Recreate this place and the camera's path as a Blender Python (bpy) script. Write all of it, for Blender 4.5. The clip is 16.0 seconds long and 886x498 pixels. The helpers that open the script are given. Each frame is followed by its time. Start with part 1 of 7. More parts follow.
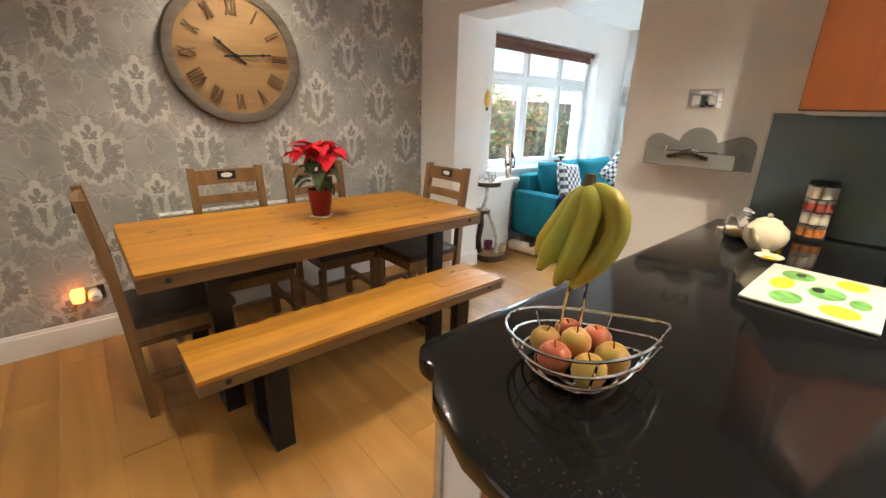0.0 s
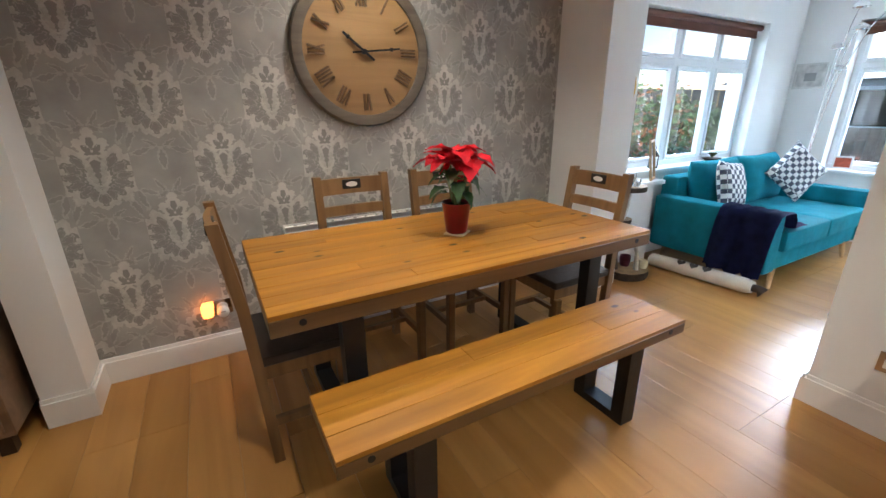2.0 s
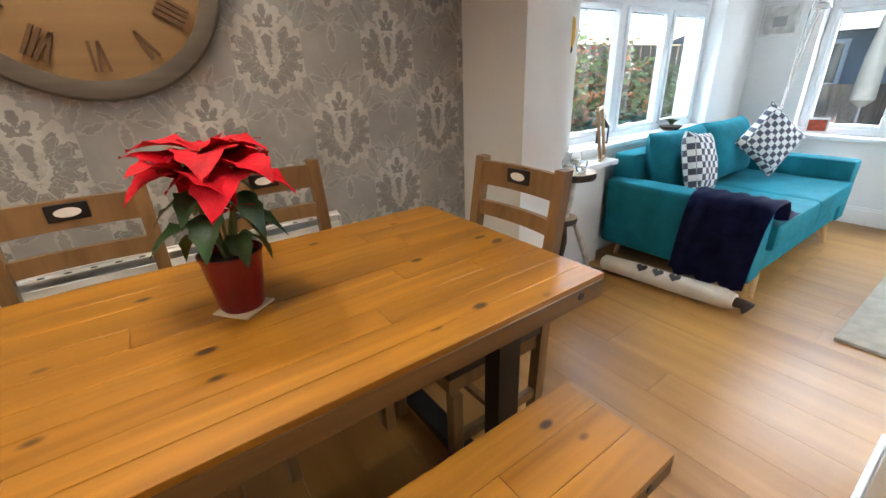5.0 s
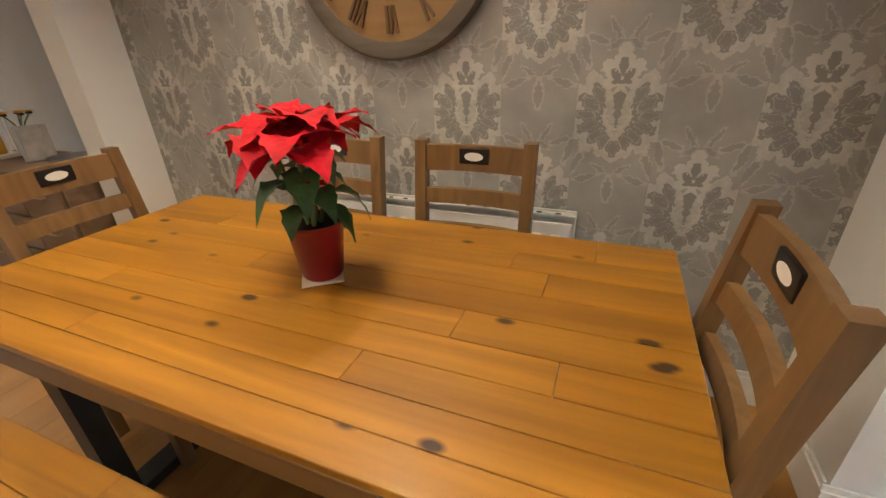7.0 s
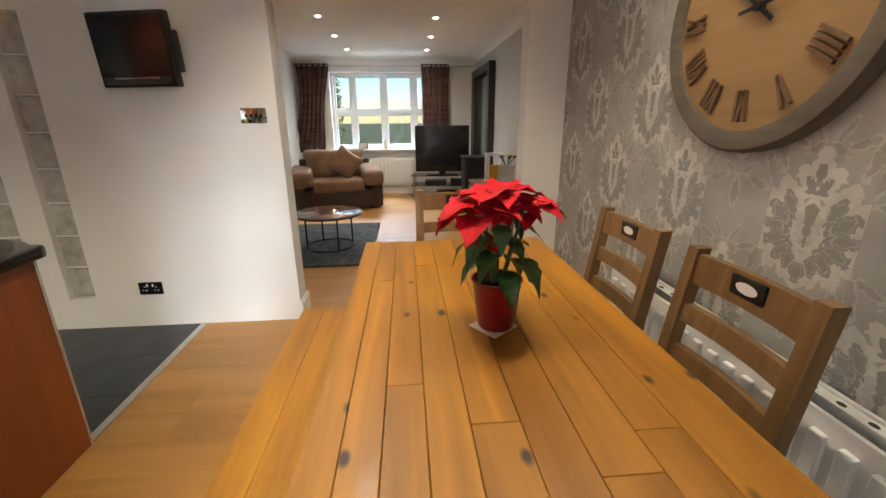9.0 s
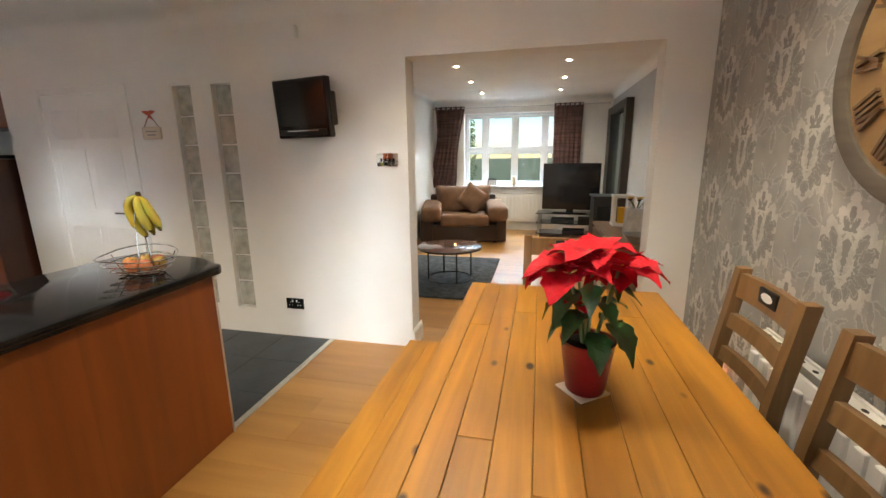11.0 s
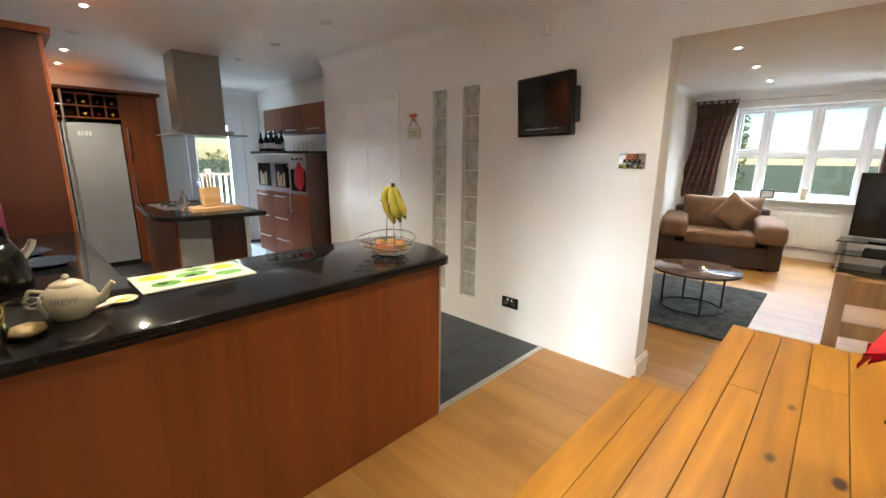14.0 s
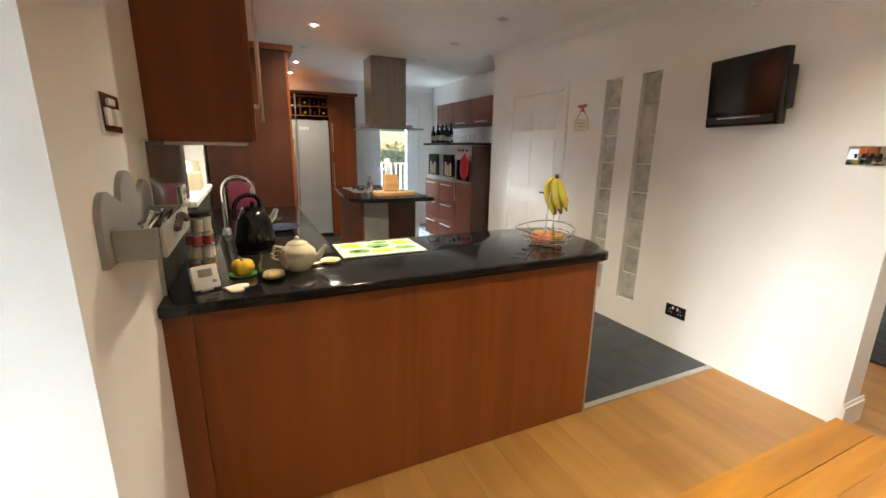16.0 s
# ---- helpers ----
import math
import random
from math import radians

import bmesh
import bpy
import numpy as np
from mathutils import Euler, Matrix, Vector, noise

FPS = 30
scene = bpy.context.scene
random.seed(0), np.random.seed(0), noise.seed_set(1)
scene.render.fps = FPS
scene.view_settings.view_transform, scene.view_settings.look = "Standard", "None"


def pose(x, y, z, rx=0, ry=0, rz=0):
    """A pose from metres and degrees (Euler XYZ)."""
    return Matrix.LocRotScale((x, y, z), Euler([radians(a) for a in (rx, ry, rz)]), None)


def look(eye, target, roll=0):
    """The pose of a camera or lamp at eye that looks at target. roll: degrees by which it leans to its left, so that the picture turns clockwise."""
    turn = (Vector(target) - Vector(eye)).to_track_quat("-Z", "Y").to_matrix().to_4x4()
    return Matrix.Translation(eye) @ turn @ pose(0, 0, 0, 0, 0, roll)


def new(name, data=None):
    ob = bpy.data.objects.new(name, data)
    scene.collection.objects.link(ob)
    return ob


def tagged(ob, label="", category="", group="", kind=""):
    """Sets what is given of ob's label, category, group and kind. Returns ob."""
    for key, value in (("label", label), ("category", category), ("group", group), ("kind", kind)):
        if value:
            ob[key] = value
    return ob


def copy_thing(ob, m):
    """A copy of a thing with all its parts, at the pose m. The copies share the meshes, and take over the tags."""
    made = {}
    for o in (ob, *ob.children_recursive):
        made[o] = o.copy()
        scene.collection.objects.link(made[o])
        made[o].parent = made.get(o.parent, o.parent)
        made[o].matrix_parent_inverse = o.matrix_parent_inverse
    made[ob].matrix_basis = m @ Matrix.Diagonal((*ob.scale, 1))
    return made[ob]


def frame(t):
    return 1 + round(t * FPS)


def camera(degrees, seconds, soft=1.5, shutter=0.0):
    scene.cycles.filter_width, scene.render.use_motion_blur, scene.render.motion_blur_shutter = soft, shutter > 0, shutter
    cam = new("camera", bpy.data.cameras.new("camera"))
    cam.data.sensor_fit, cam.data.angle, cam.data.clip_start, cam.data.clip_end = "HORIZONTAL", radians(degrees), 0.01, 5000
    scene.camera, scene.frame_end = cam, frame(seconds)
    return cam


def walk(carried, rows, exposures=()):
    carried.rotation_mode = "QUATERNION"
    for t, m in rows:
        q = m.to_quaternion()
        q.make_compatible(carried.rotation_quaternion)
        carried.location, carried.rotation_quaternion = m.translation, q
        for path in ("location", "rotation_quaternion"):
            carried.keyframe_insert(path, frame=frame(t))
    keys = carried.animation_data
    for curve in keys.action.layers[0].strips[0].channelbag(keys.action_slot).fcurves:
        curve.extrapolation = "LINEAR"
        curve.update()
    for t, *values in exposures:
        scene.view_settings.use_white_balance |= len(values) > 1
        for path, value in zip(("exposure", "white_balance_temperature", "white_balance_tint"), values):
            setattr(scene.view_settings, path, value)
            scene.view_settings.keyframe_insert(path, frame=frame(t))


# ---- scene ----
cam = camera(94.1, 16.0)
PATH = [
    (0, (-0.972, -2.206, 1.362), (0.289, -0.786, 0.734), 1.7),
    (0.5, (-0.953, -2.072, 1.341), (0.071, -0.491, 0.668), 1.5),
    (1, (-0.927, -1.957, 1.317), (-0.031, -0.302, 0.642), 0.6),
    (1.5, (-0.944, -1.813, 1.334), (-0.064, -0.146, 0.666), 0.2),
    (2, (-0.969, -1.665, 1.363), (-0.047, -0.015, 0.711), -0.6),
    (2.5, (-0.905, -1.544, 1.372), (0.102, 0.059, 0.727), -1.2),
    (3, (-0.791, -1.436, 1.361), (0.347, 0.079, 0.719), -1.6),
    (3.5, (-0.674, -1.285, 1.334), (0.609, 0.11, 0.695), -2.1),
    (6, (0.39, -0.976, 1.286), (0.832, 0.776, 0.429), -2.3),
    (6.5, (0.569, -0.911, 1.276), (0.481, 0.89, 0.41), -2.0),
    (7, (0.7, -0.739, 1.294), (0.003, 0.918, 0.419), -2.3),
    (7.5, (0.824, -0.581, 1.301), (-0.61, 0.51, 0.432), -0.9),
    (8, (0.986, -0.44, 1.317), (-0.77, 0.22, 0.622), -1.4),
    (8.5, (1.12, -0.321, 1.338), (-0.739, 0.061, 0.707), -0.8),
    (11, (1.136, -0.132, 1.413), (-0.764, -0.574, 0.972), -0.7),
    (11.5, (1.132, -0.143, 1.402), (-0.724, -0.739, 0.959), -0.5),
    (12, (1.141, -0.182, 1.429), (-0.656, -0.93, 0.967), 0.2),
    (12.5, (1.159, -0.254, 1.425), (-0.564, -1.158, 0.963), 0.1),
    (13, (1.14, -0.279, 1.415), (-0.491, -1.344, 0.964), 0.3),
    (13.5, (1.059, -0.261, 1.401), (-0.47, -1.473, 0.962), 0.6),
    (14, (0.993, -0.228, 1.4), (-0.42, -1.576, 0.968), 0.5),
    (14.5, (0.979, -0.206, 1.396), (-0.325, -1.661, 0.97), 0.6),
    (15, (0.991, -0.189, 1.409), (-0.195, -1.739, 0.972), 0.5),
    (15.5, (1.02, -0.176, 1.398), (-0.02, -1.826, 0.955), 0.8),
    (16, (1.068, -0.182, 1.395), (0.245, -1.941, 0.92), 0.9),
]
EXPOSURES = [(0.0, 1.45, 6300, 10), (1.0, 1.28, 5800, 10), (2.5, 1.05, 5650, 10), (3.5, 1.0, 5700, 10), (6.0, 1.12, 6600, 12), (7.0, 1.08, 6800, 12), (8.5, 1.03, 6400, 10), (12.0, 1.40, 6400, 8), (14.0, 1.43, 6300, 8), (16.0, 1.55, 6600, 8)]
walk(cam, [(t, look(eye, target, roll)) for t, eye, target, roll in PATH], EXPOSURES)

# ---------------------------------------------------------------- light
world = bpy.data.worlds.new("sky")
scene.world = world
world.use_nodes = True
_n, _l = world.node_tree.nodes, world.node_tree.links
_sky = _n.new("ShaderNodeTexSky")
_sky.sky_type = 'NISHITA'
_sky.sun_disc = False
_sky.sun_elevation, _sky.sun_rotation = radians(10), radians(73)
_sky.dust_density, _sky.ozone_density = 0.2, 3.0
_l.new(_sky.outputs[0], _n["Background"].inputs[0])
_n["Background"].inputs[1].default_value = 0.10

SUN_FROM = Vector((0.953, 0.263, 0.155))
sun = new("sun", bpy.data.lights.new("sun", 'SUN'))
sun.data.energy, sun.data.angle, sun.data.color = 7.2, radians(20), (0.90, 0.96, 1.0)
sun.matrix_world = look(SUN_FROM * 20, (0, 0, 0))


def area(name, at, toward, w, h, watts, color):
    """Daylight in a window's opening."""
    lamp = new(name, bpy.data.lights.new(name, 'AREA'))
    lamp.data.shape, lamp.data.size, lamp.data.size_y = 'RECTANGLE', w, h
    lamp.data.energy, lamp.data.color = watts, color
    lamp.matrix_world = look(at, toward)
    return lamp


DAY = (0.74, 0.89, 1.0)
area("daylight_garden", (3.2, 1.75, 2.75), (3.2, -0.2, 0.7), 2.0, 1.0, 120, DAY)
area("daylight_patio", (5.75, -1.8, 2.8), (3.2, -1.8, 0.9), 4.0, 1.1, 165, DAY)
area("daylight_deck", (-1.3, -8.3, 2.75), (-1.2, -6.2, 0.5), 0.9, 1.0, 520, DAY)
area("daylight_front", (-8.0, -0.7, 2.9), (-5.6, -0.7, 0.5), 1.8, 1.1, 220, DAY)


def spot_lamp(x, y, watts, z=2.40):
    lamp = new("spot_light", bpy.data.lights.new("spot_light", 'SPOT'))
    lamp.data.energy, lamp.data.color = watts, (1.0, 0.86, 0.65)
    lamp.data.spot_size, lamp.data.spot_blend, lamp.data.shadow_soft_size = radians(130), 0.9, 0.016
    lamp.location = (x, y, z)
    lamp.rotation_euler = (0, 0, 0)


KITCHEN_SPOTS = [(0.45, -2.40), (0.44, -3.35), (0.435, -4.29), (0.40, -6.09), (0.39, -6.98)]
UNLIT_SPOTS = [(-0.925, -3.36), (-0.952, -4.29), (-0.973, -5.21), (0.414, -5.22)]
DINING_SPOTS = [(0.05, -0.40), (-0.10, 0.43), (-0.94, -0.55)]
LIVING_SPOTS = [(-3.94, -1.13), (-5.03, -1.13), (-6.15, -1.12), (-3.95, 0.14), (-5.03, 0.15), (-6.15, 0.15)]
for (_x, _y), _w in zip(KITCHEN_SPOTS, (54, 54, 54, 34, 12)):
    spot_lamp(_x, _y, _w)
for (_x, _y), _w in zip(DINING_SPOTS, (23, 22, 28)):
    spot_lamp(_x, _y, _w)
for _x, _y in LIVING_SPOTS:
    spot_lamp(_x, _y, 20)


# ---------------------------------------------------------------- materials
def mat(name, color, rough=0.6, metal=0.0, var=0.12, scale=6.0, bump=0.05, bscale=60.0, stretch=(1, 1, 1), coat=0.0, color2=None, spec=0.5):
    """A painted or natural surface with variation at two scales and fine relief."""
    m = bpy.data.materials.new(name)
    m.use_nodes = True
    n, l = m.node_tree.nodes, m.node_tree.links
    b = n["Principled BSDF"]
    tc = n.new("ShaderNodeTexCoord")
    mp = n.new("ShaderNodeMapping")
    mp.inputs["Scale"].default_value = stretch
    l.new(tc.outputs["Object"], mp.inputs[0])
    a = n.new("ShaderNodeTexNoise")
    a.inputs["Scale"].default_value, a.inputs["Detail"].default_value = scale, 5
    f = n.new("ShaderNodeTexNoise")
    f.inputs["Scale"].default_value, f.inputs["Detail"].default_value = bscale, 3
    for t in (a, f):
        l.new(mp.outputs[0], t.inputs["Vector"])
    r = n.new("ShaderNodeValToRGB")
    dark = [c * (1 - var) for c in color]
    lite = color2 or [min(1, c * (1 + var)) for c in color]
    r.color_ramp.elements[0].color, r.color_ramp.elements[0].position = (*dark, 1), 0.3
    r.color_ramp.elements[1].color, r.color_ramp.elements[1].position = (*lite, 1), 0.7
    l.new(a.outputs[0], r.inputs[0])
    l.new(r.outputs[0], b.inputs["Base Color"])
    b.inputs["Roughness"].default_value, b.inputs["Metallic"].default_value = rough, metal
    b.inputs["Coat Weight"].default_value = coat
    b.inputs["Specular IOR Level"].default_value = spec
    if bump:
        bp = n.new("ShaderNodeBump")
        bp.inputs["Strength"].default_value, bp.inputs["Distance"].default_value = bump, 0.01
        l.new(f.outputs[0], bp.inputs["Height"])
        l.new(bp.outputs[0], b.inputs["Normal"])
    return m


def wood(name, dark, lite, along=0, rough=0.45, grain=14.0, rand=0.25, coat=0.0, knots=False, bump=0.12, figure=0.0):
    """Wood with long grain along one axis; alike boards differ by the object's random number."""
    m = bpy.data.materials.new(name)
    m.use_nodes = True
    n, l = m.node_tree.nodes, m.node_tree.links
    b = n["Principled BSDF"]
    tc, oi = n.new("ShaderNodeTexCoord"), n.new("ShaderNodeObjectInfo")
    add = n.new("ShaderNodeVectorMath")
    add.operation = 'MULTIPLY_ADD'
    l.new(oi.outputs["Random"], add.inputs[0])
    add.inputs[1].default_value = (7.3, 3.1, 5.7)
    l.new(tc.outputs["Object"], add.inputs[2])
    mp = n.new("ShaderNodeMapping")
    s = [grain] * 3
    s[along] = grain * 0.06
    mp.inputs["Scale"].default_value = s
    l.new(add.outputs[0], mp.inputs[0])
    a = n.new("ShaderNodeTexNoise")
    a.inputs["Scale"].default_value, a.inputs["Detail"].default_value, a.inputs["Distortion"].default_value = 1.0, 6, 1.2
    l.new(mp.outputs[0], a.inputs["Vector"])
    r = n.new("ShaderNodeValToRGB")
    r.color_ramp.elements[0].color, r.color_ramp.elements[0].position = (*dark, 1), 0.25
    r.color_ramp.elements[1].color, r.color_ramp.elements[1].position = (*lite, 1), 0.7
    l.new(a.outputs[0], r.inputs[0])
    grainy = r.outputs[0]
    if figure:
        # broad flame figure of plain-sawn boards
        mw = n.new("ShaderNodeMapping")
        fs = [9.0] * 3
        fs[along] = 1.1
        mw.inputs["Scale"].default_value = fs
        l.new(add.outputs[0], mw.inputs[0])
        wv = n.new("ShaderNodeTexNoise")
        wv.inputs["Scale"].default_value, wv.inputs["Detail"].default_value = 1.0, 2
        l.new(mw.outputs[0], wv.inputs["Vector"])
        sn = n.new("ShaderNodeMath")
        sn.operation = 'MULTIPLY'
        l.new(wv.outputs[0], sn.inputs[0])
        sn.inputs[1].default_value = 46.0
        s2 = n.new("ShaderNodeMath")
        s2.operation = 'SINE'
        l.new(sn.outputs[0], s2.inputs[0])
        mf = n.new("ShaderNodeMapRange")
        mf.inputs["From Min"].default_value, mf.inputs["From Max"].default_value = -1.0, 1.0
        mf.inputs["To Min"].default_value, mf.inputs["To Max"].default_value = 1 - figure, 1 + figure * 0.6
        l.new(s2.outputs[0], mf.inputs[0])
        fg = n.new("ShaderNodeHueSaturation")
        l.new(mf.outputs[0], fg.inputs["Value"])
        l.new(grainy, fg.inputs["Color"])
        grainy = fg.outputs[0]
    hsv = n.new("ShaderNodeHueSaturation")
    mr = n.new("ShaderNodeMapRange")
    mr.inputs["To Min"].default_value, mr.inputs["To Max"].default_value = 1 - rand, 1 + rand * 0.6
    l.new(oi.outputs["Random"], mr.inputs[0])
    l.new(mr.outputs[0], hsv.inputs["Value"])
    l.new(grainy, hsv.inputs["Color"])
    col = hsv.outputs[0]
    if knots:
        vo = n.new("ShaderNodeTexVoronoi")
        vo.inputs["Scale"].default_value = 1.0
        mk = n.new("ShaderNodeMapping")
        k = [11.0, 11.0, 11.0]
        k[along] = 6.0
        mk.inputs["Scale"].default_value = k
        l.new(add.outputs[0], mk.inputs[0])
        l.new(mk.outputs[0], vo.inputs["Vector"])
        kr = n.new("ShaderNodeValToRGB")
        kr.color_ramp.elements[0].color, kr.color_ramp.elements[0].position = (1, 1, 1, 1), 0.09
        kr.color_ramp.elements[1].color, kr.color_ramp.elements[1].position = (0, 0, 0, 1), 0.17
        l.new(vo.outputs["Distance"], kr.inputs[0])
        # only some of the cells carry a knot
        gt = n.new("ShaderNodeMath")
        gt.operation = 'GREATER_THAN'
        sep = n.new("ShaderNodeSeparateColor")
        l.new(vo.outputs["Color"], sep.inputs[0])
        l.new(sep.outputs[0], gt.inputs[0])
        gt.inputs[1].default_value = 0.55
        mu = n.new("ShaderNodeMath")
        mu.operation = 'MULTIPLY'
        l.new(kr.outputs[0], mu.inputs[0])
        l.new(gt.outputs[0], mu.inputs[1])
        mx = n.new("ShaderNodeMix")
        mx.data_type = 'RGBA'
        l.new(mu.outputs[0], mx.inputs[0])
        l.new(col, mx.inputs[6])
        mx.inputs[7].default_value = (0.045, 0.016, 0.005, 1)
        col = mx.outputs[2]
    l.new(col, b.inputs["Base Color"])
    rr = n.new("ShaderNodeMapRange")
    rr.inputs["To Min"].default_value, rr.inputs["To Max"].default_value = rough * 0.85, rough * 1.2
    l.new(a.outputs[0], rr.inputs[0])
    l.new(rr.outputs[0], b.inputs["Roughness"])
    b.inputs["Coat Weight"].default_value, b.inputs["Coat Roughness"].default_value = coat, 0.15
    bp = n.new("ShaderNodeBump")
    bp.inputs["Strength"].default_value, bp.inputs["Distance"].default_value = bump, 0.004
    l.new(a.outputs[0], bp.inputs["Height"])
    l.new(bp.outputs[0], b.inputs["Normal"])
    return m


def glass(name, color=(1, 1, 1), rough=0.0):
    m = bpy.data.materials.new(name)
    m.use_nodes = True
    b = m.node_tree.nodes["Principled BSDF"]
    b.inputs["Base Color"].default_value = (*color, 1)
    b.inputs["Roughness"].default_value, b.inputs["Transmission Weight"].default_value, b.inputs["IOR"].default_value = rough, 1.0, 1.45
    return m


def glow(name, color, strength):
    m = bpy.data.materials.new(name)
    m.use_nodes = True
    b = m.node_tree.nodes["Principled BSDF"]
    b.inputs["Base Color"].default_value = (*color, 1)
    b.inputs["Emission Color"].default_value, b.inputs["Emission Strength"].default_value = (*color, 1), strength
    return m


def damask(name):
    """Silver-grey damask wallpaper: mirrored leaf ornaments in a half-drop repeat, printed lighter and glossier than the ground."""
    m = bpy.data.materials.new(name)
    m.use_nodes = True
    n, l = m.node_tree.nodes, m.node_tree.links
    b = n["Principled BSDF"]

    def op(kind, a, c=None, d=None):
        q = n.new("ShaderNodeMath")
        q.operation = kind
        for i, v in enumerate((a, c, d)):
            if v is None:
                continue
            if isinstance(v, (int, float)):
                q.inputs[i].default_value = v
            else:
                l.new(v, q.inputs[i])
        return q.outputs[0]

    tc = n.new("ShaderNodeTexCoord")
    sp = n.new("ShaderNodeSeparateXYZ")
    l.new(tc.outputs["Object"], sp.inputs[0])
    W, Hh = 0.2655, 0.645
    u = op('DIVIDE', op('SUBTRACT', sp.outputs[0], 0.70 - W / 2), W)          # an ornament's axis stands at x = 0.70
    col = op('FLOOR', u)
    odd = op('MULTIPLY', op('FLOORED_MODULO', col, 2.0), 0.5)
    v = op('ADD', op('DIVIDE', op('SUBTRACT', sp.outputs[2], 1.07 - Hh / 2), Hh), odd)
    x0 = op('MULTIPLY', op('ABSOLUTE', op('SUBTRACT', op('FRACT', u), 0.5)), W)
    y0 = op('MULTIPLY', op('SUBTRACT', op('FRACT', v), 0.5), Hh)
    cv = n.new("ShaderNodeCombineXYZ")
    l.new(x0, cv.inputs[0]), l.new(y0, cv.inputs[1])
    no = n.new("ShaderNodeTexNoise")
    no.inputs["Scale"].default_value, no.inputs["Detail"].default_value = 60, 3
    l.new(cv.outputs[0], no.inputs["Vector"])
    ns = n.new("ShaderNodeSeparateColor")
    l.new(no.outputs[1], ns.inputs[0])
    x = op('ADD', x0, op('MULTIPLY', op('SUBTRACT', ns.outputs[0], 0.5), 0.034))
    y = op('ADD', y0, op('MULTIPLY', op('SUBTRACT', ns.outputs[1], 0.5), 0.034))

    def petals(rows):
        """The nearest of some leaf shapes: centre, lean, half length, half width; below 1 is inside."""
        best = None
        for cx, cy, lean, a, bb in rows:
            ca, sa = math.cos(math.radians(lean)), math.sin(math.radians(lean))
            dx, dy = op('SUBTRACT', x, cx), op('SUBTRACT', y, cy)
            p = op('DIVIDE', op('ADD', op('MULTIPLY', dx, ca), op('MULTIPLY', dy, sa)), a)
            q = op('DIVIDE', op('SUBTRACT', op('MULTIPLY', dy, ca), op('MULTIPLY', dx, sa)), bb)
            d = op('ADD', op('MULTIPLY', p, p), op('MULTIPLY', q, q))
            best = d if best is None else op('MINIMUM', best, d)
        return best

    def band(value, low, high):
        return op('MULTIPLY', op('GREATER_THAN', value, low), op('LESS_THAN', value, high))

    crest = petals(((0.0, 0.150, 90, 0.028, 0.012), (0.022, 0.128, 48, 0.022, 0.010), (0.014, 0.104, 5, 0.016, 0.008)))
    bowl = petals(((0.0, 0.020, 90, 0.058, 0.036),))
    fan = petals(((0.060, 0.062, 62, 0.046, 0.020), (0.086, 0.036, 36, 0.050, 0.021), (0.096, 0.000, 8, 0.046, 0.021), (0.086, -0.036, -22, 0.044, 0.020),
                  (0.060, -0.064, -50, 0.042, 0.020), (0.034, -0.084, -72, 0.030, 0.015), (0.0, -0.112, 90, 0.028, 0.022)))
    scroll = petals(((0.122, 0.205, 72, 0.056, 0.013), (0.084, 0.232, 18, 0.038, 0.011), (0.122, -0.170, -62, 0.056, 0.013), (0.078, -0.215, -18, 0.040, 0.011),
                     (0.036, 0.262, 58, 0.036, 0.010), (0.0, -0.255, 90, 0.044, 0.016), (0.040, -0.180, 32, 0.028, 0.009), (0.030, 0.215, -40, 0.026, 0.008)))
    leaves = op('MINIMUM', op('MINIMUM', crest, bowl), fan)
    glint = op('MAXIMUM', op('MULTIPLY', band(crest, 1.1, 6.5), 1.0), op('MULTIPLY', band(bowl, 1.0, 1.32), 0.9))
    edge = op('MULTIPLY', band(fan, 1.0, 3.2), op('ADD', 0.35, op('MULTIPLY', ns.outputs[0], 1.3)))
    vein = op('MULTIPLY', op('GREATER_THAN', op('SINE', op('ADD', op('MULTIPLY', fan, 10.0), op('MULTIPLY', ns.outputs[2], 7.0))), 0.72), op('LESS_THAN', fan, 1.0))
    rim = band(scroll, 0.8, 1.6)
    mask = op('MAXIMUM', op('MAXIMUM', op('MULTIPLY', glint, 0.9), op('MULTIPLY', edge, 0.66)), op('MAXIMUM', op('MULTIPLY', vein, 0.45), op('MULTIPLY', rim, 0.38)))
    dark = op('MAXIMUM', op('LESS_THAN', leaves, 1.0), op('MULTIPLY', op('LESS_THAN', scroll, 0.8), 0.45))
    big = n.new("ShaderNodeTexNoise")
    big.inputs["Scale"].default_value, big.inputs["Detail"].default_value = 6.0, 8
    l.new(tc.outputs["Object"], big.inputs["Vector"])
    g = n.new("ShaderNodeValToRGB")
    g.color_ramp.elements[0].color, g.color_ramp.elements[0].position = (0.295, 0.285, 0.268, 1), 0.3
    g.color_ramp.elements[1].color, g.color_ramp.elements[1].position = (0.42, 0.41, 0.385, 1), 0.7
    l.new(big.outputs[0], g.inputs[0])
    m1 = n.new("ShaderNodeMix")
    m1.data_type = 'RGBA'
    l.new(op('MULTIPLY', dark, 0.65), m1.inputs[0])
    l.new(g.outputs[0], m1.inputs[6])
    m1.inputs[7].default_value = (0.215, 0.207, 0.192, 1)
    mx = n.new("ShaderNodeMix")
    mx.data_type = 'RGBA'
    l.new(op('MULTIPLY', mask, op('ADD', 0.15, op('MULTIPLY', big.outputs[0], 1.1))), mx.inputs[0])
    l.new(m1.outputs[2], mx.inputs[6])
    mx.inputs[7].default_value = (0.68, 0.66, 0.61, 1)
    l.new(mx.outputs[2], b.inputs["Base Color"])
    l.new(op('SUBTRACT', 0.55, op('MULTIPLY', mask, 0.2)), b.inputs["Roughness"])
    bp = n.new("ShaderNodeBump")
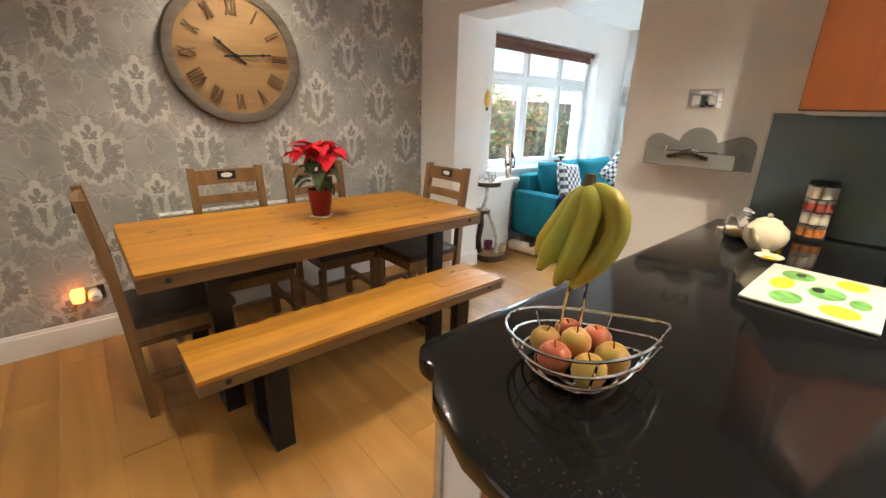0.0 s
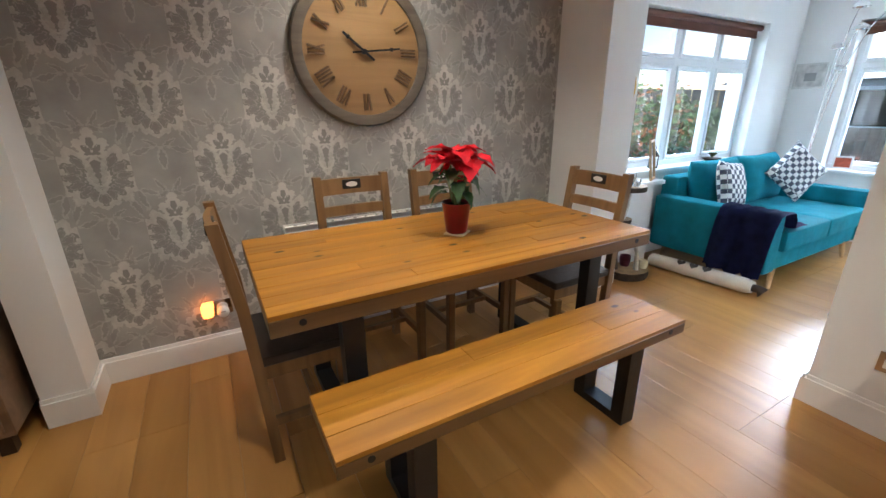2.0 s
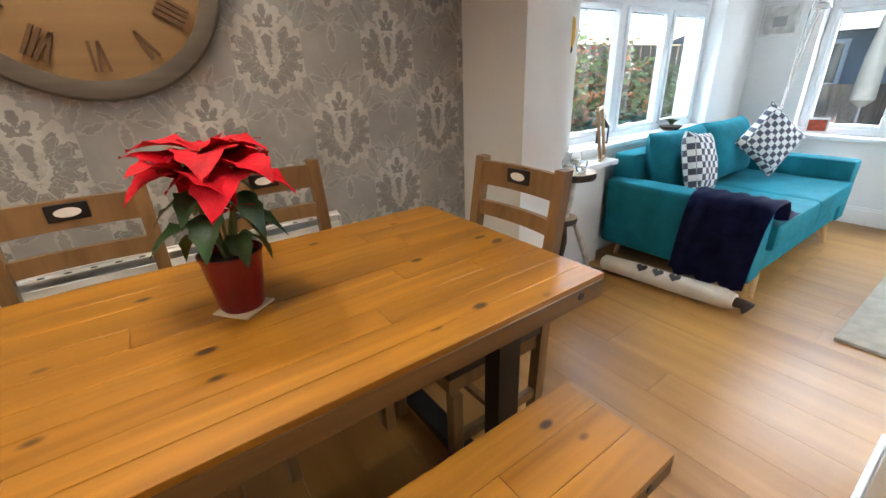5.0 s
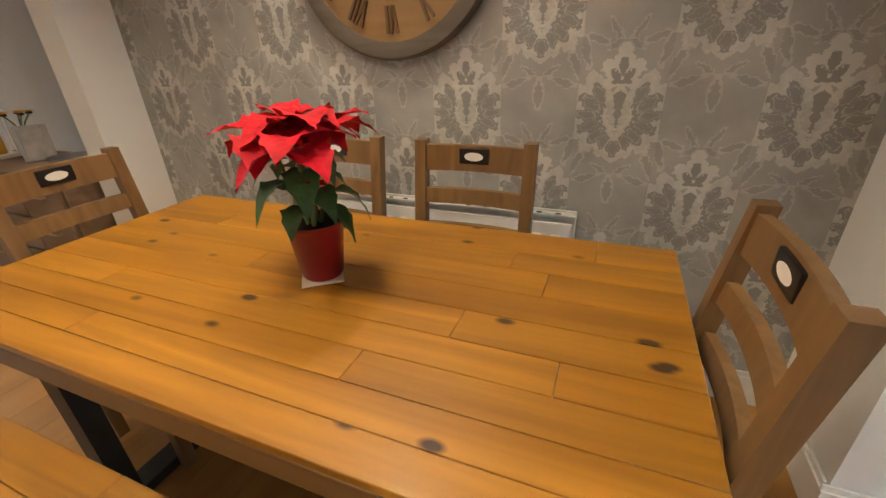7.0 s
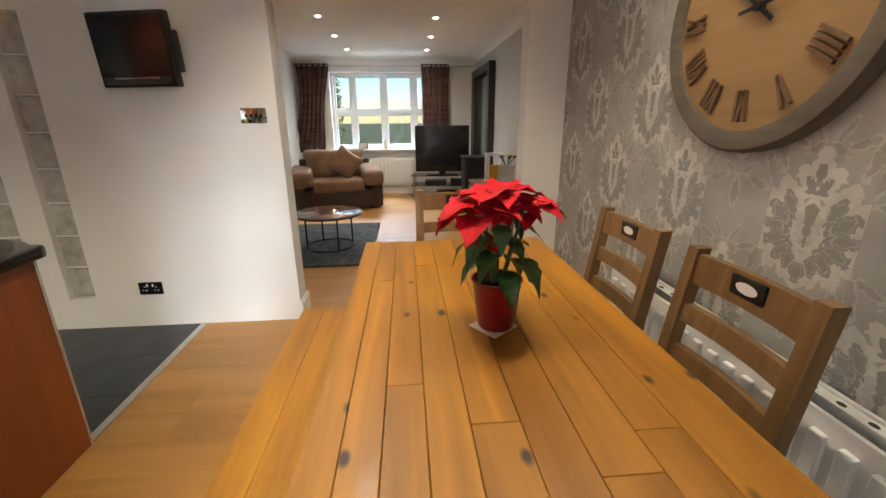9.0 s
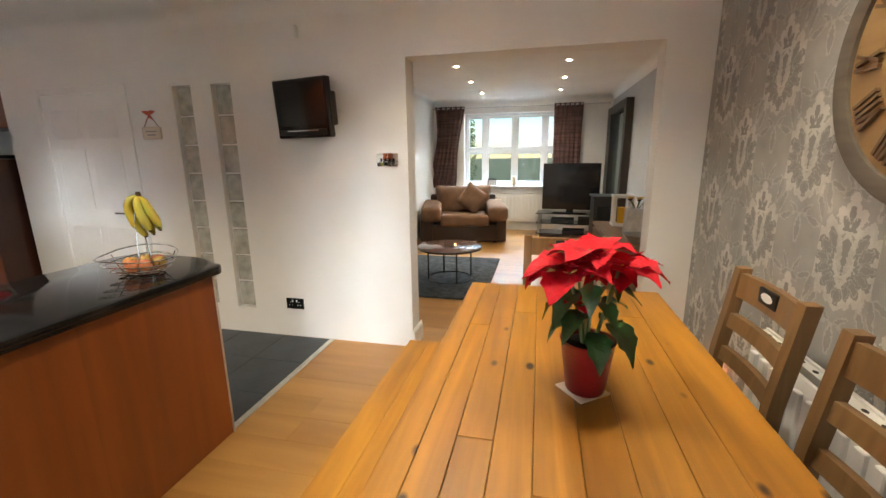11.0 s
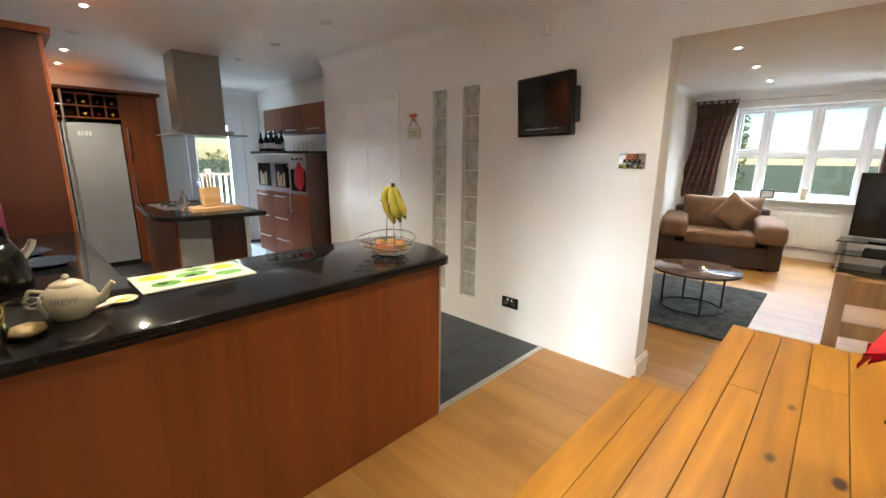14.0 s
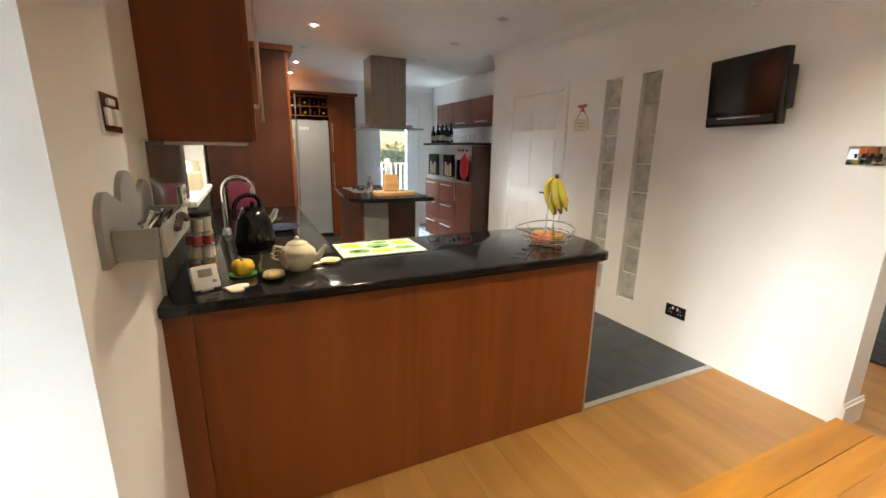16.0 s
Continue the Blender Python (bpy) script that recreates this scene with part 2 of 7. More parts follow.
    bp.inputs["Strength"].default_value, bp.inputs["Distance"].default_value = 0.15, 0.002
    l.new(mask, bp.inputs["Height"])
    l.new(bp.outputs[0], b.inputs["Normal"])
    return m


M = {}
M["white_wall"] = mat("white_wall_paint", (0.80, 0.79, 0.77), 0.7, var=0.03, scale=2.0, bump=0.04, bscale=180)
M["ceiling"] = mat("ceiling_paint", (0.80, 0.80, 0.79), 0.8, var=0.03, scale=2.0, bump=0.03, bscale=150)
M["grey_wall"] = mat("grey_living_wall", (0.42, 0.43, 0.45), 0.7, var=0.05, scale=2.5)
M["gloss_white"] = mat("white_gloss_paint", (0.82, 0.81, 0.79), 0.3, var=0.03, scale=4, bump=0.01)
M["upvc"] = mat("white_window_plastic", (0.84, 0.86, 0.88), 0.3, var=0.02, scale=4, bump=0.0)
M["wallpaper"] = damask("damask_wallpaper")
M["laminate"] = wood("laminate_board", (0.275, 0.122, 0.024), (0.43, 0.222, 0.058), 1, 0.34, 5, 0.06, bump=0.02)
M["slate"] = mat("dark_slate_tile", (0.030, 0.036, 0.045), 0.45, var=0.35, scale=5, bump=0.15, bscale=40)
M["grout"] = mat("dark_grout", (0.05, 0.05, 0.055), 0.85)
M["alu"] = mat("brushed_aluminium", (0.62, 0.61, 0.58), 0.35, 0.9, var=0.08, scale=30)
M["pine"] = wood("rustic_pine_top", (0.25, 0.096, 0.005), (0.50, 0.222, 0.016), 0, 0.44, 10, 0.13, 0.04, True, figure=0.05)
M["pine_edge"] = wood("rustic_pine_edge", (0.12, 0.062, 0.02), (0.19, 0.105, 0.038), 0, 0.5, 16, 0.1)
M["chair_oak"] = wood("chair_oak", (0.15, 0.078, 0.028), (0.25, 0.138, 0.052), 2, 0.42, 18, 0.1)
M["black_metal"] = mat("black_powder_coat", (0.012, 0.012, 0.014), 0.42, 0.3, var=0.2, scale=20, bump=0.02)
M["leather"] = mat("dark_brown_leather", (0.030, 0.020, 0.016), 0.45, var=0.3, scale=12, bump=0.2, bscale=220)
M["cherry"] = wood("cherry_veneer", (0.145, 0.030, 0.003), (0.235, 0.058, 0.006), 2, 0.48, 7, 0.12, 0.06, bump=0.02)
# the same cherry with the shade on sides and ends put into its colour
M["cherry_shaded"] = wood("cherry_veneer_shaded", (0.034, 0.009, 0.004), (0.060, 0.015, 0.006), 2, 0.36, 7, 0.12, 0.08, bump=0.02)
M["granite"] = mat("black_granite", (0.005, 0.005, 0.006), 0.09, var=0.6, scale=160, bump=0.0, color2=(0.014, 0.014, 0.015), spec=0.4)
M["steel"] = mat("brushed_steel", (0.58, 0.58, 0.59), 0.28, 1.0, var=0.06, scale=40, bump=0.01, stretch=(1, 1, 0.05))
M["chrome"] = mat("chrome", (0.85, 0.85, 0.86), 0.06, 1.0, var=0.02, bump=0.0)
M["black_gloss"] = mat("black_gloss_plastic", (0.008, 0.008, 0.009), 0.12, var=0.1, bump=0.0)
M["black_matt"] = mat("black_matt_plastic", (0.014, 0.014, 0.015), 0.5, var=0.15, bump=0.05, bscale=200)
M["teal"] = mat("teal_wool", (0.012, 0.17, 0.22), 0.9, var=0.15, scale=9, bump=0.35, bscale=400, spec=0.2)
M["navy"] = mat("navy_fleece", (0.012, 0.014, 0.055), 0.95, var=0.3, scale=14, bump=0.5, bscale=260, spec=0.2)
M["glass"] = glass("clear_glass")
M["block_glass"] = mat("glass_block", (0.62, 0.62, 0.56), 0.12, var=0.25, scale=14, bump=0.5, bscale=26)
M["block_glass"].node_tree.nodes["Principled BSDF"].inputs["Transmission Weight"].default_value = 0.25
M["spot_glow"] = glow("spot_bulb", (1.0, 0.80, 0.55), 70)


# ---------------------------------------------------------------- mesh helpers
def bx(bm, x0, x1, y0, y1, z0, z1):
    """One box between the given limits."""
    r = bmesh.ops.create_cube(bm, size=1.0)
    bmesh.ops.scale(bm, verts=r["verts"], vec=(abs(x1 - x0), abs(y1 - y0), abs(z1 - z0)))
    bmesh.ops.translate(bm, verts=r["verts"], vec=((x0 + x1) / 2, (y0 + y1) / 2, (z0 + z1) / 2))
    return r["verts"]


def box(x0, x1, y0, y1, z0, z1, bevel=0.0, seg=2):
    bm = bmesh.new()
    bx(bm, x0, x1, y0, y1, z0, z1)
    if bevel:
        bmesh.ops.bevel(bm, geom=bm.edges[:], offset=bevel, segments=seg, profile=0.7, affect='EDGES')
    return bm


def boxes(*rows):
    bm = bmesh.new()
    for r in rows:
        bx(bm, *r)
    return bm


def rod(bm, a, b, r, seg=10, r2=None):
    """A round bar from a to b."""
    a, b = Vector(a), Vector(b)
    d = b - a
    m = Matrix.Translation((a + b) / 2) @ d.to_track_quat('Z', 'Y').to_matrix().to_4x4()
    return bmesh.ops.create_cone(bm, cap_ends=True, segments=seg, radius1=r, radius2=r if r2 is None else r2, depth=d.length, matrix=m)["verts"]


def lathe(profile, seg=28, at=(0, 0, 0)):
    """A turned shape from (radius, height) pairs."""
    bm = bmesh.new()
    rings = []
    for r, z in profile:
        rings.append([bm.verts.new((at[0] + r * math.cos(2 * math.pi * i / seg), at[1] + r * math.sin(2 * math.pi * i / seg), at[2] + z)) for i in range(seg)])
    for p, q in zip(rings, rings[1:]):
        for i in range(seg):
            bm.faces.new((p[i], p[(i + 1) % seg], q[(i + 1) % seg], q[i]))
    if profile[0][0] > 1e-4:
        bm.faces.new(rings[0][::-1])
    if profile[-1][0] > 1e-4:
        bm.faces.new(rings[-1])
    bmesh.ops.remove_doubles(bm, verts=bm.verts[:], dist=1e-5)
    return bm


def tube(points, r, seg=8, closed=False):
    """A bent bar through the points."""
    bm = bmesh.new()
    pts = [Vector(p) for p in points]
    k = len(pts)
    rings = []
    up = None
    for i, p in enumerate(pts):
        if closed:
            t = pts[(i + 1) % k] - pts[i - 1]
        else:
            t = pts[min(i + 1, k - 1)] - pts[max(i - 1, 0)]
        t.normalize()
        if up is None:
            up = t.orthogonal().normalized()
        side = t.cross(up).normalized()
        up = side.cross(t).normalized()
        rr = r[i] if isinstance(r, (list, tuple)) else r
        rings.append([bm.verts.new(p + rr * (math.cos(a) * up + math.sin(a) * side)) for a in (2 * math.pi * j / seg for j in range(seg))])
    pairs = list(zip(rings, rings[1:])) + ([(rings[-1], rings[0])] if closed else [])
    for p, q in pairs:
        for j in range(seg):
            bm.faces.new((p[j], p[(j + 1) % seg], q[(j + 1) % seg], q[j]))
    if not closed:
        bm.faces.new(rings[0][::-1]), bm.faces.new(rings[-1])
    bmesh.ops.recalc_face_normals(bm, faces=bm.faces[:])
    return bm


def prism(outline, z0, z1, bevel=0.0):
    """An upright prism over a flat outline of (x, y)."""
    bm = bmesh.new()
    f = bm.faces.new([bm.verts.new((x, y, z0)) for x, y in outline])
    top = bmesh.ops.extrude_face_region(bm, geom=[f])
    bmesh.ops.translate(bm, verts=[v for v in top["geom"] if isinstance(v, bmesh.types.BMVert)], vec=(0, 0, z1 - z0))
    bmesh.ops.recalc_face_normals(bm, faces=bm.faces[:])
    if bevel:
        bmesh.ops.bevel(bm, geom=[e for e in bm.edges if abs(e.verts[0].co.z - e.verts[1].co.z) < 1e-6], offset=bevel, segments=2, profile=0.6, affect='EDGES')
    return bm


def turned(bm, m):
    bmesh.ops.transform(bm, matrix=m, verts=bm.verts[:])
    return bm


def mesh_of(name, bm, material, smooth=None):
    me = bpy.data.meshes.new(name)
    bm.to_mesh(me)
    bm.free()
    for q in (material if isinstance(material, (list, tuple)) else [material]):
        me.materials.append(q)
    if smooth is not None:
        me.polygons.foreach_set("use_smooth", [True] * len(me.polygons))
        if smooth:
            me.set_sharp_from_angle(angle=radians(smooth))
    return me


def part(name, bm, material, parent, label="", smooth=40):
    """One mesh object under a thing or under a part."""
    ob = new(name, mesh_of(name, bm, material, smooth))
    ob.parent = parent
    if label:
        ob["label"] = label
    return ob


def thing(name, at=(0, 0, 0), turn=0.0, label="", category="", group="", kind=""):
    """An Empty at the base of a thing."""
    ob = new(name)
    ob.empty_display_size = 0.05
    ob.matrix_basis = pose(*at, 0, 0, turn)
    return tagged(ob, label, category, group, kind)


def solid(name, bm, material, label="", category="", group="", kind="", smooth=40, at=None, turn=0.0):
    """A thing that is one mesh."""
    ob = new(name, mesh_of(name, bm, material, smooth))
    if at is not None:
        ob.matrix_basis = pose(*at, 0, 0, turn)
    return tagged(ob, label, category, group, kind)


def structure(name, bm, material, label, category, smooth=None):
    return solid(name, bm, material, label, category, kind="structure", smooth=smooth)


# ---------------------------------------------------------------- the large structure
# dining room x -1.60..1.36, y -1.65..0.80; kitchen behind it to y -7.1; living room x -7..-1.78; sun room x 1.70..4.65
H = 2.43
XW, XWB = -1.63, -1.80
XE, XEN, XEB = 1.358, 1.40, 1.70
YN = 0.805
YS = 0.70
GB = 0.215
GBH = (1.95 - GB) / 8

structure("floor", boxes((-7.4, 5.0, -1.685, 1.4, -0.12, -0.012)), M["grout"], "screed floor under the laminate boards", "floor")
structure("kitchen_floor", boxes((-2.9, XEB, -7.6, -1.685, -0.12, -0.008)), M["grout"], "dark grout bed under the kitchen tiles", "floor")
structure("ceiling", boxes((-7.4, 5.0, -7.6, 1.4, H, H + 0.12)), M["ceiling"], "white painted plaster ceiling", "ceiling")

# north wall with the wallpaper, in three stretches
structure("wall_north", boxes((XW, 1.70, YN, YN + 0.25, 0, H)), M["wallpaper"], "wall papered in silver-grey damask", "wall")
structure("wall_west", boxes((XWB, XW, -4.61, -2.866, 0, H), (XWB, XW, -2.70, -2.522, 0, H), (XWB, XW, -2.352, -1.015, 0, H),
                             (XWB, XW, -2.866, -2.70, 0, GB), (XWB, XW, -2.866, -2.70, 1.95, H), (XWB, XW, -2.522, -2.352, 0, GB), (XWB, XW, -2.522, -2.352, 1.95, H),
                             (XWB, XW, -1.015, 0.545, 2.045, H), (XWB, XW, 0.545, YN + 0.25, 0, H)), M["white_wall"], "white wall with two glass-block slots and a wide opening", "wall")
structure("wall_east", boxes((XEN, XEB, 0.36, YN + 0.25, 0, H), (XE, XEB, -2.62, -1.065, 0, H), (XE, XEB, -7.3, -3.72, 0, H), (XE, XEB, -3.72, -2.62, 0, 1.08), (XE, XEB, -3.72, -2.62, 1.98, H),
                             (XEN, XEB, -1.065, 0.36, 2.07, H)), M["white_wall"], "white wall with a wide opening to the sun room", "wall")
# sun room
structure("wall_sunroom_north", boxes((1.70, 2.19, YS, 1.0, 0, H), (4.05, 5.0, YS, 1.0, 0, H), (2.19, 4.05, YS, 1.0, 0, 0.78), (2.19, 4.05, YS, 1.0, 2.10, H)), M["white_wall"], "white sun room wall round the garden window", "wall")
structure("wall_sunroom_east", boxes((4.72, 5.0, 0.24, YS, 0, H), (4.72, 5.0, -3.80, 0.24, 0, 0.67), (4.72, 5.0, -3.80, 0.24, 2.11, H), (4.72, 5.0, -4.0, -3.80, 0, H)), M["white_wall"], "white sun room wall round the patio window", "wall")
structure("wall_sunroom_south", boxes((1.70, 5.0, -4.2, -4.0, 0, H)), M["white_wall"], "plain white sun room wall", "wall")
structure("floor_sunroom_base", boxes((1.70, 5.0, -4.2, -1.685, -0.12, -0.012)), M["grout"], "screed under the sun room boards", "floor")
# living room
structure("wall_living_north", boxes((-7.2, XWB, 1.08, 1.35, 0, H)), M["grey_wall"], "grey painted living room wall", "wall")
structure("wall_living_south", boxes((-7.3, XWB, -2.35, -2.15, 0, H)), M["white_wall"], "cream living room wall", "wall")
structure("wall_living_west", boxes((-7.2, -6.9, -2.15, -1.56, 0, H), (-7.2, -6.9, 0.18, 1.08, 0, H), (-7.2, -6.9, -1.56, 0.18, 0, 0.81), (-7.2, -6.9, -1.56, 0.18, 2.18, H)), M["white_wall"], "cream wall under and round the front window", "wall")
# kitchen
structure("wall_kitchen_south", boxes((-2.3, -1.77, -7.55, -7.35, 0, H), (-0.87, XE, -7.55, -7.35, 0, H), (-1.77, -0.87, -7.55, -7.35, 2.09, H)), M["white_wall"], "white kitchen wall with a glazed back door", "wall")
structure("wall_kitchen_west", boxes((-2.3, -2.04, -7.35, -4.61, 0, H), (-2.3, XWB, -4.61, -4.46, 0, H)), M["white_wall"], "white kitchen wall behind the ovens", "wall")


def baseboard(name, runs):
    """Moulded white skirting, 0.16 high; runs are boxes in the plan with the side it stands out to."""
    bm = bmesh.new()
    for x0, x1, y0, y1 in runs:
        bx(bm, x0, x1, y0, y1, 0, 0.125)
        cx, cy = (0.007 if x1 - x0 < 0.05 else 0), (0.007 if y1 - y0 < 0.05 else 0)
        bx(bm, x0 + cx, x1 - cx, y0 + cy, y1 - cy, 0.125, 0.145)
    structure(name, bm, M["gloss_white"], "moulded white skirting board", "skirting")


baseboard("baseboard_north", [(XW, XEN, YN - 0.022, YN)])
baseboard("baseboard_west", [(XW, XW + 0.022, 0.545, YN - 0.022), (XWB, XW + 0.022, 0.523, 0.545), (XWB - 0.02, XW + 0.022, -1.015, -0.993)])
baseboard("baseboard_east", [(XEN - 0.022, XEN, 0.36, YN - 0.022), (XEN - 0.022, XEB + 0.022, 0.338, 0.36), (XE - 0.022, XE, -1.64, -1.065), (XE - 0.022, XEB + 0.022, -1.065, -1.043), (XEB, XEB + 0.022, 0.36, YS)])
baseboard("baseboard_sunroom", [(4.698, 4.72, -4.0, YS - 0.022), (XEB + 0.022, 4.72, YS - 0.022, YS)])
baseboard("baseboard_living", [(-6.9, -6.878, -2.15, 1.08), (-5.1, XWB, 1.058, 1.08)])

structure("wall_hall", boxes((-2.75, -2.6, -4.46, -2.35, 0, H), (-2.6, XWB, -4.50, -4.46, 0, H)), M["white_wall"], "plain hall wall behind the glass blocks", "wall")

# rounded cove between the walls and the ceiling
bm = bmesh.new()
for x0, y0, x1, y1, nx, ny in ((XW, -4.61, XW, YN, 1, 0), (-6.9, -2.15, -6.9, 1.08, 1, 0), (-6.9, 1.08, XWB, 1.08, 0, -1), (-6.9, -2.15, XWB, -2.15, 0, 1), (-2.04, -7.35, XE, -7.35, 0, 1), (XW, YN, XEN, YN, 0, -1)):
    rows = []
    for i in range(9):
        a = math.radians(90 * i / 8)
        d, h = 0.10 * (1 - math.sin(a)), 0.10 * (1 - math.cos(a))
        rows.append((bm.verts.new((x0 + nx * d, y0 + ny * d, H - h)), bm.verts.new((x1 + nx * d, y1 + ny * d, H - h))))
    for p, q in zip(rows, rows[1:]):
        bm.faces.new((p[0], p[1], q[1], q[0]))
bmesh.ops.recalc_face_normals(bm, faces=bm.faces[:])
structure("trim_cove", bm, M["ceiling"], "rounded white plaster cove", "coving", smooth=60)


def window(name, a, b, z0, z1, plane, axis, lights, transom, label, depth=0.07, sill=None):
    """A plastic window: outer frame, mullions, a transom with top lights, panes. axis 0: it runs along x at y = plane."""
    w = thing(name, (0, 0, 0), 0, label, "window", kind="structure")

    def bar(nm, u0, u1, v0, v1, d0=0.0, d1=depth, m="upvc"):
        r = (u0, u1, plane + d0, plane + d1, v0, v1) if axis == 0 else (plane + d0, plane + d1, u0, u1, v0, v1)
        return part(nm, box(*r, 0.006, 1), M[m], w)

    f = 0.05
    bar("window_frame", a, b, z0, z0 + f), bar("window_frame", a, b, z1 - f, z1)
    bar("window_frame", a, a + f, z0 + f, z1 - f), bar("window_frame", b - f, b, z0 + f, z1 - f)
    edges = [a + f] + lights + [b - f]
    for u in lights:
        bar("mullion", u - 0.03, u + 0.03, z0 + f, z1 - f, 0.003, depth - 0.003)
    spans = [(z0 + f, transom - 0.03), (transom + 0.03, z1 - f)] if transom else [(z0 + f, z1 - f)]
    if transom:
        bar("transom", a + f, b - f, transom - 0.03, transom + 0.03, 0.006, depth - 0.006)
    for i, (p, q) in enumerate(zip(edges, edges[1:])):
        p2, q2 = p + (0.03 if i else 0), q - (0.03 if i < len(edges) - 2 else 0)
        for v0, v1 in spans:
            s = 0.035
            for r in ((p2, p2 + s, v0, v1), (q2 - s, q2, v0, v1), (p2 + s, q2 - s, v0, v0 + s), (p2 + s, q2 - s, v1 - s, v1)):
                bar("sash", *r, -0.008, depth - 0.02)
            g = bar("pane", p2 + s, q2 - s, v0 + s, v1 - s, 0.02, 0.026, "glass")
            g.visible_shadow = False
    if sill:
        part("window_sill", box(*sill, 0.008, 2), M["gloss_white"], w)
    return w


window("window_1", 2.19, 4.05, 0.81, 2.10, 0.82, 0, [2.83, 3.44], 1.72, "white garden window with six lights and transom", sill=(2.16, 4.08, 0.66, 0.82, 0.78, 0.81))
window("window_2", -3.80, 0.24, 0.70, 2.11, 4.85, 1, [-3.34, -2.74, -2.14, -1.55, -0.95, -0.36], 1.71, "white patio window with transom lights", sill=(4.68, 4.85, -3.84, 0.28, 0.67, 0.70))
window("window_3", -1.56, 0.18, 0.84, 2.18, -7.1, 1, [-1.17, -0.61, -0.06], 1.50, "white front window with eight panes", sill=(-7.03, -6.84, -1.60, 0.22, 0.81, 0.84))
window("window_4", -3.72, -2.62, 1.11, 1.98, 1.50, 1, [-3.17], None, "white window between kitchen and sun room", sill=(1.32, 1.50, -3.72, -2.62, 1.08, 1.11))


def door_glazed():
    d = thing("door_2", (0, 0, 0), 0, "white glazed back door with frame", "door", kind="structure")
    for r in ((-1.77, -1.66, -7.450, -7.370, 0, 2.09), (-0.94, -0.87, -7.450, -7.370, 0, 2.09), (-1.66, -0.94, -7.450, -7.370, 1.98, 2.09)):
        part("door_frame", box(*r, 0.004, 1), M["upvc"], d)
    for r in ((-1.655, -1.54, -7.440, -7.360, 0.01, 1.975), (-1.06, -0.945, -7.440, -7.360, 0.01, 1.975), (-1.54, -1.06, -7.440, -7.360, 0.01, 0.30), (-1.54, -1.06, -7.440, -7.360, 1.86, 1.975)):
        part("door_rail", box(*r, 0.006, 1), M["upvc"], d)
    g = part("pane", boxes((-1.54, -1.06, -7.405, -7.395, 0.30, 1.86)), M["glass"], d)
    g.visible_shadow = False
    part("door_handle", tube([(-1.0, -7.350, 1.02), (-1.0, -7.320, 1.02), (-1.10, -7.320, 1.02)], 0.009), M["chrome"], d)


door_glazed()


def door_panel():
    d = thing("door_1", (0, 0, 0), 0, "white painted flush door with raised panels", "door", kind="structure")
    part("door_leaf", box(XW, XW + 0.012, -4.17, -3.35, 0.0, 1.93, 0.004, 1), M["gloss_white"], d)
    for y0 in (-4.09, -3.72):
        for z0, z1 in ((0.2, 0.85), (1.0, 1.5), (1.58, 1.82)):
            part("raised_panel", box(XW + 0.012, XW + 0.017, y0, y0 + 0.29, z0, z1, 0.004, 1), M["gloss_white"], d)
    for r in ((XW, XW + 0.018, -4.23, -4.17, 0, 1.99), (XW, XW + 0.018, -3.35, -3.29, 0, 1.99), (XW, XW + 0.018, -4.17, -3.35, 1.93, 1.99)):
        part("architrave", box(*r, 0.005, 1), M["gloss_white"], d)
    part("door_handle", tube([(XW + 0.012, -3.44, 0.98), (XW + 0.055, -3.44, 0.98), (XW + 0.055, -3.55, 0.98)], 0.009), M["chrome"], d, "chrome lever handle")


door_panel()

# glass blocks in the two slots
for y0, y1 in ((-2.866, -2.70), (-2.522, -2.352)):
    col = thing("glass_block_panel", (0, 0, 0), 0, "upright row of clear glass blocks in white mortar", "glass blocks", "glass block slots", "structure")
    part("mortar", boxes((XWB + 0.03, XW - 0.045, y0, y0 + 0.006, GB, 1.95), (XWB + 0.03, XW - 0.045, y1 - 0.006, y1, GB, 1.95), *[(XWB + 0.03, XW - 0.045, y0 + 0.006, y1 - 0.006, GB + GBH * k - (0.006 if k else 0), GB + GBH * k + (0.006 if k < 8 else 0)) for k in range(9)]), M["white_wall"], col)
    for k in range(8):
        z = GB + GBH * k
        b = part("glass_block", box(XWB + 0.025, XW - 0.035, y0 + 0.007, y1 - 0.007, z + 0.007, z + GBH - 0.007, 0.014, 3), M["block_glass"], col)


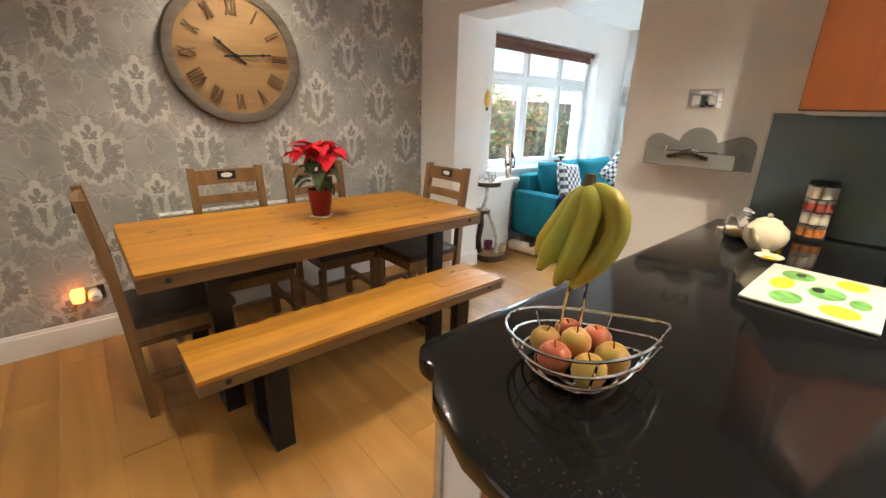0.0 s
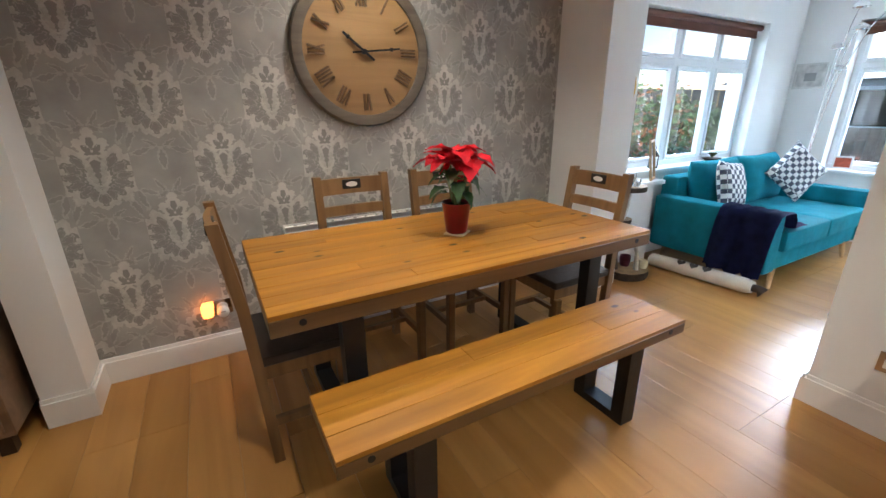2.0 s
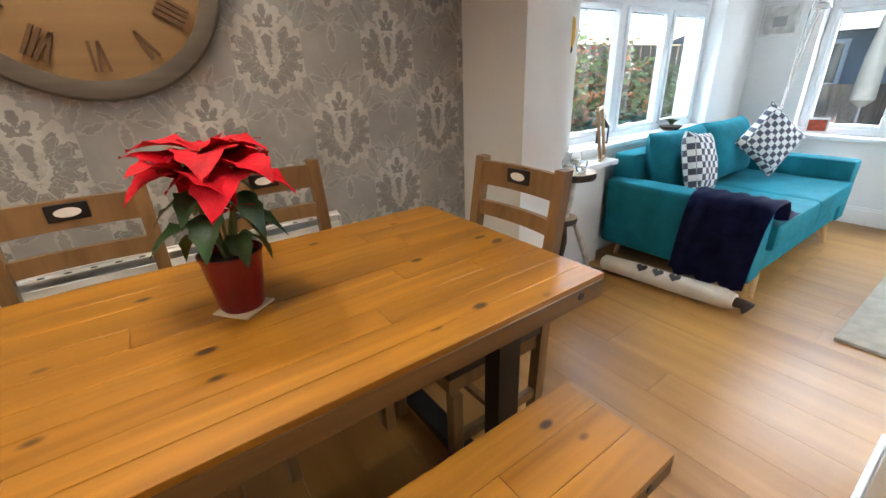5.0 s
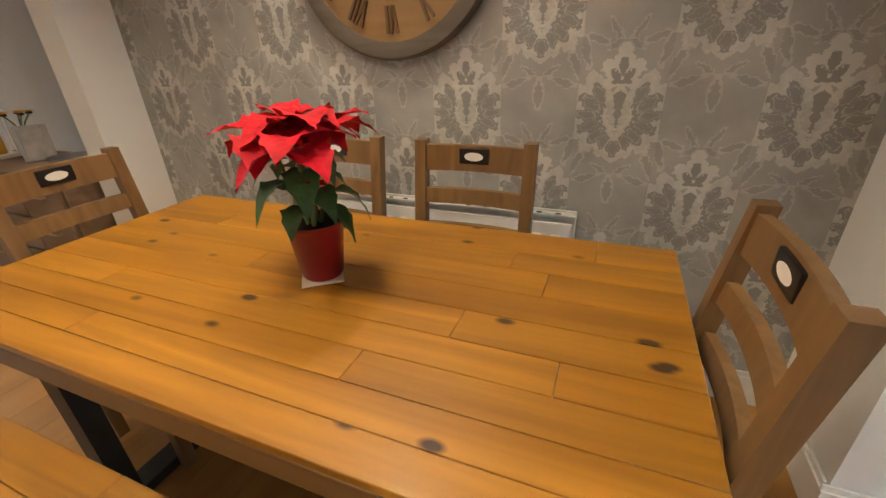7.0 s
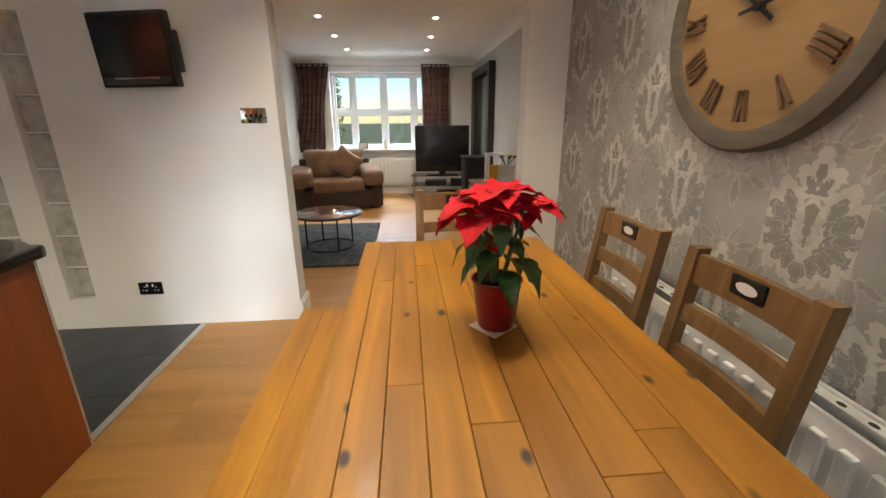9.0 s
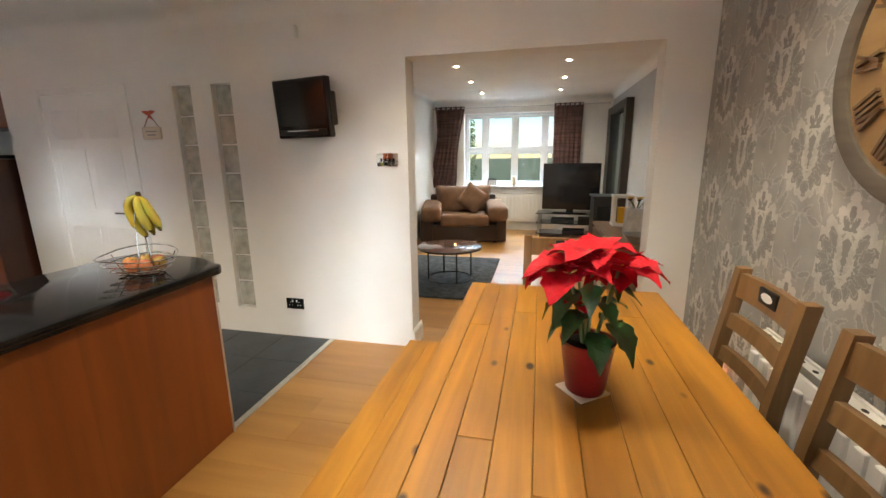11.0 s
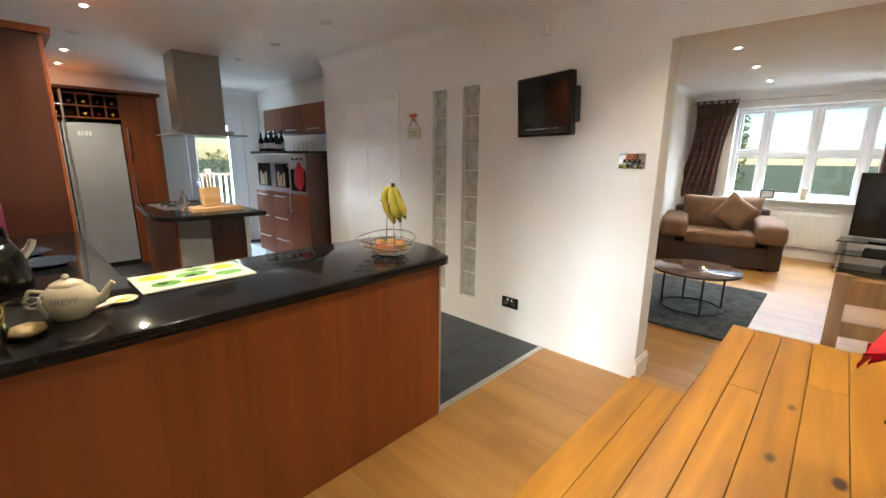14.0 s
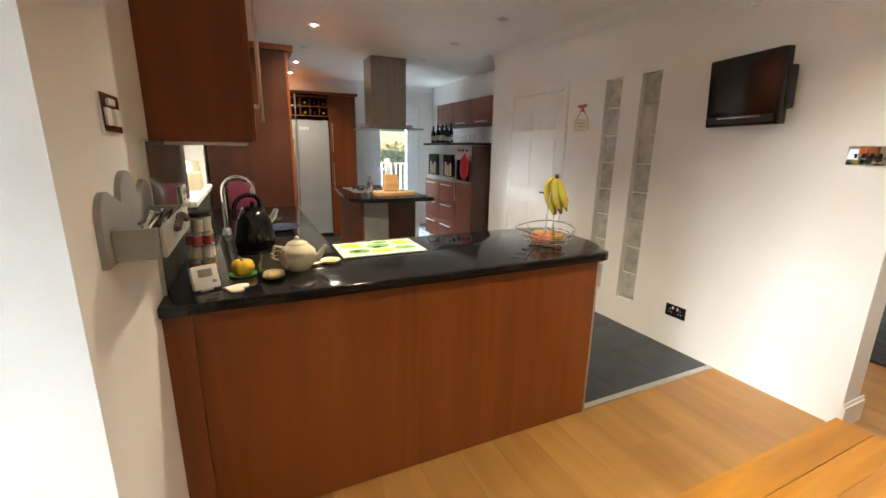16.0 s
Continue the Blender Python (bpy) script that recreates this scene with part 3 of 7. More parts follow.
# ---------------------------------------------------------------- dining table and bench
def slab_table(name, at, L, W, Ht, edge, frame_w, frame_d, label, category, planks):
    """A plank top with a deep edge on two black metal hoop legs."""
    t = thing(name, at, 0, label, category)
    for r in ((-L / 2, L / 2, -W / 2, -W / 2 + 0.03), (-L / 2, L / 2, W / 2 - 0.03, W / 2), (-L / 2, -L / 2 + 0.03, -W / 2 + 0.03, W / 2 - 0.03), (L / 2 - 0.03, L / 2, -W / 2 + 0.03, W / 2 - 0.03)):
        part("edge_board", box(*r, Ht - edge, Ht - 0.0186, 0.002, 1), M["pine_edge"], t, "darker brown pine edge")
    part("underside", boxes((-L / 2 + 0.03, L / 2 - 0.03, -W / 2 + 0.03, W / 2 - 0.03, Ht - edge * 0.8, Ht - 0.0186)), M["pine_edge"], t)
    for y0, y1, cuts in planks:
        ends = [-L / 2] + list(cuts) + [L / 2]
        for a, b in zip(ends, ends[1:]):
            bm = box(-(b - a) / 2 + 0.0006, (b - a) / 2 - 0.0006, 0.0007, y1 - y0 - 0.0007, -0.018, 0, 0.0015, 1)
            p = part("plank", bm, M["pine"], t)
            p.location = ((a + b) / 2, y0, Ht)
    for s in (-1, 1):
        x = s * (L / 2 - 0.28)
        d = frame_d / 2
        f = part("leg_frame", boxes((x - frame_w / 2, x + frame_w / 2, -d, -d + 0.06, 0, Ht - edge), (x - frame_w / 2, x + frame_w / 2, d - 0.06, d, 0, Ht - edge),
                                    (x - frame_w / 2, x + frame_w / 2, -d + 0.06, d - 0.06, 0, 0.04), (x - frame_w / 2, x + frame_w / 2, -d + 0.06, d - 0.06, Ht - edge * 1.4, Ht - edge - 0.0)), M["black_metal"], t, "black metal hoop leg")
    for sx in (-1, 1):
        for sy in (-1, 1):
            bm = bmesh.new()
            rod(bm, (sx * (L / 2 - 0.1), sy * (W / 2 - 0.01), Ht - edge * 0.55), (sx * (L / 2 - 0.1), sy * (W / 2 + 0.002), Ht - edge * 0.55), 0.012, 14)
            part("bolt", bm, M["black_metal"], t)
    return t


TABLE_SEAMS = (-0.442, -0.368, -0.290, -0.204, -0.115, -0.012, 0.090, 0.205, 0.303, 0.442)
TABLE_CUTS = ((), (-0.36,), (0.30,), (-0.52, 0.66), (0.443,), (-0.20,), (0.592,), (-0.55, 0.49), (0.695,))
BENCH_SEAMS = (-0.16, -0.055, 0.05, 0.16)
slab_table("dining_table", (0.003, -0.008, 0), 1.794, 0.884, 0.772, 0.075, 0.08, 0.72, "rustic pine dining table on black metal legs", "table", list(zip(TABLE_SEAMS, TABLE_SEAMS[1:], TABLE_CUTS)))
slab_table("dining_bench", (-0.021, -0.61, 0), 1.572, 0.32, 0.460, 0.065, 0.08, 0.28, "rustic pine bench on black metal hoop legs", "bench", list(zip(BENCH_SEAMS, BENCH_SEAMS[1:], ((), (0.42,), (-0.2,)))))


# ---------------------------------------------------------------- dining chairs
def dining_chair():
    """Ladder-back chair, back at y = 0, seat towards -y, origin on the floor under the back."""
    c = thing("dining_chair", (0, 0, 0), 0, "brown oak ladder-back chair with dark leather seat", "chair", "dining chairs")
    w = 0.19
    for s in (-1, 1):
        pts = [(s * w, -0.02, 0.0), (s * w, 0.0, 0.45), (s * w, 0.015, 0.7), (s * w, 0.06, 1.013)]
        bm = bmesh.new()
        for (xa, ya, za), (xb, yb, zb) in zip(pts, pts[1:]):
            v = [bm.verts.new(p) for p in ((xa - 0.02, ya - 0.02, za), (xa + 0.02, ya - 0.02, za), (xa + 0.02, ya + 0.02, za), (xa - 0.02, ya + 0.02, za),
                                           (xb - 0.02, yb - 0.02, zb), (xb + 0.02, yb - 0.02, zb), (xb + 0.02, yb + 0.02, zb), (xb - 0.02, yb + 0.02, zb))]
            for q in ((0, 1, 5, 4), (1, 2, 6, 5), (2, 3, 7, 6), (3, 0, 4, 7)):
                bm.faces.new([v[i] for i in q])
        bm.verts.ensure_lookup_table()
        bm.faces.new([bm.verts[i] for i in (3, 2, 1, 0)])
        bm.faces.new(bm.verts[-4:])
        bmesh.ops.remove_doubles(bm, verts=bm.verts[:], dist=1e-5)
        part("back_post", bm, M["chair_oak"], c, smooth=30)
    for z0, z1, d in ((0.911, 0.997, 0.048), (0.796, 0.848, 0.032), (0.67, 0.72, 0.020)):
        bm = bmesh.new()
        n = 8
        ring = []
        for i in range(n + 1):
            x = -w + 0.02 + (2 * w - 0.04) * i / n
            bow = 0.016 * (1 - (2 * i / n - 1) ** 2)
            ring.append([bm.verts.new((x, y + bow, z)) for y, z in ((d - 0.011, z0), (d + 0.011, z0), (d + 0.019, z1), (d - 0.003, z1))])
        for a, b in zip(ring, ring[1:]):
            for j in range(4):
                bm.faces.new((a[j], a[(j + 1) % 4], b[(j + 1) % 4], b[j]))
        bm.faces.new(ring[0][::-1]), bm.faces.new(ring[-1])
        bmesh.ops.recalc_face_normals(bm, faces=bm.faces[:])
        rail = part("back_rail" if z0 < 0.8 else "top_rail", bm, M["chair_oak"], c, smooth=30)
        if z0 > 0.8:
            bm = box(-0.052, 0.052, d + 0.002, d + 0.038, 0.936, 0.988, 0.006)
            part("handle_plate", bm, M["black_metal"], rail, "dark metal handle plate")
            bm = lathe([(0.0, -0.0188), (0.030, -0.0188), (0.030, 0.0188), (0.0, 0.0188)], 20)
            turned(bm, pose(0, d + 0.020, 0.962, 90, 0, 0) @ Matrix.Diagonal((1.1, 0.48, 1, 1)))
            part("handle_slot", bm, M["gloss_white"], rail, "oval slot with light behind")
    part("seat", box(-0.205, 0.205, -0.42, -0.005, 0.445, 0.485, 0.014, 3), M["leather"], c, "dark leather seat pad")
    part("seat_frame", boxes((-0.19, 0.19, -0.41, -0.02, 0.385, 0.445)), M["chair_oak"], c)
    for s in (-1, 1):
        part("front_leg", box(s * w - 0.02, s * w + 0.02, -0.41, -0.37, 0, 0.385, 0.003, 1), M["chair_oak"], c)
        part("stretcher", boxes((s * w - 0.012, s * w + 0.012, -0.37, -0.02, 0.17, 0.205)), M["chair_oak"], c)
    part("stretcher", boxes((-w + 0.012, w - 0.012, -0.21, -0.185, 0.175, 0.20)), M["chair_oak"], c)
    return c


_chair = dining_chair()
_chair.matrix_basis = pose(0.272, 0.525, 0)
copy_thing(_chair, pose(-0.292, 0.53, 0))
copy_thing(_chair, pose(0.922, -0.030, 0, 0, 0, -90))
copy_thing(_chair, pose(-0.935, 0.015, 0, 0, 0, 90))



# ---------------------------------------------------------------- wall clock
def wall_clock():
    c = thing("wall_clock", (-0.100, YN, 1.66), 0, "large round wooden wall clock with Roman numerals and grey rim", "clock")
    bm = lathe([(0.0, 0.0), (0.403, 0.0), (0.403, 0.03), (0.393, 0.042), (0.362, 0.046), (0.340, 0.040), (0.340, 0.02), (0.0, 0.02)], 72)
    part("rim", turned(bm, pose(0, 0, 0, 90, 0, 0)), M["clock_rim"], c, "weathered grey-brown wooden rim")
    bm = lathe([(0.0, 0.021), (0.3395, 0.021), (0.3395, 0.028), (0.0, 0.028)], 72)
    part("face", turned(bm, pose(0, 0, 0, 90, 0, 0)), M["clock_face"], c, "light oak face with planks")
    for h, text in enumerate(("XII", "I", "II", "III", "IIII", "V", "VI", "VII", "VIII", "IX", "X", "XI")):
        a = math.radians(30 * h)
        bm = bmesh.new()
        x = 0
        for ch in text:
            wd = {"I": 0.017, "V": 0.036, "X": 0.036}[ch]
            if ch == "I":
                bx(bm, x + 0.0025, x + 0.0125, -0.004, 0.007, -0.045, 0.045)
            else:
                for s in (-1, 1):
                    if ch == "X":
                        p, q = (x + 0.018 - s * 0.013, -0.045), (x + 0.018 + s * 0.013, 0.045)
                    else:
                        p, q = (x + 0.018, -0.045), (x + 0.018 + s * 0.013, 0.045)
                    d = Vector((q[0] - p[0], q[1] - p[1]))
                    nrm = Vector((-d.y, d.x)).normalized() * 0.005
                    vs = [bm.verts.new((u.x, yy, u.y)) for yy in (-0.004, 0.007) for u in (Vector(p) - nrm, Vector(p) + nrm, Vector(q) + nrm, Vector(q) - nrm)]
                    for f in ((0, 1, 2, 3), (7, 6, 5, 4), (0, 4, 5, 1), (1, 5, 6, 2), (2, 6, 7, 3), (3, 7, 4, 0)):
                        bm.faces.new([vs[i] for i in f])
            x += wd
        bmesh.ops.translate(bm, verts=bm.verts[:], vec=(-x / 2, 0, 0))
        bmesh.ops.recalc_face_normals(bm, faces=bm.faces[:])
        turned(bm, Matrix.Translation((0.268 * math.sin(a), -0.036, 0.268 * math.cos(a))) @ Matrix.Rotation(a, 4, 'Y'))
        part("numeral", bm, M["clock_numeral"], c, smooth=None)
    for a, ln, wd in ((-52, 0.15, 0.006), (84, 0.215, 0.005)):
        a = math.radians(a)
        bm = bmesh.new()
        bx(bm, -wd, wd, -0.042, -0.038, -0.07, ln)
        bx(bm, -wd * 2, wd * 2, -0.0422, -0.0378, ln * 0.72, ln * 0.8)
        turned(bm, Matrix.Rotation(a, 4, 'Y'))
        part("clock_hand", bm, M["black_metal"], c, "thin dark metal hand", smooth=None)
    bm = lathe([(0, 0.028), (0.014, 0.028), (0.014, 0.046), (0, 0.046)], 16)
    part("hub", turned(bm, pose(0, 0, 0, 90, 0, 0)), M["black_metal"], c)


M["clock_rim"] = wood("clock_rim_wood", (0.080, 0.064, 0.048), (0.15, 0.122, 0.092), 0, 0.6, 14, 0.0)
M["clock_face"] = wood("clock_face_wood", (0.23, 0.13, 0.05), (0.34, 0.205, 0.085), 0, 0.5, 9, 0.0)
M["clock_numeral"] = wood("clock_numeral_wood", (0.10, 0.055, 0.024), (0.18, 0.10, 0.044), 2, 0.45, 9, 0.0)
wall_clock()


# ---------------------------------------------------------------- peninsula
def peninsula():
    c = thing("peninsula_cabinet", (0, 0, 0), 0, "peninsula clad in cherry veneer panels with metal edge trim", "kitchen cabinet")
    part("carcass", boxes((-0.46, XE, -2.30, -1.675, 0.0, 0.866)), M["cherry_shaded"], c)
    xs = [-0.478, 0.14, 0.77, 1.275]
    for a, b in zip(xs, xs[1:]):
        p = part("front_panel", boxes((-(b - a) / 2, (b - a) / 2, -0.009, 0.009, 0, 0.862)), M["cherry"], c)
        p.location = ((a + b) / 2, -1.665, 0.003)
    part("end_filler", boxes((1.276, XE, -1.674, -1.650, 0.003, 0.866)), M["cherry"], c)
    part("corner_trim", box(-0.490, -0.4785, -1.676, -1.652, 0.0, 0.867, 0.002, 1), M["alu"], c, "brushed metal corner trim")
    part("end_post", box(-0.483, -0.462, -1.79, -1.677, 0.0, 0.866, 0.002, 1), M["gloss_white"], c, "white end post")
    part("end_panel", boxes((-0.480, -0.461, -2.30, -1.791, 0.0, 0.866)), M["cherry"], c)


peninsula()


def arc(cx, cy, r, a0, a1, n=8):
    return [(cx + r * math.cos(math.radians(a0 + (a1 - a0) * i / n)), cy + r * math.sin(math.radians(a0 + (a1 - a0) * i / n))) for i in range(n + 1)]


_top = [(XE, -1.615)] + arc(-0.475, -1.68, 0.065, 90, 195) + [(-0.59, -1.76), (-0.635, -1.88), (-0.645, -2.0)] + arc(-0.545, -2.22, 0.10, 180, 270) + [(0.72, -2.32), (0.72, -3.80), (XE, -3.80)]
solid("worktop", prism(_top, 0.868, 0.908, 0.008), M["granite"], "polished black granite worktop on the peninsula and sink run", "worktop", at=(0, 0, 0))



# ---------------------------------------------------------------- more materials
M["red_pot"] = mat("red_glazed_pot", (0.20, 0.008, 0.012), 0.28, var=0.2, scale=9, bump=0.03)
M["bract"] = mat("poinsettia_bract", (0.54, 0.004, 0.016), 0.6, var=0.3, scale=22, bump=0.4, bscale=60, spec=0.2)
M["leaf"] = mat("poinsettia_leaf", (0.030, 0.085, 0.020), 0.45, var=0.4, scale=18, bump=0.3, bscale=60)
M["stem"] = mat("plant_stem", (0.12, 0.15, 0.05), 0.6)
M["soil"] = mat("potting_soil", (0.02, 0.013, 0.009), 0.95, bump=0.6, bscale=90)
M["coaster"] = mat("pale_stone_coaster", (0.60, 0.50, 0.40), 0.6)
M["banana"] = mat("banana_skin", (0.62, 0.42, 0.03), 0.45, var=0.22, scale=16, color2=(0.40, 0.42, 0.045), bump=0.05)
M["banana_tip"] = mat("banana_stalk", (0.07, 0.045, 0.015), 0.7)
M["apple_red"] = mat("red_apple_skin", (0.42, 0.03, 0.022), 0.3, var=0.4, scale=11, color2=(0.62, 0.25, 0.10), bump=0.02)
M["apple_green"] = mat("green_apple_skin", (0.45, 0.42, 0.06), 0.3, var=0.3, scale=11, color2=(0.60, 0.20, 0.09), bump=0.02)
M["cream_china"] = mat("cream_china", (0.70, 0.62, 0.44), 0.18, var=0.05, bump=0.01)
M["yellow_glaze"] = mat("yellow_glaze", (0.72, 0.47, 0.03), 0.2, var=0.15, bump=0.05)
M["grey_paint"] = mat("grey_painted_wood", (0.30, 0.30, 0.285), 0.6, var=0.08, scale=8, bump=0.08, bscale=90)
M["splash"] = mat("grey_green_glass_splashback", (0.10, 0.135, 0.135), 0.09, var=0.1, scale=3, bump=0.0)
M["crimson"] = mat("crimson_plastic", (0.10, 0.008, 0.03), 0.4)
M["oven_glass"] = mat("black_oven_glass", (0.012, 0.012, 0.013), 0.08, bump=0.0)
M["fridge_steel"] = mat("fridge_silver_paint", (0.48, 0.50, 0.53), 0.35, 0.35, var=0.05, scale=5, bump=0.02, bscale=200)
M["beech"] = wood("beech_block", (0.42, 0.25, 0.11), (0.56, 0.36, 0.18), 0, 0.5, 16)
M["mid_oak"] = wood("sideboard_oak", (0.13, 0.08, 0.045), (0.23, 0.15, 0.09), 0, 0.5, 12)
M["dark_wood"] = wood("dark_stained_wood", (0.018, 0.011, 0.008), (0.035, 0.022, 0.016), 2, 0.4, 12)
M["blind"] = mat("brown_roller_blind", (0.115, 0.04, 0.022), 0.7, var=0.2, scale=20, stretch=(0.3, 0.3, 4))
M["curtain"] = mat("brown_striped_curtain", (0.12, 0.068, 0.060), 0.85, var=0.45, scale=7, stretch=(0.2, 0.2, 3), bump=0.2, bscale=200)
M["suede"] = mat("brown_suede", (0.145, 0.078, 0.042), 0.9, var=0.2, scale=6, bump=0.2, bscale=150)
M["suede_dark"] = mat("dark_brown_leather_base", (0.035, 0.02, 0.014), 0.5, var=0.2, scale=6)
M["rug_dark"] = mat("charcoal_shag", (0.045, 0.052, 0.058), 0.95, var=0.6, scale=16, bump=1.0, bscale=120)
M["rug_beige"] = mat("pale_wool_rug", (0.42, 0.38, 0.31), 0.95, var=0.12, scale=16, bump=0.7, bscale=200)
M["canvas"] = mat("cream_canvas", (0.66, 0.59, 0.48), 0.85, var=0.08, scale=8, bump=0.2, bscale=250)
M["bark"] = mat("dark_bark", (0.055, 0.036, 0.024), 0.9, var=0.5, scale=20, bump=0.8, bscale=40)
M["log_face"] = wood("log_slice_face", (0.20, 0.125, 0.06), (0.48, 0.32, 0.16), 2, 0.55, 10)
M["driftwood"] = mat("bleached_driftwood", (0.52, 0.48, 0.42), 0.7, var=0.3, scale=18, bump=0.4, bscale=50)
M["marble"] = mat("pale_marble_top", (0.62, 0.58, 0.54), 0.22, var=0.12, scale=5, bump=0.0)
M["gold"] = mat("gold_paint", (0.62, 0.36, 0.06), 0.35, 0.6)
M["silver_mirror"] = mat("mirror_silver", (0.9, 0.91, 0.92), 0.03, 1.0, var=0.0, bump=0.0)
M["paper"] = mat("printed_card", (0.55, 0.53, 0.50), 0.7, var=0.25, scale=14)
M["print_red"] = mat("red_print", (0.55, 0.10, 0.05), 0.6, var=0.3, scale=30)
M["beige_plate"] = mat("brushed_bronze_plate", (0.42, 0.30, 0.19), 0.35, 0.7, var=0.1, scale=30)
M["fence"] = wood("fence_panel", (0.16, 0.13, 0.10), (0.27, 0.22, 0.175), 2, 0.85, 9)
M["hedge"] = mat("garden_leaf", (0.06, 0.115, 0.03), 0.6, var=0.5, scale=3, color2=(0.16, 0.19, 0.04))
M["hedge_red"] = mat("autumn_leaf", (0.30, 0.10, 0.03), 0.6, var=0.4, scale=3)
M["render_wall"] = mat("neighbour_render", (0.30, 0.32, 0.36), 0.85, var=0.12, scale=2)
M["brick_red"] = mat("red_garden_brick", (0.24, 0.09, 0.06), 0.85, var=0.25, scale=8)
M["paving"] = mat("grey_paving", (0.24, 0.24, 0.25), 0.85, var=0.15, scale=5)
M["grass"] = mat("ground_grass", (0.13, 0.145, 0.055), 0.95, var=0.4, scale=1.5, bump=0.8, bscale=30)
M["deck"] = wood("deck_board", (0.24, 0.17, 0.11), (0.36, 0.27, 0.18), 0, 0.7, 9)
M["amber"] = glow("amber_night_light", (1.0, 0.25, 0.03), 3.5)
M["ember"] = glow("tealight_flame", (1.0, 0.5, 0.15), 5)
M["lemon"] = mat("sunflower_yellow", (0.72, 0.40, 0.02), 0.6)
M["wine_glass_green"] = mat("dark_bottle_glass", (0.010, 0.018, 0.010), 0.08)


def gingham(name, a, b, size):
    """A two-colour check woven at 45 degrees."""
    m = bpy.data.materials.new(name)
    m.use_nodes = True
    n, l = m.node_tree.nodes, m.node_tree.links
    tc, ck, ns, mx = n.new("ShaderNodeTexCoord"), n.new("ShaderNodeTexChecker"), n.new("ShaderNodeTexNoise"), n.new("ShaderNodeMix")
    mx.data_type = 'RGBA'
    ck.inputs["Scale"].default_value = 1 / size
    ck.inputs["Color1"].default_value, ck.inputs["Color2"].default_value = (*a, 1), (*b, 1)
    ns.inputs["Scale"].default_value = 90
    l.new(tc.outputs["Object"], ck.inputs[0]), l.new(tc.outputs["Object"], ns.inputs["Vector"])
    mx.inputs[0].default_value = 0.15
    l.new(ck.outputs[0], mx.inputs[6]), l.new(ns.outputs[1], mx.inputs[7])
    l.new(mx.outputs[2], n["Principled BSDF"].inputs["Base Color"])
    n["Principled BSDF"].inputs["Roughness"].default_value = 0.9
    return m


M["check"] = gingham("navy_white_check", (0.75, 0.74, 0.72), (0.012, 0.016, 0.05), 0.04)
M["board_print"] = mat("printed_glass_board", (0.72, 0.72, 0.60), 0.12, var=0.1, scale=9, bump=0.0)


def blob(r, sx=1, sy=1, sz=1, sub=2, rough=0.0, seed=0, at=(0, 0, 0)):
    """A rounded lump."""
    bm = bmesh.new()
    bmesh.ops.create_icosphere(bm, subdivisions=sub, radius=r)
    for v in bm.verts:
        k = 1 + rough * noise.noise(v.co / r * 1.7 + Vector((seed, seed * 2, 0)))
        v.co = Vector((v.co.x * sx * k + at[0], v.co.y * sy * k + at[1], v.co.z * sz * k + at[2]))
    return bm


def cushion(w, h, d, seed=0, n=10, puff=1.0):
    """A stuffed square lying in the xz plane, soft at its seams."""
    bm = bmesh.new()
    grids = []
    for s in (-1, 1):
        g = []
        for i in range(n + 1):
            row = []
            for j in range(n + 1):
                u, v = 2 * i / n - 1, 2 * j / n - 1
                t = (max(0, 1 - u ** 4) * max(0, 1 - v ** 4)) ** 0.6
                pin = 1 - 0.06 * (abs(u) ** 3 * (1 - abs(v)) * 0 + (1 - abs(u)) * abs(v) ** 6 + (1 - abs(v)) * abs(u) ** 6)
                wob = 0.010 * noise.noise(Vector((u * 2, v * 2, seed)))
                row.append(bm.verts.new((u * w / 2 * pin, s * (d / 2 * t * puff + (wob if t > 0 else 0)), v * h / 2 * pin)))
            g.append(row)
        grids.append(g)
        for i in range(n):
            for j in range(n):
                q = (g[i][j], g[i + 1][j], g[i + 1][j + 1], g[i][j + 1])
                bm.faces.new(q if s < 0 else q[::-1])
    bmesh.ops.remove_doubles(bm, verts=bm.verts[:], dist=1e-4)
    bmesh.ops.recalc_face_normals(bm, faces=bm.faces[:])
    return bm


# ---------------------------------------------------------------- poinsettia
def leaf_mesh(length, width, bend, lobed):
    """A pointed leaf along +x with a folded midrib, drooping at the tip."""
    bm = bmesh.new()
    n = 9
    rows = []
    for i in range(n + 1):
        t = i / n
        w = width / 2 * (math.sin(math.pi * t ** 0.8) ** 0.9) * (1 + (0.22 if lobed and i in (4, 6) else 0))
        x, z = length * t * (1 - 0.12 * bend * t), -bend * length * 0.55 * t * t + 0.10 * length * math.sin(math.pi * t)
        wav = 0.05 * width * math.sin(t * 17)
        rows.append([bm.verts.new(p) for p in ((x, -w, z + 0.28 * w + wav), (x, -w * 0.5, z + 0.10 * w), (x, 0, z), (x, w * 0.5, z + 0.10 * w), (x, w, z + 0.28 * w - wav))])
    for a, b in zip(rows, rows[1:]):
        for j in range(4):
            bm.faces.new((a[j], b[j], b[j + 1], a[j + 1]))
    bmesh.ops.remove_doubles(bm, verts=bm.verts[:], dist=1e-5)
    return bm


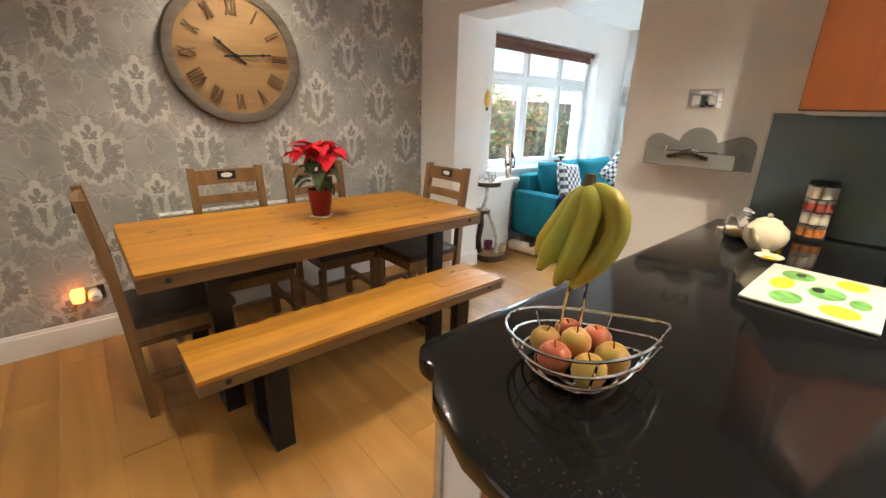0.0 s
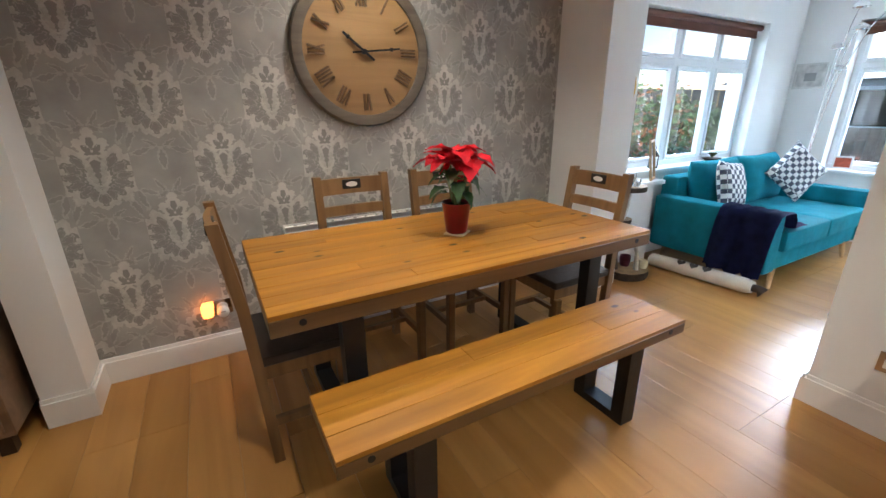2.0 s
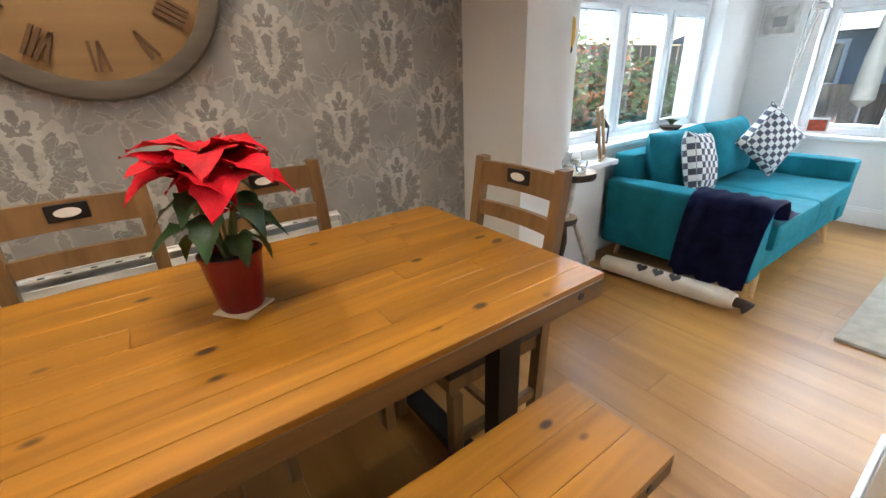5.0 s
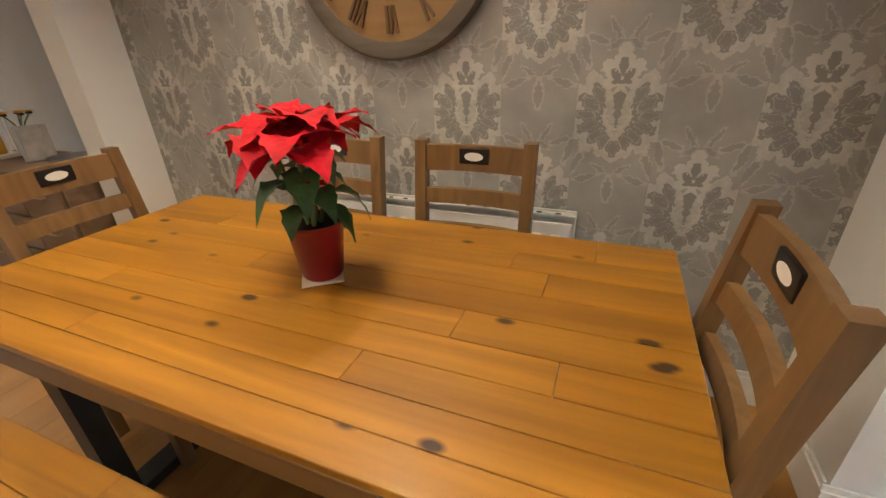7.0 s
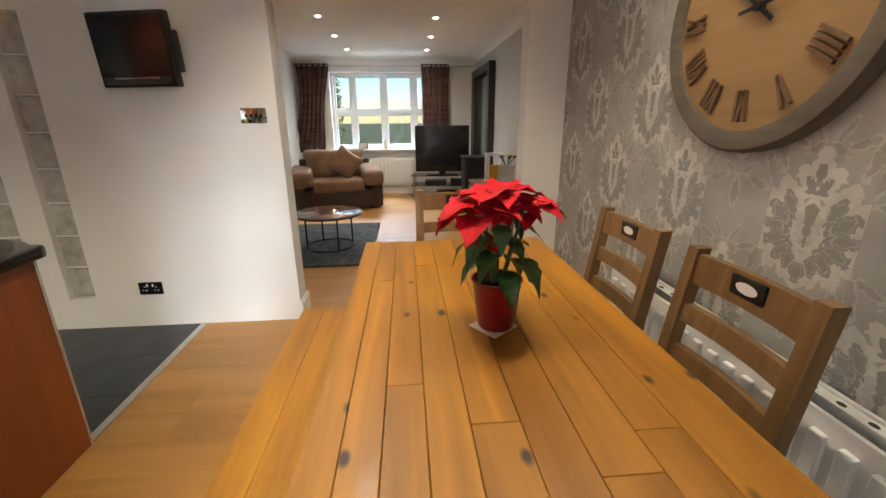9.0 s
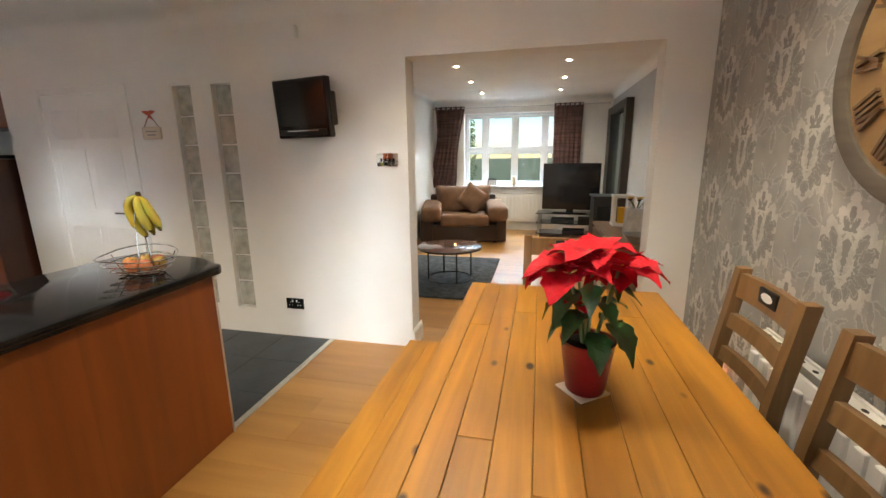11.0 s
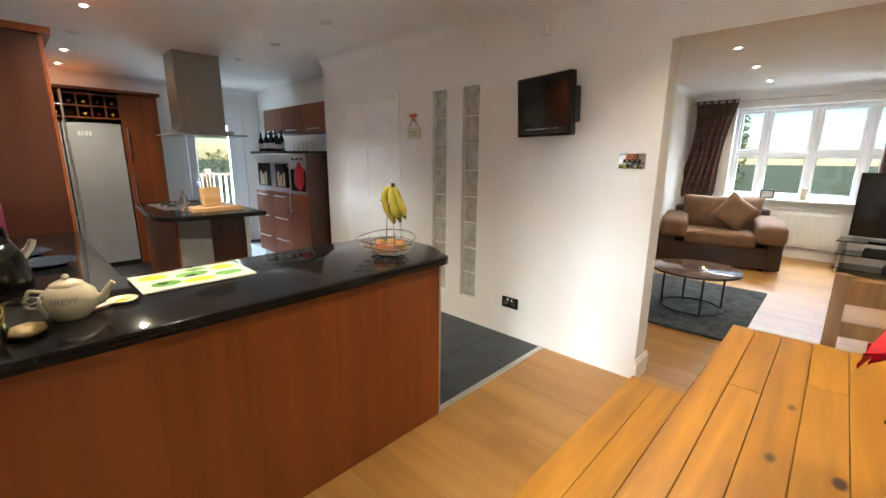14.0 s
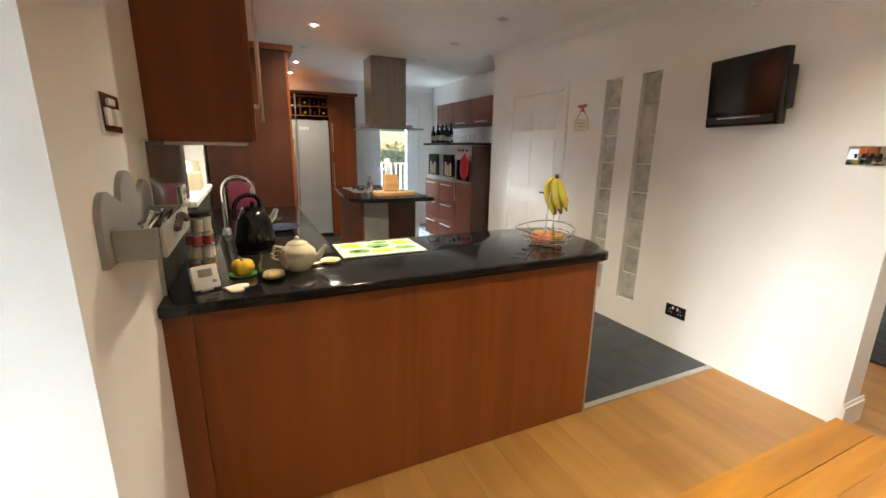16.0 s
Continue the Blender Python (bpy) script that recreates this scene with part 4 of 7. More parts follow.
def poinsettia():
    p = thing("poinsettia", (0.045, 0.012, 0.7728), 0, "potted poinsettia with bright red bracts in a red pot", "plant")
    solid("coaster", turned(box(-0.052, 0.052, -0.052, 0.052, 0, 0.006, 0.002, 1), pose(0, 0, 0, 0, 0, 38)), M["coaster"], "pale square coaster under the plant pot", "coaster", at=(0.045, 0.006, 0.7722))
    part("pot", lathe([(0.0, 0.006), (0.048, 0.006), (0.052, 0.012), (0.070, 0.145), (0.074, 0.150), (0.074, 0.156), (0.069, 0.156), (0.066, 0.138), (0.0, 0.138)], 36), M["red_pot"], p, "glossy dark red pot")
    part("soil", lathe([(0.0, 0.139), (0.064, 0.139), (0.05, 0.144), (0.0, 0.146)], 20), M["soil"], p)
    rng = random.Random(11)
    heads = []
    for k, (dx, dy, hz) in enumerate(((0.0, 0.0, 0.385), (-0.055, -0.035, 0.362), (0.045, 0.055, 0.366), (0.035, -0.06, 0.35), (-0.03, 0.075, 0.34), (0.02, -0.03, 0.255))):
        heads.append((dx, dy, hz))
        part("stem", tube([(dx * 0.2, dy * 0.2, 0.14), (dx * 0.55, dy * 0.5, 0.22), (dx, dy, hz)], [0.006, 0.005, 0.004], 7), M["stem"], p)
    for k, (dx, dy, hz) in enumerate(heads):
        small = k == 5
        for i in range(4 if small else 7):
            a = 360 / (4 if small else 7) * i + rng.uniform(-18, 18) + k * 25
            ln = rng.uniform(0.045, 0.065) if small else rng.uniform(0.115, 0.170) * (1 if i % 2 else 0.82)
            bm = leaf_mesh(ln, ln * rng.uniform(0.56, 0.70), rng.uniform(0.0, 0.6), True)
            turned(bm, pose(dx, dy, hz + rng.uniform(-0.01, 0.014), 0, rng.uniform(-25, 8) if i % 2 == 0 else rng.uniform(-8, 20), a))
            part("bract", bm, M["bract"], p, smooth=60)
        for i in range(4):
            part("bud", blob(0.005, at=(dx + rng.uniform(-0.012, 0.012), dy + rng.uniform(-0.012, 0.012), hz + 0.012), sub=1), M["lemon"] if i % 2 else M["stem"], p)
    for i in range(15):
        a = i * 137.5 + rng.uniform(-15, 15)
        ln = rng.uniform(0.08, 0.125)
        hz = 0.185 + 0.155 * (i / 15)
        r0 = rng.uniform(0.02, 0.05)
        bm = leaf_mesh(ln, ln * rng.uniform(0.5, 0.62), rng.uniform(0.5, 1.25), True)
        turned(bm, pose(r0 * math.cos(math.radians(a)), r0 * math.sin(math.radians(a)), hz, 0, rng.uniform(-12, 22), a))
        part("leaf", bm, M["leaf"], p, smooth=60)


poinsettia()


# ---------------------------------------------------------------- radiators, sockets and switches
def radiator(name, x0, x1, z0, z1, y, label):
    r = thing(name, (x0, y, z0), 0, label, "radiator")
    L, h = x1 - x0, z1 - z0
    part("front_panel", box(0.012, L - 0.012, -0.078, -0.064, 0, h - 0.035, 0.005, 2), M["gloss_white"], r)
    part("back_panel", box(0, L, -0.030, -0.018, 0, h, 0.004, 2), M["gloss_white"], r)
    n = int((L - 0.06) / 0.068)
    pitch = (L - 0.06) / n
    rib = box(-0.019, 0.019, -0.016, 0.004, 0.0, h - 0.13, 0.0098, 3)
    flute = mesh_of("flute", rib, M["gloss_white"], 40)
    bm = bmesh.new()
    bx(bm, 0.004, L - 0.004, -0.064, -0.030, h - 0.014, h - 0.008)
    part("top_grille", bm, M["gloss_white"], r)
    slot = mesh_of("grille_slot", turned(lathe([(0, 0), (0.009, 0), (0.009, 0.0012), (0, 0.0012)], 14), Matrix.Diagonal((1.25, 0.8, 1, 1))), M["black_matt"])
    for i in range(n):
        for nm, me, yy, zz in (("flute", flute, -0.078, 0.05), ("grille_slot", slot, -0.047, h - 0.008)):
            o = new(nm, me)
            o.parent, o.location = r, (0.03 + pitch * (i + 0.5), yy, zz)
    for x in (0.0, L - 0.004):
        part("side_cap", box(x, x + 0.004, -0.064, -0.030, 0.01, h - 0.016, 0.001, 1), M["gloss_white"], r)
    part("bracket", boxes((0.15, 0.19, -0.02, 0, 0.1, h - 0.1)), M["gloss_white"], r)
    part("bracket", boxes((L - 0.19, L - 0.15, -0.02, 0, 0.1, h - 0.1)), M["gloss_white"], r)
    part("pipe", boxes((0.03, 0.045, -0.048, -0.033, -z0, 0)), M["gloss_white"], r)
    part("valve", lathe([(0, 0), (0.018, 0), (0.018, 0.05), (0.012, 0.06), (0, 0.06)], 12, (L + 0.03, -0.04, 0.02)), M["gloss_white"], r)
    return r


radiator("radiator", -0.655, 0.61, 0.14, 0.728, YN, "white panel radiator on the papered wall")
_rad = radiator("radiator", 0, 1.5, 0.17, 0.72, 0, "white panel radiator under the front window")
_rad.matrix_basis = pose(-6.9, -1.45, 0.17, 0, 0, 90)


def wall_plate(name, m, w, h, plate, items, label, category):
    """A plate on a wall: x along it, y out of the wall towards -y."""
    p = thing(name, (0, 0, 0), 0, label, category)
    p.matrix_basis = m
    part("plate", box(-w / 2, w / 2, -0.008, 0, -h / 2, h / 2, 0.003, 2), M[plate], p)
    for nm, x, z, ww, hh, mm in items:
        part(nm, box(x - ww / 2, x + ww / 2, -0.0125, -0.0075, z - hh / 2, z + hh / 2, 0.002, 1), M[mm], p)
    return p


def socket_items(face, pin, rock):
    out = []
    for s in (-1, 1):
        out += [("rocker", s * 0.012 + s * 0.006, 0.022, 0.012, 0.02, rock)]
        out += [("pin_hole", s * 0.037, 0.012, 0.005, 0.009, pin), ("pin_hole", s * 0.037 - 0.011, -0.012, 0.009, 0.005, pin), ("pin_hole", s * 0.037 + 0.011, -0.012, 0.009, 0.005, pin)]
    return out


M["white_plastic"] = mat("white_plastic", (0.78, 0.78, 0.76), 0.35, var=0.02, bump=0.0)
WEST = lambda y, z: pose(XW, y, z, 0, 0, 90)
EAST = lambda y, z: pose(XE, y, z, 0, 0, -90)
wall_plate("double_socket", WEST(-1.987, 0.28), 0.15, 0.088, "black_gloss", socket_items("black_gloss", "white_plastic", "white_plastic") + [], "black double socket on the white wall", "socket")
wall_plate("light_switch", WEST(-1.160, 1.39), 0.155, 0.09, "chrome", [("rocker", x, 0, 0.012, 0.022, "black_gloss") for x in (-0.045, -0.015, 0.015, 0.045)], "polished chrome four-gang light switch", "switch")
wall_plate("double_socket", EAST(-1.335, 0.335), 0.15, 0.088, "beige_plate", [("socket_face", s * 0.036, -0.004, 0.038, 0.04, "white_plastic") for s in (-1, 1)], "bronze double socket with cream inserts", "socket")
wall_plate("light_switch", EAST(-1.445, 1.462), 0.15, 0.088, "chrome", [("socket_face", s * 0.036, -0.008, 0.034, 0.04, "white_plastic") for s in (-1, 1)] + [("rocker", 0, 0.026, 0.05, 0.016, "white_plastic")], "chrome plate with white switches on the pier", "switch")
wall_plate("double_socket", pose(XE - 0.012, -2.36, 1.17, 0, 0, -90), 0.15, 0.088, "white_plastic", socket_items("white_plastic", "black_gloss", "white_plastic"), "white double socket on the splashback", "socket")
wall_plate("double_socket", pose(-1.06, YN, 0.30, 0, 0, 0), 0.15, 0.088, "chrome", [], "metal double socket above the skirting", "socket")
_nl = thing("night_light", (-1.11, YN - 0.012, 0.30), 0, "glowing amber plug-in night light", "night light")
part("shade", lathe([(0.0, -0.035), (0.026, -0.035), (0.030, -0.02), (0.030, 0.025), (0.024, 0.036), (0.0, 0.036)], 18, (0, -0.04, 0.012)), M["amber"], _nl, "glowing orange glass")
part("plug", box(-0.022, 0.022, -0.02, 0, -0.028, 0.024, 0.005, 1), M["white_plastic"], _nl)
_af = thing("air_freshener", (-1.035, YN - 0.012, 0.285), 0, "round white plug-in air freshener", "air freshener")
part("body", blob(0.032, 1, 0.85, 1.1, 3, at=(0, -0.03, 0)), M["white_plastic"], _af)
part("vent", boxes((-0.012, 0.012, -0.059, -0.054, 0.006, 0.012)), M["grey_paint"], _af)
_pir = solid("motion_sensor", box(-0.022, 0.022, -0.045, 0, -0.045, 0.04, 0.012, 3), M["white_plastic"], "small white alarm sensor high on the wall", "sensor")
_pir.matrix_basis = WEST(-1.79, 2.245)


# ---------------------------------------------------------------- television, sign
def wall_tv():
    t = thing("wall_television", (-1.50, -1.73, 1.738), 0, "small black television on a swivel wall bracket", "television")
    t.matrix_basis = pose(-1.51, -1.728, 1.738, 4, 0, 77)
    part("casing", box(-0.235, 0.235, 0.0, 0.055, -0.195, 0.19, 0.014, 3), M["black_gloss"], t)
    part("screen", box(-0.215, 0.215, -0.003, 0.001, -0.115, 0.172, 0.002, 1), M["oven_glass"], t, "dark screen")
    part("speaker_bar", box(-0.21, 0.21, -0.006, 0.002, -0.178, -0.138, 0.004, 2), M["black_matt"], t)
    part("trim", box(-0.14, 0.14, -0.008, -0.004, -0.150, -0.143, 0.001, 1), M["chrome"], t, "silver trim line")
    part("back_bulge", box(0.02, 0.245, 0.03, 0.085, -0.12, 0.10, 0.02, 2), M["black_matt"], t)
    part("bracket_arm", box(-0.03, 0.03, 0.05, 0.10, -0.03, 0.03, 0.004, 1), M["black_metal"], t)


wall_tv()
_b = thing("wall_bracket", (XW, -1.73, 1.738), 0, "black steel wall plate behind the television", "bracket")
part("plate", box(0, 0.012, -0.05, 0.05, -0.09, 0.09, 0.002, 1), M["black_metal"], _b)
part("arm", box(0.012, 0.06, -0.02, 0.02, -0.025, 0.025, 0.003, 1), M["black_metal"], _b)

_s = thing("hanging_sign", (XW + 0.004, -3.10, 1.64), 0, "small cream hanging plaque with a red ribbon bow", "sign")
_s.matrix_basis = pose(XW + 0.004, -3.10, 1.64, 0, 0, 90)
part("plaque", box(-0.085, 0.085, -0.012, 0, -0.075, 0.02, 0.012, 2), M["canvas"], _s)
for k in range(2):
    part("lettering", boxes((-0.05 + 0.01 * k, 0.05 - 0.01 * k, -0.0135, -0.0118, -0.02 - 0.026 * k, -0.01 - 0.026 * k)), M["grey_paint"], _s)
part("cord", tube([(-0.07, -0.006, 0.018), (0, -0.006, 0.115), (0.07, -0.006, 0.018)], 0.0025, 6), M["crimson"], _s)
for s in (-1, 1):
    bm = leaf_mesh(0.06, 0.034, 0.3, False)
    part("bow_loop", turned(bm, pose(0, -0.012, 0.115, 90, -20, 0 if s > 0 else 180)), M["print_red"], _s, "red ribbon")
    bm = leaf_mesh(0.06, 0.016, 0.1, False)
    part("bow_tail", turned(bm, pose(0, -0.012, 0.115, 90, 55, 0 if s > 0 else 180)), M["print_red"], _s)

# ---------------------------------------------------------------- threshold strip
structure("trim_threshold", box(XW, -0.490, -1.705, -1.668, -0.01, 0.006, 0.002, 1), M["alu"], "brushed metal threshold between boards and tiles", "threshold")


# ---------------------------------------------------------------- ceiling spots
def downlight():
    d = thing("downlight", (0, 0, 0), 0, "recessed ceiling downlight with metal ring, lit", "downlight", "ceiling downlights")
    part("ring", lathe([(0.0215, -0.003), (0.044, -0.006), (0.047, 0.0), (0.0215, 0.0), (0.0215, -0.003)], 24), M["steel"], d)
    part("bulb", lathe([(0.0, -0.008), (0.015, -0.007), (0.021, -0.003), (0.021, 0.0), (0.0, 0.0)], 20), M["spot_glow"], d, "glowing bulb")
    return d


_d = downlight()
_spots = KITCHEN_SPOTS + DINING_SPOTS + LIVING_SPOTS
_d.matrix_basis = pose(*_spots[0], H - 0.0005)
for _x, _y in _spots[1:]:
    copy_thing(_d, pose(_x, _y, H - 0.0005))
_u = thing("downlight", (*UNLIT_SPOTS[0], H - 0.0005), 0, "recessed ceiling downlight with metal ring, unlit", "downlight", "ceiling downlights")
part("ring", lathe([(0.030, -0.004), (0.044, -0.006), (0.047, 0.0), (0.030, 0.0), (0.030, -0.004)], 24), M["steel"], _u)
part("bulb", lathe([(0.0, -0.002), (0.029, -0.002), (0.029, 0.0), (0.0, 0.0)], 20), M["oven_glass"], _u)
for _x, _y in UNLIT_SPOTS[1:]:
    copy_thing(_u, pose(_x, _y, H - 0.0005))


# ---------------------------------------------------------------- fruit basket
def fruit_basket():
    c = thing("fruit_basket", (-0.335, -1.878, 0.908), -32, "chrome wire fruit basket with a banana hook", "fruit basket")

    def loop(rx, ry, z, tilt=0.0):
        """An oval drawn out to a soft point on one side."""
        return [(rx * (math.cos(a) + 0.26 * math.exp(-(a / 0.42) ** 2)), ry * math.sin(a) * (1 - 0.22 * math.cos(a)), z * (1 - tilt * math.sin(a))) for a in (2 * math.pi * i / 44 - math.pi for i in range(44))]

    for rx, ry, z in ((0.076, 0.076, 0.008), (0.102, 0.098, 0.028), (0.122, 0.114, 0.056), (0.136, 0.128, 0.088)):
        part("wire_ring", tube(loop(rx, ry, z, 0.22), 0.0028, 6, True), M["chrome"], c)
    part("base_ring", tube(loop(0.05, 0.05, 0.004), 0.0035, 6, True), M["chrome"], c)
    for k in range(5):
        a = 2 * math.pi * (k + 0.5) / 5
        part("wire_rib", tube([(r * math.cos(a), r * math.sin(a), z * (1 - 0.2 * math.sin(a))) for r, z in ((0.05, 0.004), (0.076, 0.008), (0.104, 0.032), (0.128, 0.080))], 0.0024, 6), M["chrome"], c)
    for s in (-1, 1):
        part("hook_wire", tube([(s * 0.022, 0.05, 0.004), (s * 0.02, 0.045, 0.10), (s * 0.012, 0.03, 0.24), (s * 0.006 - 0.010, 0.012, 0.320), (-0.008, 0.012, 0.348), (-0.010, 0.021, 0.352)], 0.003, 6), M["chrome"], c)
    return c


fruit_basket()
_rng = random.Random(4)
for i, (x, y, z, r, k) in enumerate(((-0.055, -0.055, 0.052, 0.039, "apple_green"), (0.022, -0.065, 0.054, 0.040, "apple_green"), (0.07, 0.0, 0.054, 0.038, "apple_red"), (-0.07, 0.02, 0.052, 0.039, "apple_red"),
                                     (0.0, 0.012, 0.066, 0.036, "apple_green"), (0.045, 0.06, 0.056, 0.036, "apple_red"), (-0.03, 0.072, 0.055, 0.037, "apple_green"))):
    a = thing("apple", (-0.335 + 0.82 * x, -1.878 + 0.82 * y, 0.908 + z - 0.010), _rng.uniform(0, 360), "red and yellow apple in the wire basket" if k == "apple_red" else "yellow-green blushed apple in the wire basket", "apple", "apples in the basket")
    r = 0.79 * r
    part("flesh", lathe([(0.0, -0.80 * r), (0.35 * r, -0.92 * r), (0.72 * r, -0.72 * r), (0.98 * r, -0.1 * r), (0.93 * r, 0.42 * r), (0.6 * r, 0.82 * r), (0.3 * r, 0.86 * r), (0.0, 0.62 * r)], 20), M[k], a, smooth=80)
    part("stalk", tube([(0, 0, 0.6 * r), (0.002, 0, 0.8 * r), (0.006, 0, 1.05 * r)], 0.0015, 5), M["banana_tip"], a)


def bananas():
    b = thing("banana_bunch", (-0.345, -1.857, 1.262), 0, "bunch of ripe bananas hanging from the basket hook", "bananas")
    part("crown", tube([(0, 0, 0.012), (0, 0, -0.005), (0.0, 0.0, -0.03)], [0.009, 0.012, 0.014], 8), M["banana_tip"], b)
    for mid, tip in (((-0.005, 0.035, -0.06), (-0.008, 0.080, -0.145)), ((-0.026, 0.0, -0.05), (-0.030, 0.058, -0.160)), ((-0.026, -0.034, -0.04), (-0.026, 0.022, -0.180)),
                     ((0.01, -0.095, -0.03), (-0.005, 0.004, -0.185)), ((0.030, -0.070, -0.03), (0.020, 0.026, -0.182)), ((0.025, 0.01, -0.05), (0.024, 0.06, -0.155))):
        mid, tip = Vector(mid), Vector(tip)
        pts, rad = [], []
        for i in range(11):
            t = i / 10
            pts.append(Vector((0, 0, -0.008)) * (1 - t) ** 2 + mid * (2.4 * t * (1 - t)) + tip * t * t)
            rad.append(0.0205 * min(1, 0.40 + 3.6 * t) * (1 if t < 0.82 else 1 - 3.2 * (t - 0.82)))
        ban = part("banana", tube(pts, rad, 8), M["banana"], b, smooth=60)
        part("tip", tube([pts[-1], pts[-1] + Vector((0, 0, -0.006))], 0.006, 6), M["banana_tip"], ban)


bananas()

# ---------------------------------------------------------------- things on the worktop
_cb = thing("chopping_board", (0.517, -2.106, 0.908), 0, "glass chopping board printed with green and yellow fruit", "chopping board")
part("board", box(-0.202, 0.202, -0.138, 0.138, 0.003, 0.010, 0.003, 2), M["board_print"], _cb)
M["print_green"] = mat("green_print", (0.20, 0.46, 0.12), 0.12, var=0.35, scale=30, bump=0.0)
M["print_yellow"] = mat("yellow_print", (0.76, 0.66, 0.06), 0.12, var=0.2, scale=30, bump=0.0)
M["print_dark"] = mat("dark_print", (0.05, 0.07, 0.04), 0.12, var=0.3, scale=30, bump=0.0)
for i, (x, y, rx, ry, k) in enumerate(((-0.12, 0.05, 0.055, 0.036, "print_green"), (0.0, -0.02, 0.06, 0.04, "print_green"), (0.11, 0.06, 0.05, 0.04, "print_green"), (0.13, -0.06, 0.05, 0.035, "print_yellow"), (-0.13, -0.06, 0.045, 0.04, "print_yellow"),
                                      (0.0, 0.08, 0.06, 0.028, "print_yellow"), (-0.03, -0.09, 0.04, 0.022, "print_green"), (0.01, 0.0, 0.022, 0.014, "print_dark"), (0.12, 0.055, 0.018, 0.012, "print_dark"))):
    bm = lathe([(0, 0.0101), (1, 0.0101), (1, 0.0104 + 0.0002 * i), (0, 0.0104 + 0.0002 * i)], 22)
    part("printed_fruit", turned(bm, Matrix.Translation((x, y, 0)) @ Matrix.Diagonal((rx, ry, 1, 1))), M[k], _cb, smooth=None)
for sx in (-1, 1):
    for sy in (-1, 1):
        part("rubber_foot", lathe([(0, 0), (0.007, 0), (0.007, 0.003), (0, 0.003)], 10, (sx * 0.17, sy * 0.1, 0)), M["black_matt"], _cb)

_tp = thing("teapot", (0.915, -1.890, 0.908), 165, "round cream china teapot with dark lettering", "teapot")
part("body", lathe([(0.0, 0.0), (0.042, 0.0), (0.046, 0.006), (0.066, 0.03), (0.073, 0.055), (0.066, 0.082), (0.044, 0.102), (0.036, 0.106), (0.0, 0.106)], 32), M["cream_china"], _tp, smooth=60)
_lid = part("lid", lathe([(0.042, 0.104), (0.040, 0.110), (0.020, 0.120), (0.0, 0.122)], 28), M["cream_china"], _tp, smooth=60)
part("knob", blob(0.010, 1, 1, 0.9, 2, at=(0, 0, 0.129)), M["cream_china"], _lid)
part("spout", tube([(0.058, 0, 0.045), (0.085, 0, 0.058), (0.098, 0, 0.082), (0.112, 0, 0.098)], [0.018, 0.013, 0.009, 0.008], 12), M["cream_china"], _tp, smooth=60)
part("handle", tube([(-0.055, 0, 0.088), (-0.085, 0, 0.096), (-0.102, 0, 0.07), (-0.092, 0, 0.042), (-0.066, 0, 0.032)], 0.0065, 8), M["cream_china"], _tp, smooth=60)
_txt = bpy.data.curves.new("lettering", 'FONT')
_txt.body, _txt.size, _txt.extrude, _txt.align_x = "BREW", 0.024, 0.0006, 'CENTER'
_to = new("lettering_source", _txt)
_dg = bpy.context.evaluated_depsgraph_get()
_me = bpy.data.meshes.new_from_object(_to.evaluated_get(_dg))
bpy.data.objects.remove(_to)
for v in _me.vertices:
    a = v.co.x / 0.069
    z = 0.062 + v.co.y
    rr = 0.0735 - 9.0 * max(0, z - 0.060) ** 2 + v.co.z
    v.co = Vector((-rr * math.sin(a) * -1, rr * math.cos(a) * -1, z))
_me.materials.append(M["grey_paint"])
_lo = new("lettering", _me)
_lo.parent = _tp
_lo.rotation_euler = (0, 0, radians(0))

M["jar_sugar"] = mat("brown_sugar", (0.55, 0.38, 0.18), 0.8, var=0.3, scale=60, bump=0.2, bscale=300)
_j = thing("glass_jar", (1.015, -1.780, 0.908), 0, "clear glass jar with brown sugar", "jar")
part("body", lathe([(0.0, 0.0), (0.042, 0.0), (0.050, 0.012), (0.050, 0.06), (0.040, 0.082), (0.040, 0.098), (0.043, 0.103), (0.040, 0.103), (0.037, 0.084), (0.046, 0.058), (0.046, 0.014), (0.038, 0.005), (0.0, 0.005)], 28), M["glass"], _j, smooth=60)
part("contents", blob(0.041, 1, 1, 0.36, 3, 0.15, 3, at=(0, 0, 0.022)), M["jar_sugar"], _j)
_pk = thing("pumpkin_pot", (1.120, -1.880, 0.908), 0, "small yellow pumpkin-shaped pot on a green saucer", "ornament")
bm = lathe([(0.0, 0.006), (0.028, 0.006), (0.042, 0.022), (0.044, 0.038), (0.036, 0.056), (0.022, 0.062), (0.018, 0.056), (0.0, 0.054)], 40)
for v in bm.verts:
    a = math.atan2(v.co.y, v.co.x)
    k = 1 - 0.07 * abs(math.cos(a * 4)) ** 6
    v.co.x, v.co.y = v.co.x * k, v.co.y * k
part("body", bm, M["yellow_glaze"], _pk, smooth=60)
part("stalk", tube([(0, 0, 0.055), (0.004, 0, 0.068), (0.012, 0, 0.074)], 0.004, 7), M["stem"], _pk)
part("saucer", lathe([(0.0, 0.0), (0.03, 0.0), (0.050, 0.006), (0.050, 0.008), (0.03, 0.004), (0.0, 0.004)], 24), M["print_green"], _pk)
_sr = thing("spoon_rest", (0.780, -1.940, 0.908), 20, "white spoon rest with bright painted flowers", "spoon rest")
part("bowl", lathe([(0.0, 0.002), (0.03, 0.002), (0.044, 0.014), (0.042, 0.015), (0.03, 0.006), (0.0, 0.006)], 24), M["cream_china"], _sr)
part("handle", box(0.036, 0.11, -0.012, 0.012, 0.008, 0.013, 0.003, 2), M["cream_china"], _sr)
